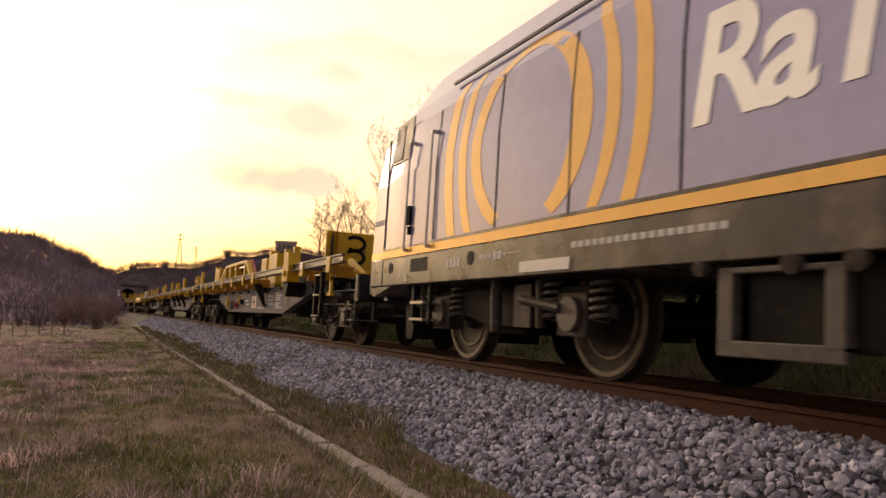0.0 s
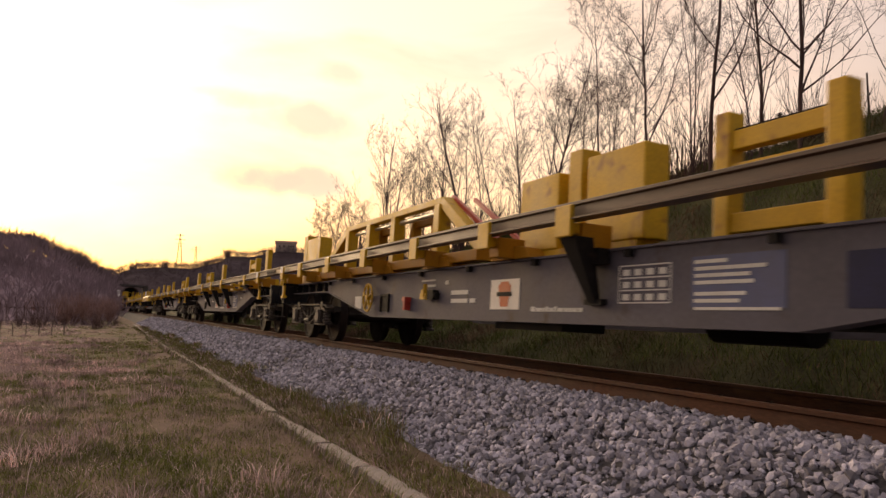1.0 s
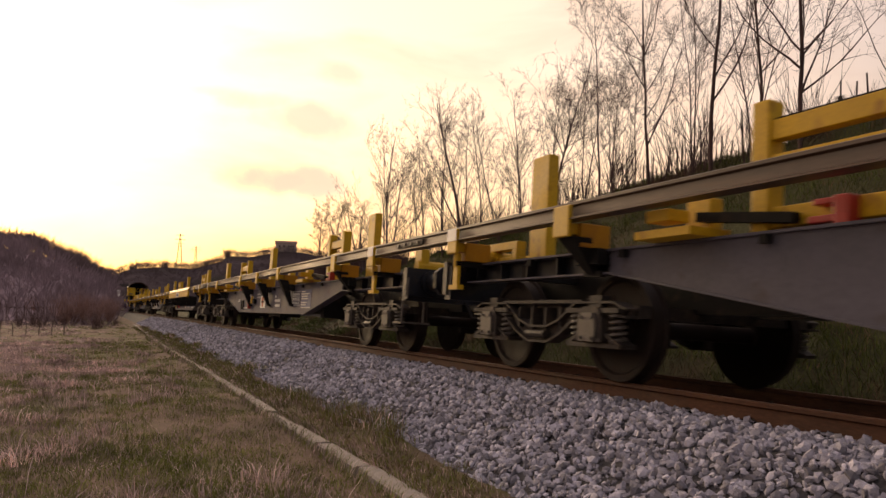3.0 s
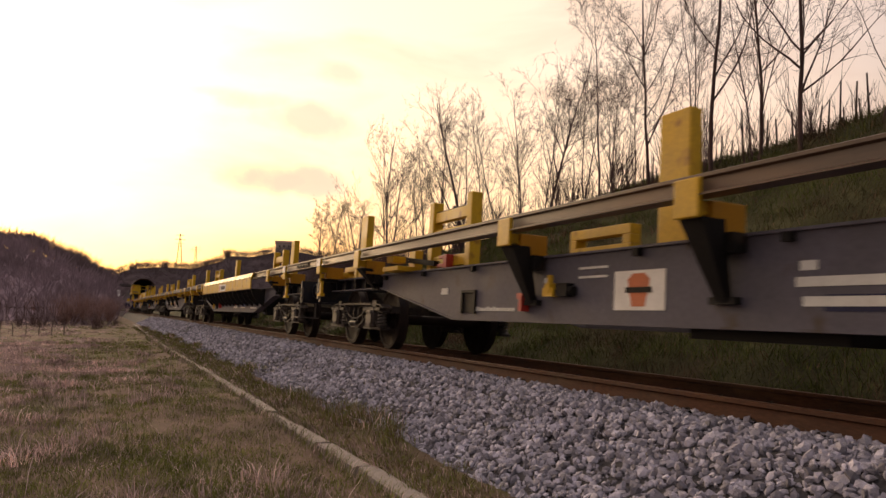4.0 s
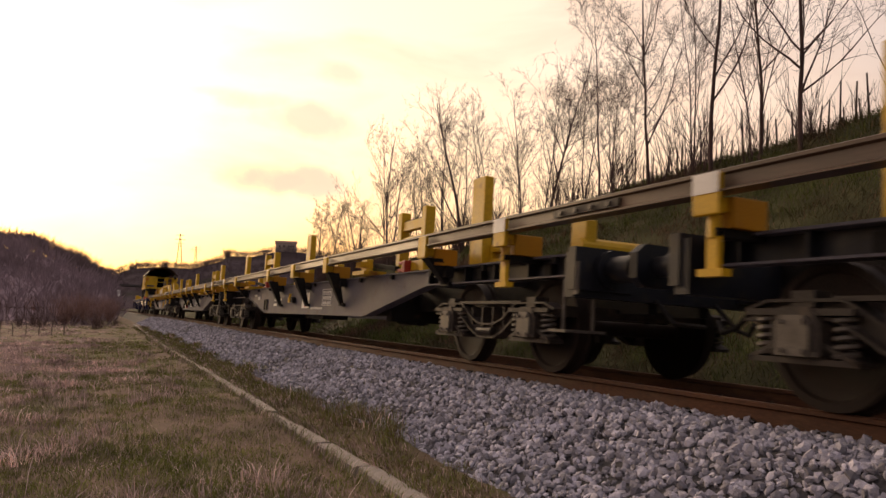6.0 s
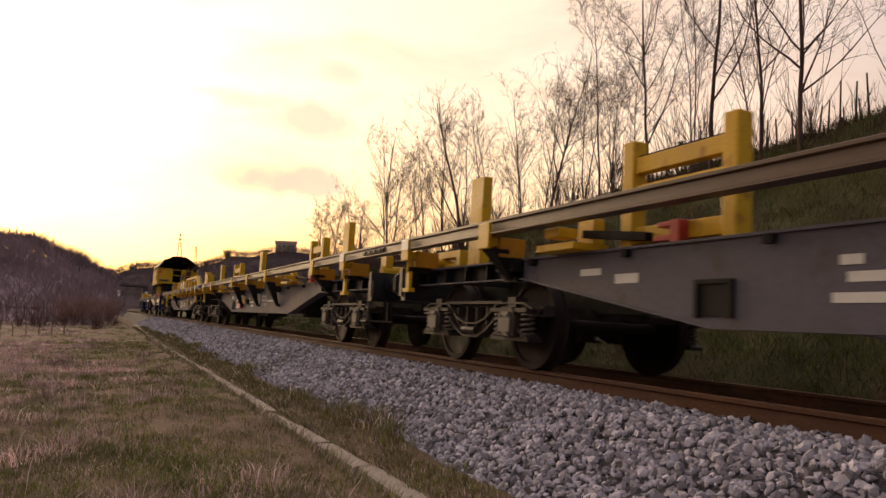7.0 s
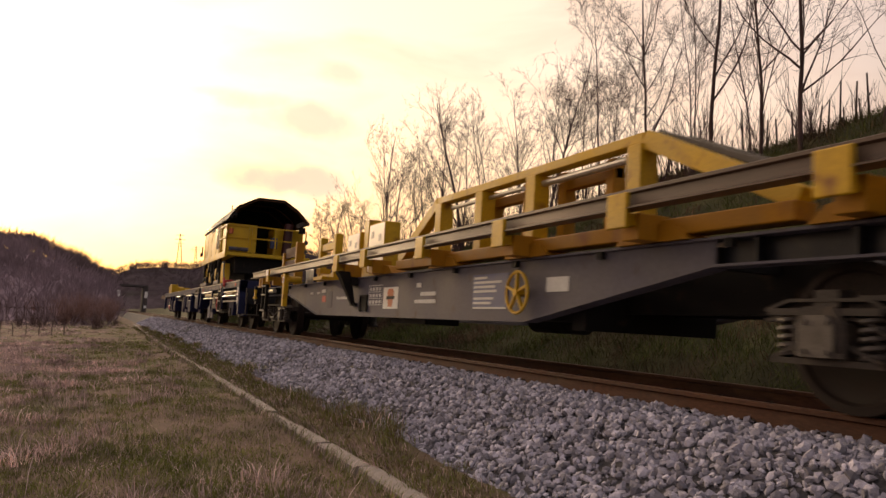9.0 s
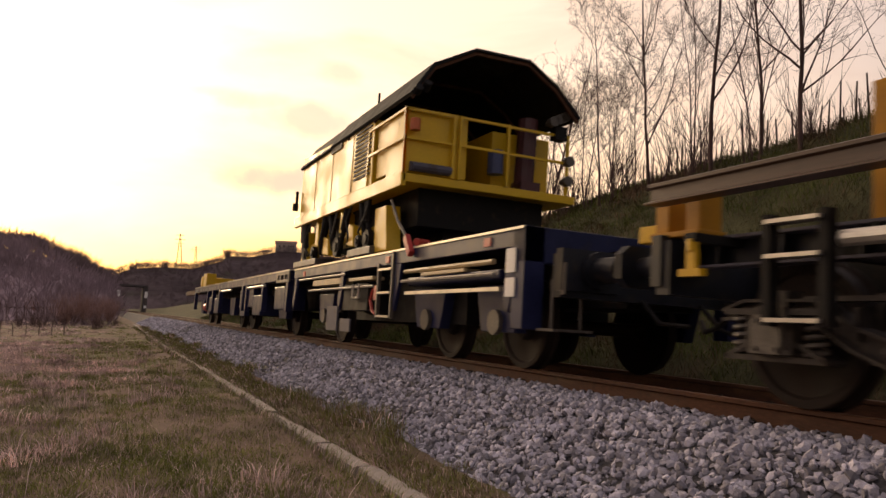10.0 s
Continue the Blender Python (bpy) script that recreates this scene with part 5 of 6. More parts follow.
def standard_gear(w, first=True):
    """Cradles and frames as on most of the wagons."""
    for y, kw in ((1.70, dict(white=True, strut=False, hook=True)), (3.65, {}), (8.0, {}), (10.45, {}), (12.95, {}), (17.57, {}), (LENGTH - 1.07, dict(white=True, strut=False, hook=True))):
        cradle(w, y, **kw)
    plate_post(w, 3.22, w=.40); plate_post(w, 11.2, w=.42); plate_post(w, 18.8, w=.40)
    for y in (1.12, 7.35, 9.0, 16.55):
        plate_post(w, y, w=0.30, top=1.43)
    stanchion_frame(w, 4.65, 5.86)
    stanchion_frame(w, 14.56, 16.0)
    low_frame(w, 11.75, 12.65)
    low_frame(w, 2.35, 3.0)
    low_frame(w, 19.3, 20.0)
    for y in (5.3, 15.2):
        c = part("red_clamp", Solid().box(-.95, -.80, y, y + .10, 1.115, 1.30).box(-.95, -.80, y + .10, y + .28, 1.14, 1.185).box(-.95, -.80, y + .10, y + .24, 1.25, 1.29), RED, w, "red rail clamp", bevel=0.008)
        part("clamp_arm", Solid().bar((-.9, y + .4, 1.2), (-.95, y + 1.2, 1.28), .08, .07), BLACKSTEEL, c)
        part("clamp_shoe", Solid().box(-1.22, -.85, y + 1.0, y + 1.6, 1.115, 1.18).box(-1.2, -1.0, y + 1.25, y + 1.5, 1.24, 1.33), YELLOW, c, bevel=0.006)
    part("end_roller", Solid().rod((-.95, .98, 1.18), (.95, .98, 1.18), .09, 12), YELLOW, w)
    part("end_roller", Solid().rod((-.95, LENGTH - .98, 1.18), (.95, LENGTH - .98, 1.18), .09, 12), YELLOW, w)


# ---- wagon 1: leading end with a numbered plate ----
def build_wagons():
    w = new_wagon(1, "grey rail wagon carrying yellow lifting gear and long rails")
    for y, kw in ((1.87, dict(strut=False, hook=True)), (3.75, dict(white=True, strut=False)), (8.92, {}), (10.38, dict(strut=False, foot=True)), (12.28, dict(strut=False, foot=True)), (14.27, dict(strut=False, foot=True)), (16.22, dict(strut=False, foot=True)), (18.2, dict(strut=False, foot=True)), (LENGTH - 1.07, dict(white=True, strut=False, hook=True))):
        cradle(w, y, **kw)
    truss(w, 12.35, 16.4, 11.2, 17.9)
    stanchion_frame(w, 6.5, 7.73)
    counterweight(w, 8.37, YELLOW, w=(0.85, 0.36, 0.93), top=2.02)
    counterweight(w, 18.52, YELLOW, w=(0.05, 0.42, 1.15), top=2.08)
    ladder(w, 2.75)
    plate = part("end_plate", Solid().along_y([(-1.10, 1.117), (1.10, 1.117), (1.10, 2.07), (-1.10, 2.07)], 3.10, 3.16), YELLOW, w, "large yellow plate across the wagon with a painted black numeral", bevel=0.01)
    n = Solid()
    for z in (1.60, 1.86):
        pts = [(-.53 + .19 * math.cos(radians(a)), 3.096, z + .13 * math.sin(radians(a))) for a in range(-130, 151, 15)]
        for a, c in zip(pts, pts[1:]):
            n.bar(a, c, 0.075, 0.010, (0, 1, 0))
    part("numeral", n, BLACKSTEEL, plate, "black painted numeral")
    for x0 in (-.98, -.90):
        part("plate_rib", Solid().box(x0 - .02, x0 + .02, 3.04, 3.10, 1.117, 2.05), ORANGE, plate)
    for x0 in (-.85, .85):
        part("plate_stay", Solid().bar((x0, 3.14, 1.85), (x0, 4.1, 1.14), .08, .08), YELLOW, plate, bevel=0.006)
        part("front_stay", Solid().bar((x0, 1.5, 1.16), (x0, 2.3, 1.46), .10, .10), YELLOW, plate, bevel=0.006)
    for x0 in (-1.02, 1.04):
        part("plate_hose", Solid().tube([(x0, 3.02, 1.15), (x0, 3.0, 1.9), (x0 + .02, 3.04, 2.0), (x0 + .05, 3.06, 1.15)], .018, 6), RUBBER, plate)
    claw = Solid().along_x([(4.8, 1.12), (5.3, 1.12), (5.25, 1.40), (5.08, 1.72), (4.82, 1.74), (4.72, 1.45)], RX - .12, RX + .14).rod((RX - .16, 5.0, 1.3), (-HALF, 5.0, 1.3), .07, 10)
    c = part("rail_claw", claw, YELLOW, w, "yellow hinged rail claw", bevel=0.01)
    part("claw_foot", Solid().along_x([(4.8, 1.12), (5.3, 1.12), (5.25, .92), (4.98, .82)], RX - .08, -HALF), BLACKSTEEL, c)
    marks(w, 10.26, 6.75, 8.02, 9.15, 12.6, 13.25, (6.2, .35, .62, .95), [(11.45, .80, .45, .05), (11.45, .70, .45, .05), (12.0, .93, .1, .05), (11.25, .70, .15, .05), (5.9, .95, .3, .10), (12.4, .97, .45, .02), (12.4, .90, .3, .03), (15.35, .70, .34, .2)])
    handwheel(w, 14.85)
    marks_box(w, 14.05)

    for k in (2, 3, 5, 6):
        w = new_wagon(k, "grey flat rail wagon with yellow cradles and guide frames")
        standard_gear(w)
        if k == 6:
            marks(w, 13.46, None, 9.5, 8.55, 12.31, 12.99, None, [(11.3, .76, .6, .05), (11.3, .66, .4, .06), (14.8, .93, .25, .08), (11.85, .86, .1, .06)], zwords=.78)
            marks_box(w, 14.43)
        elif k == 2:
            marks(w, 11.0, 6.6, 9.1, 9.5, 8.81, 8.27, (12.0, .5, .66, .74), [(12.05, .83, .6, .04), (12.6, .9, .1, .06), (8.35, .97, .62, .02), (8.35, .87, .62, .02), (8.45, .92, .4, .04), (14.6, .93, .25, .1), (6.1, .9, .2, .06)])
            marks_box(w, 14.25)
        elif k == 3:
            marks(w, 11.08, 6.2, 7.4, 13.35, 12.6, 13.1, (9.2, .5, .60, .70), [(9.3, .78, .6, .06), (9.3, .66, .55, .06), (9.75, .88, .12, .06), (11.8, .97, .42, .02), (11.8, .89, .42, .02), (12.7, .88, .1, .05), (15.0, .82, .2, .08)])
            marks_box(w, 14.22)
        else:
            marks(w, 10.4, None, 8.8, 9.4, 11.9, None, (13.0, .5, .62, .72), [(13.0, .80, .75, .06), (13.0, .68, .3, .06), (13.5, .68, .35, .06), (13.65, .9, .15, .06), (16.1, .93, .3, .06), (15.6, .86, .3, .08)])
            marks_box(w, 14.6)
    # ---- wagon 4: long yellow side board ----
    w = new_wagon(4, "grey rail wagon with a long yellow side board")
    for y, kw in ((1.70, dict(white=True, strut=False, hook=True)), (3.48, {}), (15.95, dict(strut=False)), (17.57, {}), (LENGTH - 1.07, dict(white=True, strut=False, hook=True))):
        cradle(w, y, **kw)
    plate_post(w, 3.22, w=.4); plate_post(w, 11.2, w=.42); plate_post(w, 18.8, w=.4)
    stanchion_frame(w, 4.09, 5.41); stanchion_frame(w, 14.9, 16.3)
    part("red_clamp", Solid().box(-.95, -.75, 4.30, 4.42, 1.115, 1.34).box(-.95, -.75, 4.42, 4.62, 1.13, 1.19).box(-.95, -.75, 4.42, 4.62, 1.27, 1.32), RED, w, "red rail clamp", bevel=0.01)
    bx = RX - 0.12          # outer skin of the board
    b = part("side_board", Solid().along_y([(bx, 1.08), (bx + .03, 1.08), (bx + .03, 1.345), (bx + .09, 1.47), (bx + .09, 1.485), (bx + .055, 1.485), (bx, 1.362)], 5.38, 15.12), YELLOW, w, "long yellow sheet-steel side board", bevel=0.004)
    part("board_lip", Solid().box(bx - .012, bx + .02, 5.38, 15.12, 1.062, 1.082), ORANGE, b)
    for i in range(8):
        y = 6.5 + i * 1.22
        part("sheet_joint", Solid().box(bx - .002, bx + .001, y - .006, y + .006, 1.085, 1.355), ORANGE, b)
    for i in range(13):
        y = 5.5 + i * .765
        part("board_bracket", Solid().along_y([(bx + .05, 1.078), (bx + .07, 1.00), (bx + .12, .88), (bx + .20, .78), (bx + .30, .70), (-HALF - .004, .64), (-HALF - .004, 1.078)], y - .03, y + .03), BLACKSTEEL, b, "curved black bracket")
        part("hinge", Solid().box(bx - .012, bx + .004, y - .05, y + .05, 1.345, 1.375), BLACKSTEEL, b)
    wp = part("name_plate", Solid().box(bx - .010, bx - .001, 9.5, 10.95, 1.09, 1.30), WHITEPLATE, b, "white name board with unreadable grey letters")
    s = Solid()
    for i in range(9):
        s.box(bx - .014, bx - .010, 9.6 + i * .1, 9.67 + i * .1, 1.14, 1.25)
    part("letters", s, GREY, wp, "unreadable grey letters")
    part("emblem", Solid().box(bx - .014, bx - .010, 10.68, 10.86, 1.12, 1.275), REDORANGE, wp)
    marks(w, 9.78, 8.05, 5.9, 6.6, 12.49, 13.14, None, [(7.6, .85, .35, .05), (7.6, .74, .3, .05), (12.2, .86, .2, .06), (13.3, .90, .35, .03), (13.3, .84, .35, .03), (13.55, .75, .3, .04)])
    handwheel(w, 14.55)
    marks_box(w, 13.95)
    # ---- wagon 7: trailing end with lifting gear ----
    w = new_wagon(7, "grey rail wagon carrying a yellow truss and control boxes")
    for y, kw in ((1.70, dict(white=True, strut=False, hook=True)), (3.07, dict(strut=False, foot=True)), (4.92, dict(strut=False, foot=True)), (6.8, dict(strut=False, foot=True)), (8.81, dict(strut=False, foot=True)), (11.0, dict(strut=False, foot=True)), (12.42, {}), (18.0, dict(white=True, strut=False))):
        cradle(w, y, **kw)
    truss(w, 5.1, 9.2, 3.6, 10.5, boom=SPRING)
    counterweight(w, 1.8, YELLOW, w=(0.05, 0.5, 0.8), top=2.0)
    counterweight(w, 11.35, WHITEPLATE, w=(0.80, 0.38, 0.88), top=2.0)
    stanchion_frame(w, 14.1, 15.45)
    part("clamp_shoe", Solid().box(-1.22, -.85, 13.8, 14.4, 1.115, 1.18).box(-1.2, -1.0, 14.0, 14.3, 1.24, 1.33), YELLOW, w, bevel=0.006)
    rubber_box(w, 15.6, 16.3, -.7, 1.12, 1.42, NAVY, "dark blue tool box")
    g = part("grille_panel", Solid().box(-.9, -.72, 17.3, 17.42, 1.12, 2.12), ORANGE, w, "rusty yellow slatted panel", bevel=0.01)
    part("post", Solid().box(-.9, -.72, 18.6, 18.75, 1.12, 1.95), ORANGE, g, bevel=0.01)
    for z in (1.2, 1.5, 1.8):
        part("slat", Solid().box(-.86, -.80, 17.42, 18.6, z, z + .24), RUST, g, bevel=0.005)
    claw = Solid().along_x([(16.28, 1.30), (16.48, 1.36), (16.46, .95), (16.44, .62), (16.32, .62)], RX - .05, RX + .05).rod((RX, 16.3, 1.2), (-HALF, 16.3, 1.2), .07, 10)
    c = part("rail_claw", claw, YELLOW, w, "yellow rail claw with a red and white disc", bevel=0.01)
    part("claw_disc", Solid().rod((RX - .05, 16.38, 1.18), (RX - .062, 16.38, 1.18), .07, 16), WHITEPLATE, c)
    part("claw_ring", Solid().rod((RX - .062, 16.38, 1.18), (RX - .066, 16.38, 1.18), .04, 16), RED, c)
    marks(w, 10.43, 7.0, 11.12, 12.65, None, None, (13.82, .3, .6, .92), [(9.1, .80, .5, .05), (9.1, .70, .7, .05), (9.6, .92, .15, .06), (6.1, .84, .38, .14), (14.3, .93, .25, .06), (15.2, .9, .2, .04), (14.7, .9, .2, .04)], zwords=.78)
    part("red_label", patch(Solid(), 14.25, 14.5, .72, .84), RED, w)
    handwheel(w, 6.92)
    marks_box(w, 11.77)
    ladder(w, 18.77, z0=.50, z1=1.17)
    seat = part("tail_seat", Solid().box(-1.12, -.92, 19.88, 20.02, 1.117, 1.46).box(-1.12, -.92, 20.20, 20.34, 1.117, 1.40).box(-1.16, -.90, 19.86, 20.36, 1.117, 1.16), ORANGE, w, "worn yellow seat for the rail's tail", bevel=0.008)
    part("lashing_hook", Solid().box(RX - .02, RX + .02, 19.71, 19.79, .86, 1.0).box(RX - .03, RX + .03, 19.65, 19.85, .81, .86).rod((RX, 19.75, .98), (RX, 19.75, 1.06), .04, 8), YELLOW, seat, "yellow lashing hook")
    part("hook_arm", Solid().box(RX - .03, -HALF + .1, 19.70, 19.80, 1.04, 1.10), BLACKSTEEL, seat)
    part("end_clamp", Solid().box(-1.05, -.8, 20.42, 20.62, 1.117, 1.25), YELLOW, w, bevel=0.01)
    part("side_tube", Solid().rod((-HALF - .14, 18.2, 1.0), (-HALF - .14, 18.75, 1.0), .05, 10), STEEL, w)


def marks_box(w, y):
    """A small dark hatch frame on the side."""
    x = FACE
    s = Solid().box(x - .03, x, y, y + .04, .55, .82).box(x - .03, x, y + .32, y + .36, .55, .82).box(x - .03, x, y + .04, y + .32, .79, .82).box(x - .012, x, y + .04, y + .32, .56, .79)
    part("side_hatch", s, BLACKSTEEL, w, "small dark hatch")


build_wagons()


# ---- the stored rails: two long lengths over all seven wagons ----
def build_stored_rails():
    y0, y1 = 1.25, 7 * LENGTH - 0.64
    for x in (RX, -RX):
        r = part("stored_rail", Solid().along_y([(x + a, RZ + b * 0.9) for a, b in RAILSHAPE], y0, y1), LOADRAIL)
        tagged(r, "long brown steel rail carried across the wagons", "steel rail", group="stored rails")
        MOVERS.append((r, FRONT))
        side_ = -1 if x < 0 else 1
        for k in range(1, 7):
            y = k * LENGTH + 0.35
            f = part("fishplate", Solid().box(x + side_ * .012, x + side_ * .035, y - .45, y + .45, RZ - .11, RZ - .045), BOGIE, r, "dark bolted fishplate")
            for i in range(4):
                part("bolt", Solid().rod((x + side_ * .03, y - .33 + .22 * i, RZ - .08), (x + side_ * .055, y - .33 + .22 * i, RZ - .08), .022, 6), SPRING, f)


build_stored_rails()
# ---- the locomotive; y runs back to its rear coupling at LENGTH ----
def body_section(wide, top, bulge):
    """Outline (x, z) of the body shell, from the waist up and over."""
    return [(-wide, 1.25), (-wide, 2.35), (-wide + 0.04, 2.95), (-wide + 0.16, 3.22), (-wide + 0.50, 3.75), (-wide + 0.95, 3.95), (wide - 0.95, 3.95), (wide - 0.50, 3.75), (wide - 0.16, 3.22), (wide - 0.04, 2.95), (wide, 2.35), (wide, 1.25)]


LW = 1.42


def build_locomotive():
    lo = empty("locomotive", "grey-lilac diesel locomotive with amber rings and stripe", "locomotive")
    MOVERS.append((lo, FRONT - LENGTH + 0.22))
    # shell: side, sloped cab end
    secs = []
    for y, w, sc in ((1.0, LW, 1.0), (17.9, LW, 1.0), (19.05, LW - 0.002, 0.99), (19.72, LW - 0.012, 0.93)):
        secs.append([(x / LW * w, y, 1.25 + (z - 1.25) * sc) for x, z in body_section(LW, 0, 0)])
    # the end slopes back from the waist
    base = secs[-1]
    end = [(x * (0.9995 - 0.012 * max(0, z - 2.4)), 20.06 - 0.20 * max(0, z - 2.0), z) for x, y, z in base]
    secs.append(end)
    secs.append([(x * 0.95, y + 0.10, z) for x, y, z in end])
    n = len(secs[0])
    vs = [p for sct in secs for p in sct]
    fs = [(k * n + i, k * n + i + 1, (k + 1) * n + i + 1, (k + 1) * n + i) for k in range(len(secs) - 1) for i in range(n - 1)]
    fs += [tuple(range(n)), tuple((len(secs) - 1) * n + i for i in range(n - 1, -1, -1))]
    shell = part("body", Solid().add(vs, fs), LOCOBLUE, lo, "glossy grey-lilac body side mirroring the sky")
    part("dark_seam", Solid().box(-LW - .006, -LW + .03, 1.0, 19.6, 1.349, 1.378), LOCODARK, lo)
    part("roof_edge", Solid().bar((-LW + .12, 1.0, 3.24), (-LW + .12, 17.8, 3.24), .03, .03).bar((-LW + .14, 5, 3.30), (-LW + .14, 14, 3.30), .04, .06), LOCOROOF, shell)
    part("stripe", Solid().box(-LW - .008, -LW + .05, 1.0, 19.6, 1.245, 1.345).box(LW - .05, LW + .008, 1.0, 19.6, 1.245, 1.345), LOCOGOLD, lo, "amber stripe along the sill")
    part("end_stripe", Solid().add([(-LW - .004, 19.58, 1.25), (-LW + .008, 20.07, 1.25), (-LW + .008, 20.07, 1.34), (-LW - .004, 19.58, 1.34), (-LW + .03, 19.58, 1.25), (-LW + .09, 20.0, 1.25), (-LW + .09, 20.0, 1.34), (-LW + .03, 19.58, 1.34)], [(0, 1, 2, 3), (7, 6, 5, 4), (0, 4, 5, 1), (1, 5, 6, 2), (2, 6, 7, 3), (3, 7, 4, 0)]), LOCOGOLD, lo)
    nm = Solid()
    for i in range(5):
        y = 19.66 + i * .075
        nm.box(-LW + .004, -LW + .03, y, y + .052, 1.73, 1.80)
    tagged(part("lettering", nm, WHITE, lo, "unreadable white lettering"), kind="stuff")
    part("end_joint", Solid().box(-LW - .004, -LW + .02, 19.565, 19.58, .90, 2.9), BLACKSTEEL, shell)
    fr = Solid().box(-LW, LW, 1.0, 20.05, 0.88, 1.245)
    fr.along_x([(19.2, .88), (20.0, .88), (20.05, 1.24), (20.12, .95), (20.12, .78), (19.9, .74)], -LW + .02, LW - .02)
    f = part("frame", fr, LOCODARK, lo, "dusty dark frame with white lettering", bevel=0.01)
    x = -LW
    # amber rings and disc
    def skin(z):
        return x - 0.004 + (0.04 * max(0, z - 2.35) / 0.6 if z < 2.95 else 0.04 + 0.12 * (z - 2.95) / 0.27)
    def arc(way, ry, rz, w, cy=15.91, cz=2.22):
        """One bow of the emblem beside the disc; way is 1 towards the cab."""
        q = Solid()
        zs = [1.385 + (3.13 - 1.385) * i / 30 for i in range(31)]
        edge = lambda z, r: cy + way * r * math.sqrt(max(0.0, 1 - ((z - cz) / rz) ** 2))
        for z0, z1 in zip(zs, zs[1:]):
            q.add([(skin(z0), edge(z0, ry), z0), (skin(z1), edge(z1, ry), z1), (skin(z1), edge(z1, ry - w), z1), (skin(z0), edge(z0, ry - w), z0)], [(0, 1, 2, 3)])
        part("amber_bow", q, LOCOGOLD, shell)
    def hoop(cy=15.91, cz=2.22):
        q = Solid()
        m = 72
        def spot(i, inner):
            a = 2 * math.pi * i / m
            w = (0.22 + 0.08 * (0.5 - 0.5 * math.cos(a))) * inner
            return cy + (1.09 - w) * math.cos(a), cz + (0.95 - 0.11 * inner) * math.sin(a)
        for i in range(m):
            pts = [spot(i, 0), spot(i + 1, 0), spot(i + 1, 1), spot(i, 1)]
            if min(z for _, z in pts) < 1.385:
                continue
            q.add([(skin(z), y, z) for y, z in pts], [(0, 1, 2, 3)])
        part("amber_hoop", q, LOCOGOLD, shell)
    hoop()
    for way, ry, rz, w in ((1, 1.40, 1.53, .19), (1, 1.76, 2.04, .22), (-1, 1.45, 1.45, .18), (-1, 1.82, 1.95, .19)):
        arc(way, ry, rz, w)
    # panel joints
    for y in (17.92, 16.4, 15.12, 13.79, 12.2, 10.5, 8.8, 7.0, 5.2):
        s = Solid().box(x - .006, x + .002, y - .012, y + .012, 1.36, 2.35)
        s.add([(x - .006, y - .012, 2.35), (x - .006, y + .012, 2.35), (x + .034, y + .012, 2.95), (x + .034, y - .012, 2.95)], [(0, 1, 2, 3)])
        part("panel_joint", s, BLACKSTEEL, shell)
    # the word on the side: the part that can be read
    for ch, y, w in (("R", 13.74, 0), ("a", 13.18, 0), ("i", 12.62, 0), ("l", 12.36, 0)):
        cu = bpy.data.curves.new("letter", 'FONT')
        cu.body, cu.size, cu.extrude, cu.shear, cu.offset = ch, 1.02, 0.003, 0.18, 0.022
        tmp = new("letter", cu)
        me = bpy.data.meshes.new_from_object(tmp.evaluated_get(bpy.context.evaluated_depsgraph_get()))
        bpy.data.objects.remove(tmp)
        me.materials.clear(); me.materials.append(LOCOWHITE)
        o = part("letter", me, LOCOWHITE, shell, "white slanting letter")
        o.matrix_basis = Matrix.Translation((x - 0.006, y, 1.80)) @ pose(0, 0, 0, 90, 0, -90)
    # cab door, rails, window
    d = part("cab_door", Solid().box(x - .010, x - .002, 18.10, 18.62, 1.36, 2.34), LOCOBLUE, lo, "cab door in the body colour", bevel=0.004)
    for y in (17.98, 18.68):
        part("handrail", Solid().rod((x - .06, y, 1.30), (x - .05, y, 2.68), .015, 8).box(x - .06, x, y - .02, y + .02, 1.29, 1.33).box(x - .06, x + .03, y - .02, y + .02, 2.66, 2.70), STEEL, lo, "bright vertical handrail")
    part("door_handle", Solid().box(x - .05, x - .01, 18.58, 18.66, 1.62, 1.86).rod((x - .03, 18.60, 1.5), (x - .03, 18.60, 1.6), .03, 8), BLACKSTEEL, d)
    w = part("side_window", Solid().add([(x + .002, 18.80, 2.52), (x - .0, 19.42, 2.52), (x + .03, 19.38, 3.05), (x + .035, 18.80, 3.08), (x + .02, 18.80, 2.52), (x + .02, 19.42, 2.52), (x + .05, 19.38, 3.05), (x + .05, 18.80, 3.08)], [(0, 1, 2, 3), (7, 6, 5, 4), (0, 4, 5, 1), (1, 5, 6, 2), (2, 6, 7, 3), (3, 7, 4, 0)]), GLASS, lo, "dark cab side window")
    part("window_pane", Solid().add([(x - .008, 19.08, 2.55), (x - .006, 19.40, 2.55), (x + .022, 19.36, 3.0), (x + .024, 19.08, 3.02)], [(0, 1, 2, 3)]), LOCOROOF, w)
    part("end_window", Solid().add([(-1.05, 19.90, 2.55), (1.05, 19.90, 2.55), (.95, 19.75, 3.2), (-.95, 19.75, 3.2)], [(0, 1, 2, 3)]), GLASS, lo)
    # lettering and recesses on the frame
    t = Solid()
    for a, b, z0, z1 in ((15.05, 13.4, 1.08, 1.13), (17.5, 17.15, 1.03, 1.13), (16.7, 16.5, 1.08, 1.12), (16.4, 16.3, 1.06, 1.14), (16.2, 15.9, 1.10, 1.115)):
        y = a
        while y > b:
            t.box(x - .004, x + .001, y, y - .07, z0, z1); y -= .095
    t.box(x - .004, x + .001, 18.92, 18.85, .98, 1.08).box(x - .004, x + .001, 18.72, 18.66, .92, 1.0)
    tagged(part("lettering", t, WHITE, f, "unreadable white lettering"), kind="stuff")
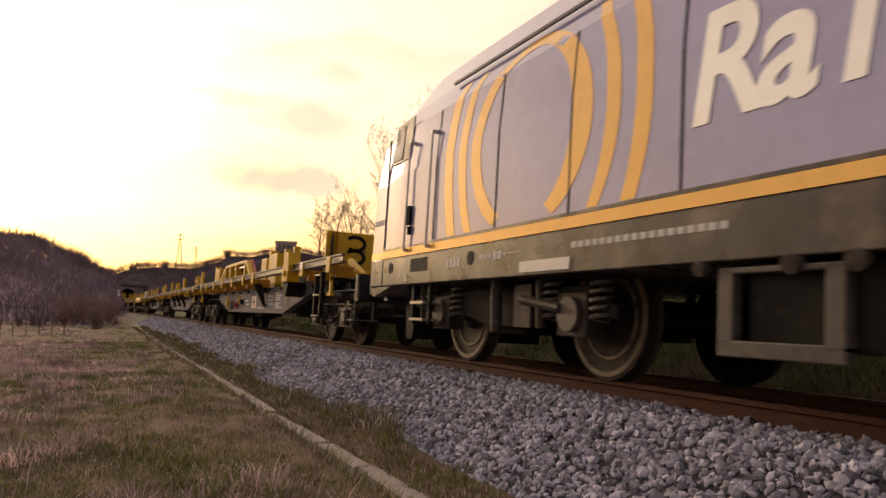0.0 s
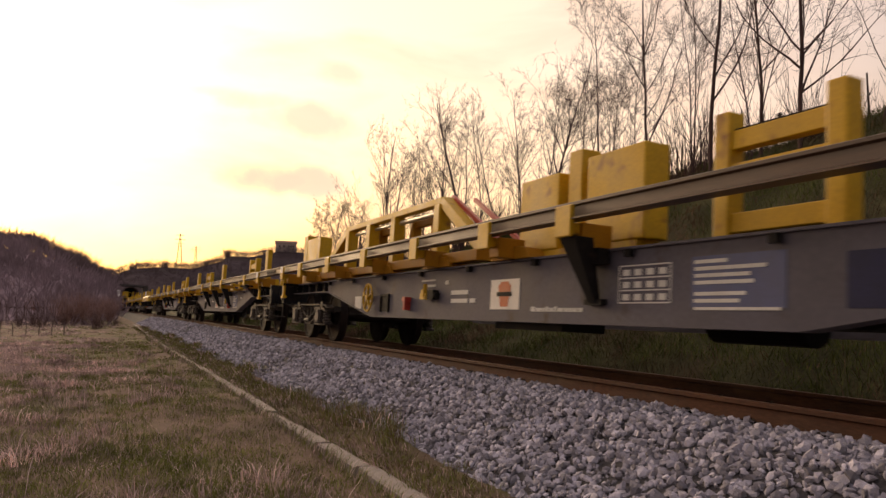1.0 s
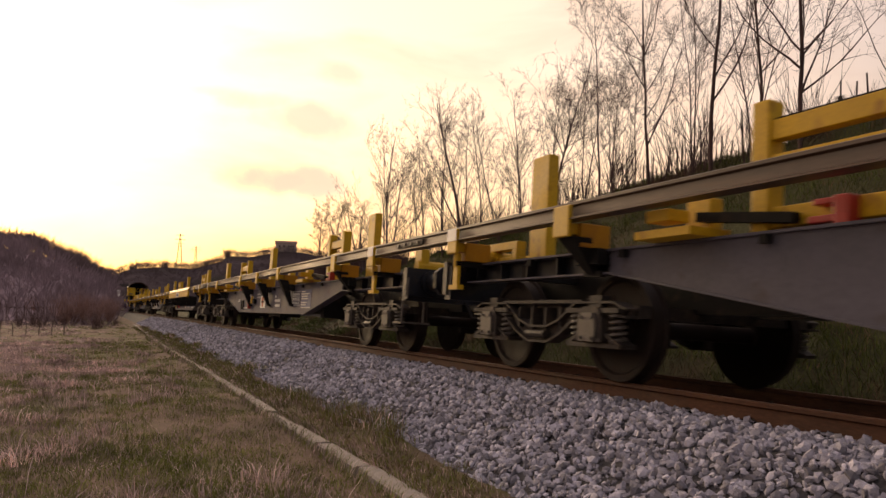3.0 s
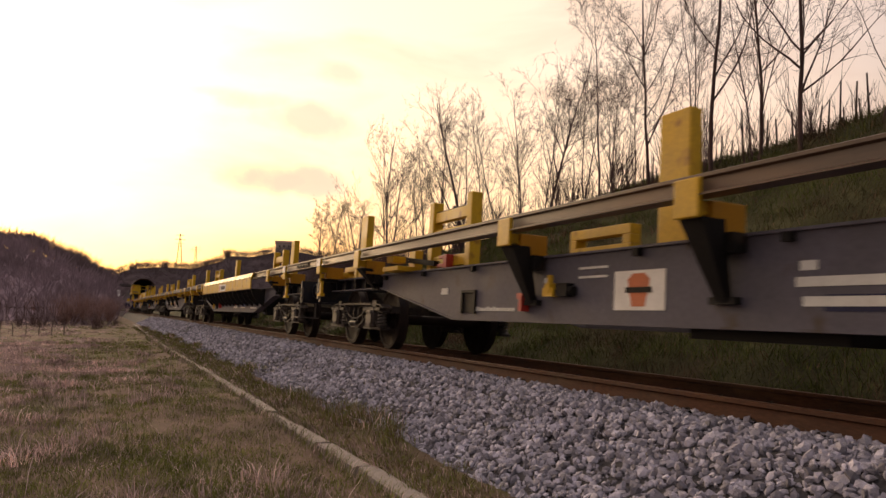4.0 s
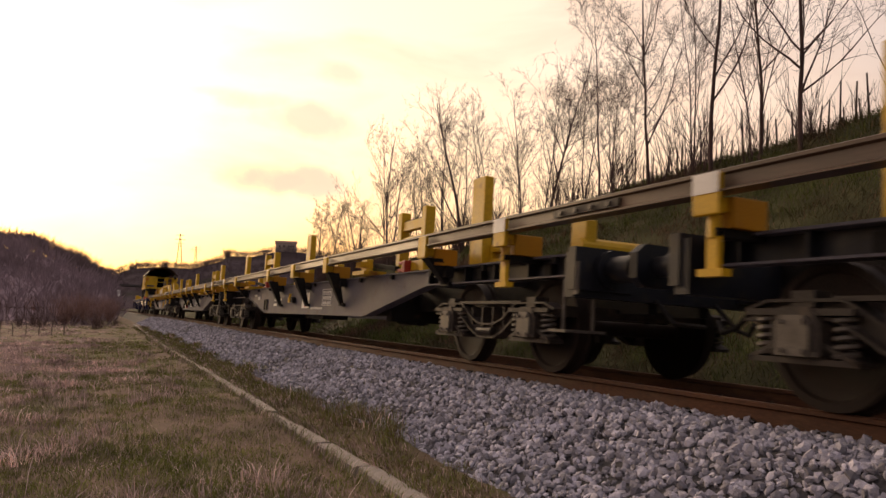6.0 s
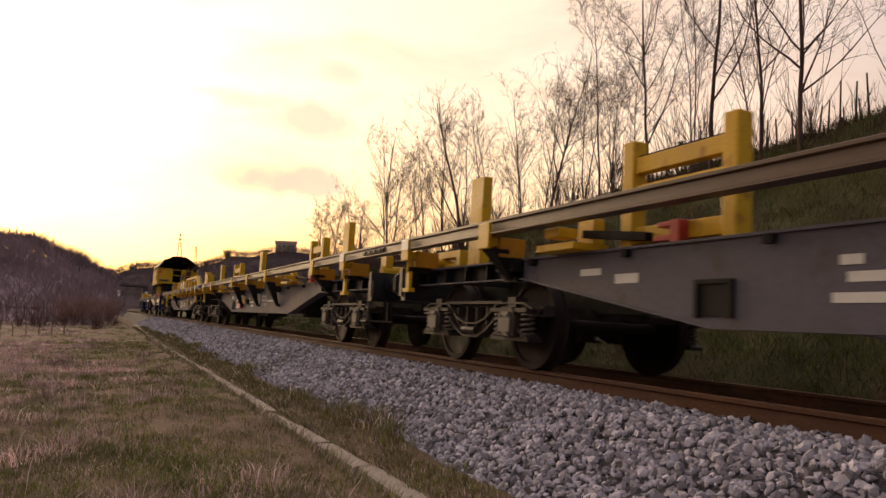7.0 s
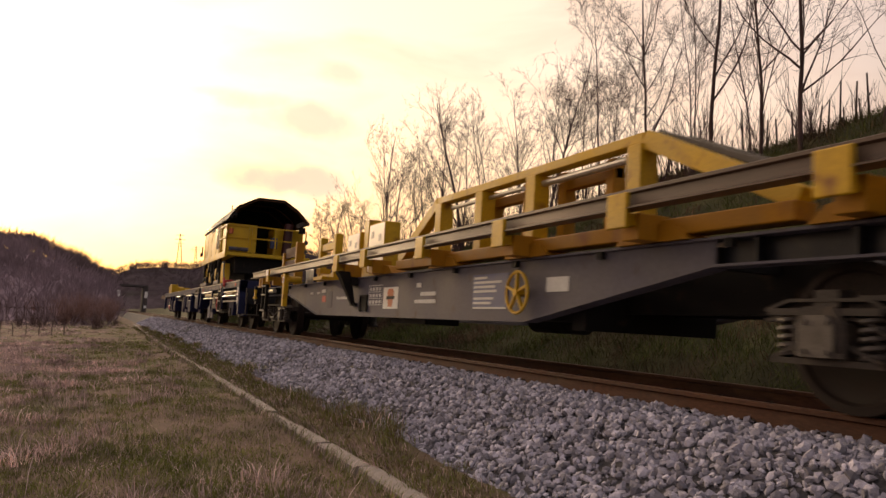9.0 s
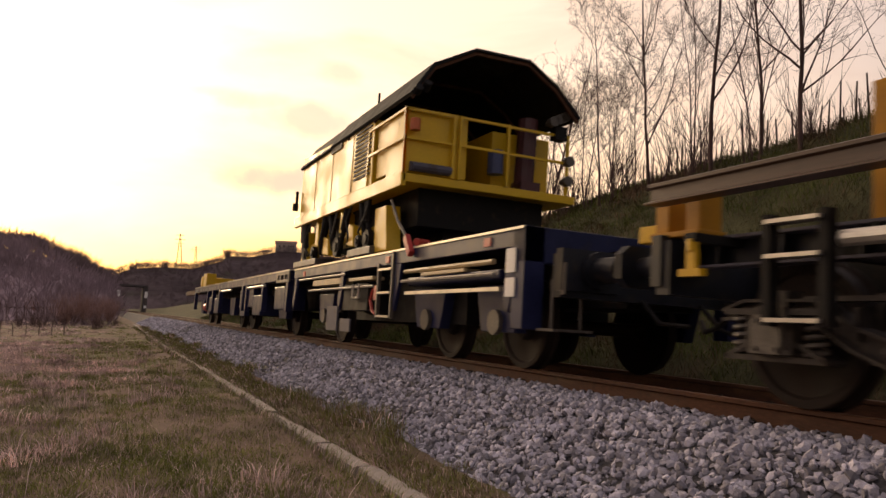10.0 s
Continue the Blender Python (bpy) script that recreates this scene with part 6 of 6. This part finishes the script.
    part("white_sign", Solid().box(x - .012, x - .001, 15.06, 15.86, .91, 1.01), WHITEPLATE, f, "plain white sign plate")
    part("step_recess", Solid().box(x - .004, x + .001, 18.05, 18.55, 1.03, 1.19), RUBBER, f).location.x = -.002
    for y in (19.25, 16.9):
        part("port", Solid().rod((x - .006, y, 1.11), (x + .03, y, 1.11), .075, 16), RUBBER, f)
    # bogies
    for yc in (16.69, 5.6):
        s = Solid()
        for k in (-1, 1):
            s.along_x([(yc - 1.9, .62), (yc - 1.5, .80), (yc + 1.5, .80), (yc + 1.9, .62), (yc + 1.9, .52), (yc + .7, .50), (yc + .3, .42), (yc - .3, .42), (yc - .7, .50), (yc - 1.9, .52)], k * 1.00, k * 1.14)
        s.box(-1.0, 1.0, yc - .3, yc + .3, .35, .8)
        b = part("bogie", s, BLACKSTEEL, lo, "black locomotive bogie", bevel=0.01)
        dm = None
        for k in (-1, 1):
            for y in (yc - 1.35, yc + 1.35):
                part("axle_box", Solid().box(k * 1.0, k * 1.20, y - .22, y + .22, .36, .74), BOGIE, b, bevel=0.01)
                part("bearing_cover", Solid().rod((k * 1.2, y, .55), (k * 1.25, y, .55), .15, 16), SPRING, b)
                [part("coil_spring", spring(Solid(), k * 1.15, y + e, .50, .84, .085, 5, .02), SPRING, b) for e in (-.36, .36)]
                part("damper", Solid().rod((k * 1.22, y + .45, .42), (k * 1.24, y + .45, .86), .045, 10), BOGIE, b)
                part("damper", Solid().rod((k * 1.24, y + .1, .60), (k * 1.24, y + .75, .68), .05, 10), BOGIE, b)
            part("damper", Solid().rod((k * 1.24, yc - .1, .36), (k * 1.26, yc - .1, .88), .06, 10), BOGIE, b)
            part("sand_box", Solid().box(k * 1.15, k * 1.25, yc - .75, yc - .45, .42, .82), BOGIE, b)
        for y in (yc - 1.35, yc + 1.35):
            axle = wheelset(lo, LOCOWHEELSET, y, 0.55)
            part("tyre", RIM, TYRE, axle, "dusty cream wheel rim")
            part("brake_ring", DISC_RING, TYRE, axle)
    # boxes under the frame
    t = part("tank_frame", Solid().box(-LW + .02, -LW + .10, 13.34, 13.46, .36, .84).box(-LW + .02, -LW + .10, 12.58, 12.70, .36, .84).box(-LW + .02, -LW + .10, 12.58, 13.46, .30, .40).box(-LW + .02, -LW + .10, 12.58, 13.46, .80, .84), SPRING, lo, "pale grey box frame under the body", bevel=0.01)
    part("tank", Solid().box(-LW + .10, LW - .10, 8.2, 13.3, .36, .86), BLACKSTEEL, lo, bevel=0.03)
    for y, r in ((13.6, .05), (12.9, .06), (12.5, .06)):
        part("lamp_box", Solid().rod((-LW + .05, y, .86), (-LW - .02, y, .83), r, 10), SPRING, lo)
    for z in (.44, .64):
        part("cab_step", Solid().box(-LW + .0, -LW + .2, 18.1, 18.5, z, z + .03), STEEL, lo, "cab step under the door")
    for y in (18.02, 18.52):
        part("step_plate", Solid().box(-LW + .05, -LW + .09, y, y + .06, .40, .88), BLACKSTEEL, lo)
    add_end(lo, True, length=LENGTH - 0.22)
    part("plough", Solid().along_x([(19.4, .2), (19.6, .2), (19.7, .75), (19.3, .75)], -1.0, 1.0), BLACKSTEEL, lo)


build_locomotive()


# ---- the machine carrier: two dark blue units at the rear ----
UNIT = 7 * LENGTH + FRONT
DARKRED = material("dark_maroon_paint", (0.06, 0.014, 0.018), 0.5, var=0.2)
PALEGOLD = material("faded_cream_paint", (0.52, 0.40, 0.22), 0.5, var=0.15)


def build_carrier():
    u = empty("machine_wagon", "dark blue flat wagon carrying a yellow gantry machine", "rail wagon")
    MOVERS.append((u, UNIT))
    add_end(u)
    y0, y1 = 0.75, 10.1
    W = 1.36
    for k in (-1, 1):
        b = Solid().box(k * (W - .12), k * W, y0 + .3, y1, 1.17, 1.34)
        part("side_beam", b, NAVY, u, "dark blue side beam", bevel=0.01)
        part("beam_rail", Solid().box(k * (W - .10), k * (W + .015), y0 + .3, y1, 1.335, 1.36), STEEL, u)
    part("deck", Solid().box(-W + .12, W - .12, y0 + .3, y1, 1.20, 1.30), NAVY, u)
    part("end_wall", Solid().box(-W, W, y0 + .28, y0 + .42, 1.02, 1.36).box(-W, -W + .22, y0 + .28, y0 + .50, .40, 1.36).box(W - .22, W, y0 + .28, y0 + .50, .40, 1.36), NAVY, u, "dark blue end wall", bevel=0.01)
    part("warning_band", Solid().along_x([(y0 + .2, 1.0), (y0 + .26, 1.12), (y0 + .27, 1.12), (y0 + .21, 1.0)], -.95, .95), ORANGE, u)
    part("centre_sill", Solid().box(-.4, .4, y0, y1 - .2, .65, 1.2).box(-1.0, 1.0, 2.9, 7.0, .42, .95), BLACKSTEEL, u)
    for y in (1.9, 3.7, 8.4):
        wheelset(u, WHEELSET, y, 0.46)
    for y in (1.9, 3.7, 8.4):
        for q in (-1, 1):
            part("axle_guard", Solid().along_x([(y - .5, .85), (y + .5, .85), (y + .36, .36), (y - .36, .36)], q * 1.14, q * 1.0), NAVY, u, bevel=0.01)
        part("bearing_cover", Solid().rod((-1.14, y, .46), (-1.19, y, .46), .13, 14), SPRING, u)
    # boxes, pipes and steps along the side
    x = -W
    part("long_locker", Solid().box(x + .03, x + .4, 1.55, 4.0, .88, .98), NAVY, u, bevel=0.02)
    part("brake_pipe", Solid().rod((x + .04, 1.7, 1.06), (x + .04, 4.1, 1.06), .03, 8), PALEGOLD, u, "pale pipe")
    for a, e, z, zz in ((2.3, 3.5, .98, 1.02), (5.3, 6.4, 1.0, 1.05), (6.8, 8.6, .98, 1.08)):
        part("lid", Solid().box(x + .0, x + .2, a, e, z, zz), PALEGOLD, u, "pale locker lid", bevel=0.005)
    for a, e, z in ((1.6, 4.1, .93), (5.2, 8.8, .90), (6.6, 9.6, 1.12)):
        part("trim_rail", Solid().rod((x - .01, a, z), (x - .01, e, z), .018, 6), STEEL, u)
    part("lower_rail", Solid().bar((x + .02, 1.5, .78), (x + .02, 4.0, .78), .04, .04), STEEL, u)
    part("locker", Solid().box(x + .02, x + .35, 5.5, 6.7, .55, .95), BLACKSTEEL, u, bevel=0.01)
    part("grey_flap", Solid().box(x + .02, x + .05, 7.0, 7.6, .22, .62).box(x + .02, x + .05, 6.3, 6.8, .22, .42), GREY, u, "grey hanging splash flaps")
    for y in (1.2, 4.25, 6.75, 9.9):
        part("bracket", Solid().along_x([(y - .08, 1.17), (y + .12, 1.17), (y + .22, .7), (y + .12, .55), (y - .02, .9)], x, x + .05), NAVY, u, bevel=0.006)
    l = part("side_ladder", Solid().box(x - .03, x + .02, 4.4, 4.45, .45, 1.34), SPRING, u, "steel side ladder")
    part("stile", Solid().box(x - .03, x + .02, 4.95, 5.0, .45, 1.2), SPRING, l)
    for z in (.46, .78, 1.1):
        part("tread", Solid().box(x - .04, x + .02, 4.45, 4.95, z, z + .03), STEEL, l)
    part("red_handle", Solid().tube([(x - .02, 5.15, .85), (x - .02, 5.25, .70), (x - .02, 5.15, .55), (x - .02, 5.0, .5)], .022, 6).box(x - .03, x, 5.0, 5.1, .7, .9), RED, u, "red brake handle")
    part("loop_handle", Solid().tube([(x - .02, 6.1, .95), (x - .02, 6.1, .74), (x - .02, 5.8, .74), (x - .02, 5.8, .95)], .02, 6), STEEL, u)
    part("white_plate", Solid().box(x - .012, x - .002, 1.18, 1.36, .93, 1.16).box(x - .012, x - .002, 1.18, 1.36, .70, .88), WHITEPLATE, u, "white notice plates")
    for y, z in ((1.7, 1.21), (4.6, 1.20), (9.2, 1.19)):
        part("red_reflector", Solid().box(x - .012, x, y, y + .14, z, z + .09), RED, u)
    part("tie_hook", Solid().bar((x - .04, 3.75, 1.26), (x - .04, 3.95, 1.5), .10, .07, (1, 0, 0)).rod((x - .04, 3.6, 1.4), (x + .2, 3.8, 1.42), .05, 8), RED, u, "red tie-down turnbuckle", bevel=0.008)
    # ---- second unit ----
    v = empty("support_wagon", "dark blue machine wagon with lockers and a long boom", "rail wagon")
    MOVERS.append((v, UNIT))
    a, b = 10.45, 30.6
    for k in (-1, 1):
        part("side_beam", Solid().box(k * (W - .12), k * W, a, 27.5, 1.17, 1.36), NAVY, v, bevel=0.01)
        part("beam_rail", Solid().box(k * (W - .10), k * (W + .015), a, 27.5, 1.36, 1.38), STEEL, v)
    part("deck", Solid().box(-W + .12, W - .12, a, 27.5, 1.15, 1.30).box(-.45, .45, a - .3, 29.0, .6, 1.15), BLACKSTEEL, v)
    for y in (11.9, 17.2, 19.0, 24.6, 26.4):
        wheelset(v, WHEELSET, y, 0.46)
        part("axle_guard", Solid().along_x([(y - .5, .9), (y + .5, .9), (y + .36, .36), (y - .36, .36)], -1.14, -1.0), NAVY, v, bevel=0.01)
    for y in (10.6, 13.2, 15.4, 16.0, 20.4, 22.0, 23.3, 27.2):
        part("bracket", Solid().along_x([(y - .08, 1.17), (y + .14, 1.17), (y + .16, .5), (y - .02, .5)], x - .02, x + .10), NAVY, v, bevel=0.008)
    for y, z in ((11.0, .75), (13.6, .6), (20.8, .6), (22.4, .65), (14.6, .8)):
        part("locker", Solid().box(x + .03, x + .5, y, y + 1.0, z - .2, z + .3), NAVY, v, bevel=0.02)
    part("perforated_plate", Solid().box(x - .04, x - .01, 10.4, 11.6, 1.12, 1.18).box(x - .04, x - .01, 10.4, 11.6, 1.28, 1.34).box(x - .04, x - .01, 10.4, 10.5, 1.18, 1.28).box(x - .04, x - .01, 10.8, 10.9, 1.18, 1.28).box(x - .04, x - .01, 11.15, 11.25, 1.18, 1.28).box(x - .04, x - .01, 11.5, 11.6, 1.18, 1.28), SPRING, v, "pale plate with three holes")
    part("light_pipe", Solid().tube([(x, 13.0, 1.1), (x, 15.3, 1.1)], .03, 6).tube([(x, 16.2, 1.05), (x, 16.2, .6)], .03, 6).tube([(x, 18.0, 1.1), (x, 20.0, 1.1)], .03, 6), STEEL, v)
    part("winch", Solid().box(-1.0, -.2, 25.2, 27.3, 1.38, 1.75).box(-1.25, -.9, 25.0, 26.0, 1.38, 1.9).rod((-1.2, 27.0, 1.6), (-.4, 27.0, 1.6), .25, 14), YELLOW, v, "yellow winch housing", bevel=0.02)
    part("boom", Solid().box(-1.3, -1.1, 26.5, 31.5, 1.12, 1.30).box(.9, 1.1, 26.5, 31.5, 1.12, 1.30), RUST, v, "long brown boom reaching past the wagon")
    part("red_tank", Solid().rod((x + .15, 23.9, .6), (x + .15, 24.5, .6), .16, 12), RED, v)

    # ---- the gantry machine, riding on the deck ----
    g = empty("gantry_machine", "yellow gantry crane with an arched dark roof", "track machine")
    MOVERS.append((g, UNIT))
    f0, f1 = 4.30, 10.0
    HW = 1.37
    part("floor_frame", Solid().box(-HW, HW, f0, f1 + .3, 2.28, 2.40).box(-HW - .02, -HW + .05, f0, f1 + .35, 2.22, 2.42), GLOSSYELLOW, g, "yellow floor frame", bevel=0.01)
    part("under_frame", Solid().box(-1.0, 1.0, f0 + .3, f1 + .2, 1.75, 2.28), BLACKSTEEL, g)
    body = Solid().along_x([(5.6, 2.42), (f1, 2.42), (f1, 3.60), (5.6, 3.42)], -HW, -HW + .9).along_x([(5.6, 2.42), (f1, 2.42), (f1, 3.60), (5.6, 3.42)], HW - .9, HW)
    body.box(-.5, .5, 7.2, f1, 2.42, 3.5)
    hb = part("engine_house", body, GLOSSYELLOW, g, "yellow sheet-metal engine house", bevel=0.015)
    for i in range(12):
        z = 2.60 + i * .067
        part("louvre", Solid().box(-HW - .014, -HW + .0, 5.72, 6.48, z, z + .036), BLACKSTEEL, hb)
    for yy in (6.62, 7.8, 8.9):
        part("panel_joint", Solid().box(-HW - .006, -HW, yy - .01, yy + .01, 2.45, 3.42), ORANGE, hb)
    part("door_hatch", Solid().box(-HW - .02, -HW, 7.25, 7.9, 3.3, 3.46), BLACKSTEEL, hb)
    # cab at the front corner
    cab = part("cab_box", Solid().box(-HW + .02, -HW + .95, f0 + .05, f0 + .75, 2.42, 3.32), GLOSSYELLOW, g, "yellow cabinet at the corner", bevel=0.01)
    part("cab_door", Solid().box(-HW + .04, -HW + .06, f0 + .76, f0 + 1.22, 2.5, 3.32), GLOSSYELLOW, cab)
    part("blue_tarp", Solid().box(-HW + .10, -HW + .72, f0 - .02, f0 + .06, 2.44, 2.56).rod((-HW + .12, f0, 2.5), (-HW + .7, f0, 2.5), .06, 8), GREY, cab, "rolled grey-blue tarpaulin")
    part("beacon", Solid().rod((-HW + .12, f0 - .04, 2.98), (-HW + .12, f0 - .04, 3.14), .07, 10), REDORANGE, cab, "orange signal lamp")
    part("right_cabinet", Solid().box(.25, 1.25, f0 + .6, f0 + 1.5, 2.42, 3.35), GLOSSYELLOW, g, bevel=0.01)
    part("red_reel", Solid().rod((.62, f0 + .25, 2.5), (.66, f0 + .25, 3.5), .15, 12).box(.5, .82, f0 + .1, f0 + .4, 2.42, 2.55), DARKRED, g, "dark red hose column")
    part("blue_drum", Solid().rod((.22, f0 + .4, 2.65), (.22, f0 + .4, 3.0), .12, 12), BLUEPATCH, g)
    part("control_box", Solid().box(.95, 1.15, f0 - .06, f0 + .1, 3.2, 3.4), BLACKSTEEL, g)
    for a, z in ((1.1, 3.55), (1.2, 2.9), (1.18, 2.6), (.9, 3.45), (1.0, 3.5)):
        part("work_lamp", Solid().rod((a, f0, z), (a, f0 - .1, z), .075, 12).rod((a, f0, z), (a, f0 + .1, z), .04, 8), SPRING, g, "round work lamp")
    z0 = 2.40
    def rail_panel(p, q):
        o = part("guard_rail", Solid().bar((*p, 3.27), (*q, 3.27), .035, .035), GLOSSYELLOW, g, "yellow tube guard rail")
        part("knee_rail", Solid().bar((*p, 2.88), (*q, 2.88), .035, .035), GLOSSYELLOW, o)
        for c in (p, q):
            part("stanchion", Solid().bar((*c, z0), (*c, 3.29), .04, .04, (0, 1, 0)), GLOSSYELLOW, o)
    rail_panel((-HW, f0), (-HW, f0 + 1.5)); rail_panel((-HW, f0), (-.66, f0 - .02)); rail_panel((-.56, f0 - .02), (.19, f0 - .02)); rail_panel((.19, f0), (1.2, f0))
    # arched roof, open at the front
    arch = [(-1.42, 3.43), (-1.12, 3.88), (-.50, 4.21), (.36, 4.22), (.84, 3.93), (1.25, 3.52)]
    inn = [(x * .975, z - .035) for x, z in arch]
    part("roof", Solid().along_y(arch + inn[::-1], f0 - .25, 7.9).along_y([(a, z - .03) for a, z in arch] + [(a, z - .03) for a, z in inn[::-1]], 7.9, f1 + .05), BLACKSTEEL, g, "dark arched roof")
    for yy in (f0 - .2, 5.6, 6.9):
        part("roof_rib", Solid().tube([(p[0], yy, p[1] - .03) for p in inn], .03, 4), RUST, g)
    part("back_wall", Solid().along_y([(x * .96, z - .05) for x, z in arch] + [(1.2, 2.42), (-1.2, 2.42)], 7.05, 7.12), BLACKSTEEL, g)
    part("aerial", Solid().rod((-.9, 6.9, 3.95), (-.9, 6.9, 4.25), .02, 6), BLACKSTEEL, g)
    part("work_lamp", Solid().rod((-1.2, f0 - .2, 3.5), (-1.2, f0 - .3, 3.58), .06, 8), BLACKSTEEL, g)
    part("work_lamp", Solid().rod((-1.32, f0 - .2, 3.45), (-1.32, f0 - .3, 3.5), .06, 8), BLACKSTEEL, g)
    # running gear and legs on the deck
    for k in (-1, 1):
        for y0_, y1_ in ((4.95, 5.50), (9.3, 9.9)):
            part("leg", Solid().along_x([(y0_, 1.40), (y1_, 1.40), (y1_ + .04, 2.06), (y0_ + .12, 2.06)], k * 1.08, k * 1.3), GLOSSYELLOW, g, "yellow gantry leg", bevel=0.015)
        part("travel_beam", Solid().box(k * 1.0, k * 1.25, 5.4, 9.9, 1.66, 1.82), GLOSSYELLOW, g, bevel=0.015)
        for a, e in ((5.45, 6.55), (8.5, 10.2)):
            part("skid", Solid().box(k * 1.02, k * 1.38, a, e, 1.385, 1.50), SPRING, g, "scuffed grey skid plate", bevel=0.01)
        gear = random.Random(5)
        for y, r in ((5.75, .15), (6.2, .10), (7.35, .17), (8.9, .12), (9.5, .16)):
            part("roller", Solid().rod((k * 1.26, y, 1.62), (k * 1.35, y, 1.62), r, 14).rod((k * 1.35, y, 1.62), (k * 1.37, y, 1.62), r * .5, 10), BLACKSTEEL, g)
        for y, a_, e_ in ((5.6, .10, .3), (6.05, -.15, .1), (6.9, .3, .0), (7.7, -.2, .2), (8.25, .15, -.1), (9.15, .2, .4), (9.75, -.1, .1)):
            part("ram", Solid().rod((k * 1.31, y + a_, 1.56), (k * 1.30, y + e_, 2.2), .045, 8).rod((k * 1.31, y + a_ * .5 + e_ * .5, 1.88), (k * 1.30, y + e_, 2.24), .065, 8), SPRING if gear.random() < .35 else BLACKSTEEL, g)
        for y, w_, z0_, z1_ in ((6.6, .34, 1.55, 1.95), (7.15, .22, 1.80, 2.22), (8.05, .40, 1.50, 1.86), (8.7, .22, 1.7, 2.2), (9.45, .30, 1.52, 1.80)):
            part("hydraulic_block", Solid().along_x([(y - w_ / 2, z0_), (y + w_ / 2, z0_ + .05), (y + w_ * .4, z1_), (y - w_ * .35, z1_ - .06)], k * 1.12, k * 1.33), GLOSSYELLOW, g, bevel=0.02)
        for i in range(5):
            y = 5.7 + .85 * i
            part("hose", Solid().tube([(k * 1.34, y, 2.25), (k * 1.38, y + gear.uniform(-.1, .2), 2.0), (k * 1.37, y + gear.uniform(.0, .4), 1.75), (k * 1.30, y + gear.uniform(.1, .5), 1.6)], .018, 5), RUBBER, g)
    part("chain", Solid().tube([(-1.30, 4.85, 2.1), (-1.36, 4.4, 1.75), (-1.40, 3.95, 1.5)], .022, 5), SPRING, g, "grey lashing chain")
    part("crane_hook_gear", Solid().box(-.5, .5, 4.8, 5.6, 1.45, 1.95).rod((0, 5.0, 1.9), (0, 5.0, 2.3), .3, 14), BLACKSTEEL, g)
    part("mirror", Solid().rod((-HW - .05, 10.15, 2.6), (-HW - .05, 10.15, 2.95), .03, 6).box(-HW - .12, -HW - .02, 10.1, 10.2, 2.55, 2.7), BLACKSTEEL, g)


build_carrier()


# ======== what moves ========
def motions():
    """The train rolls past at about 14.5 metres a second, its wheels turning."""
    for thing, start in MOVERS:
        walk(thing, [(i * 0.5, TRACK @ Matrix.Translation((0, start - gone(i * 0.5), 0))) for i in range(21)])
    last = 10 * FPS
    for ob, y, r in WHEELS:
        walk(ob, [(i / FPS, Matrix.Translation((0, y, r)) @ Matrix.Rotation(-gone(i / FPS) / r % (2 * math.pi), 4, 'X')) for i in range(last + 1)])


motions()
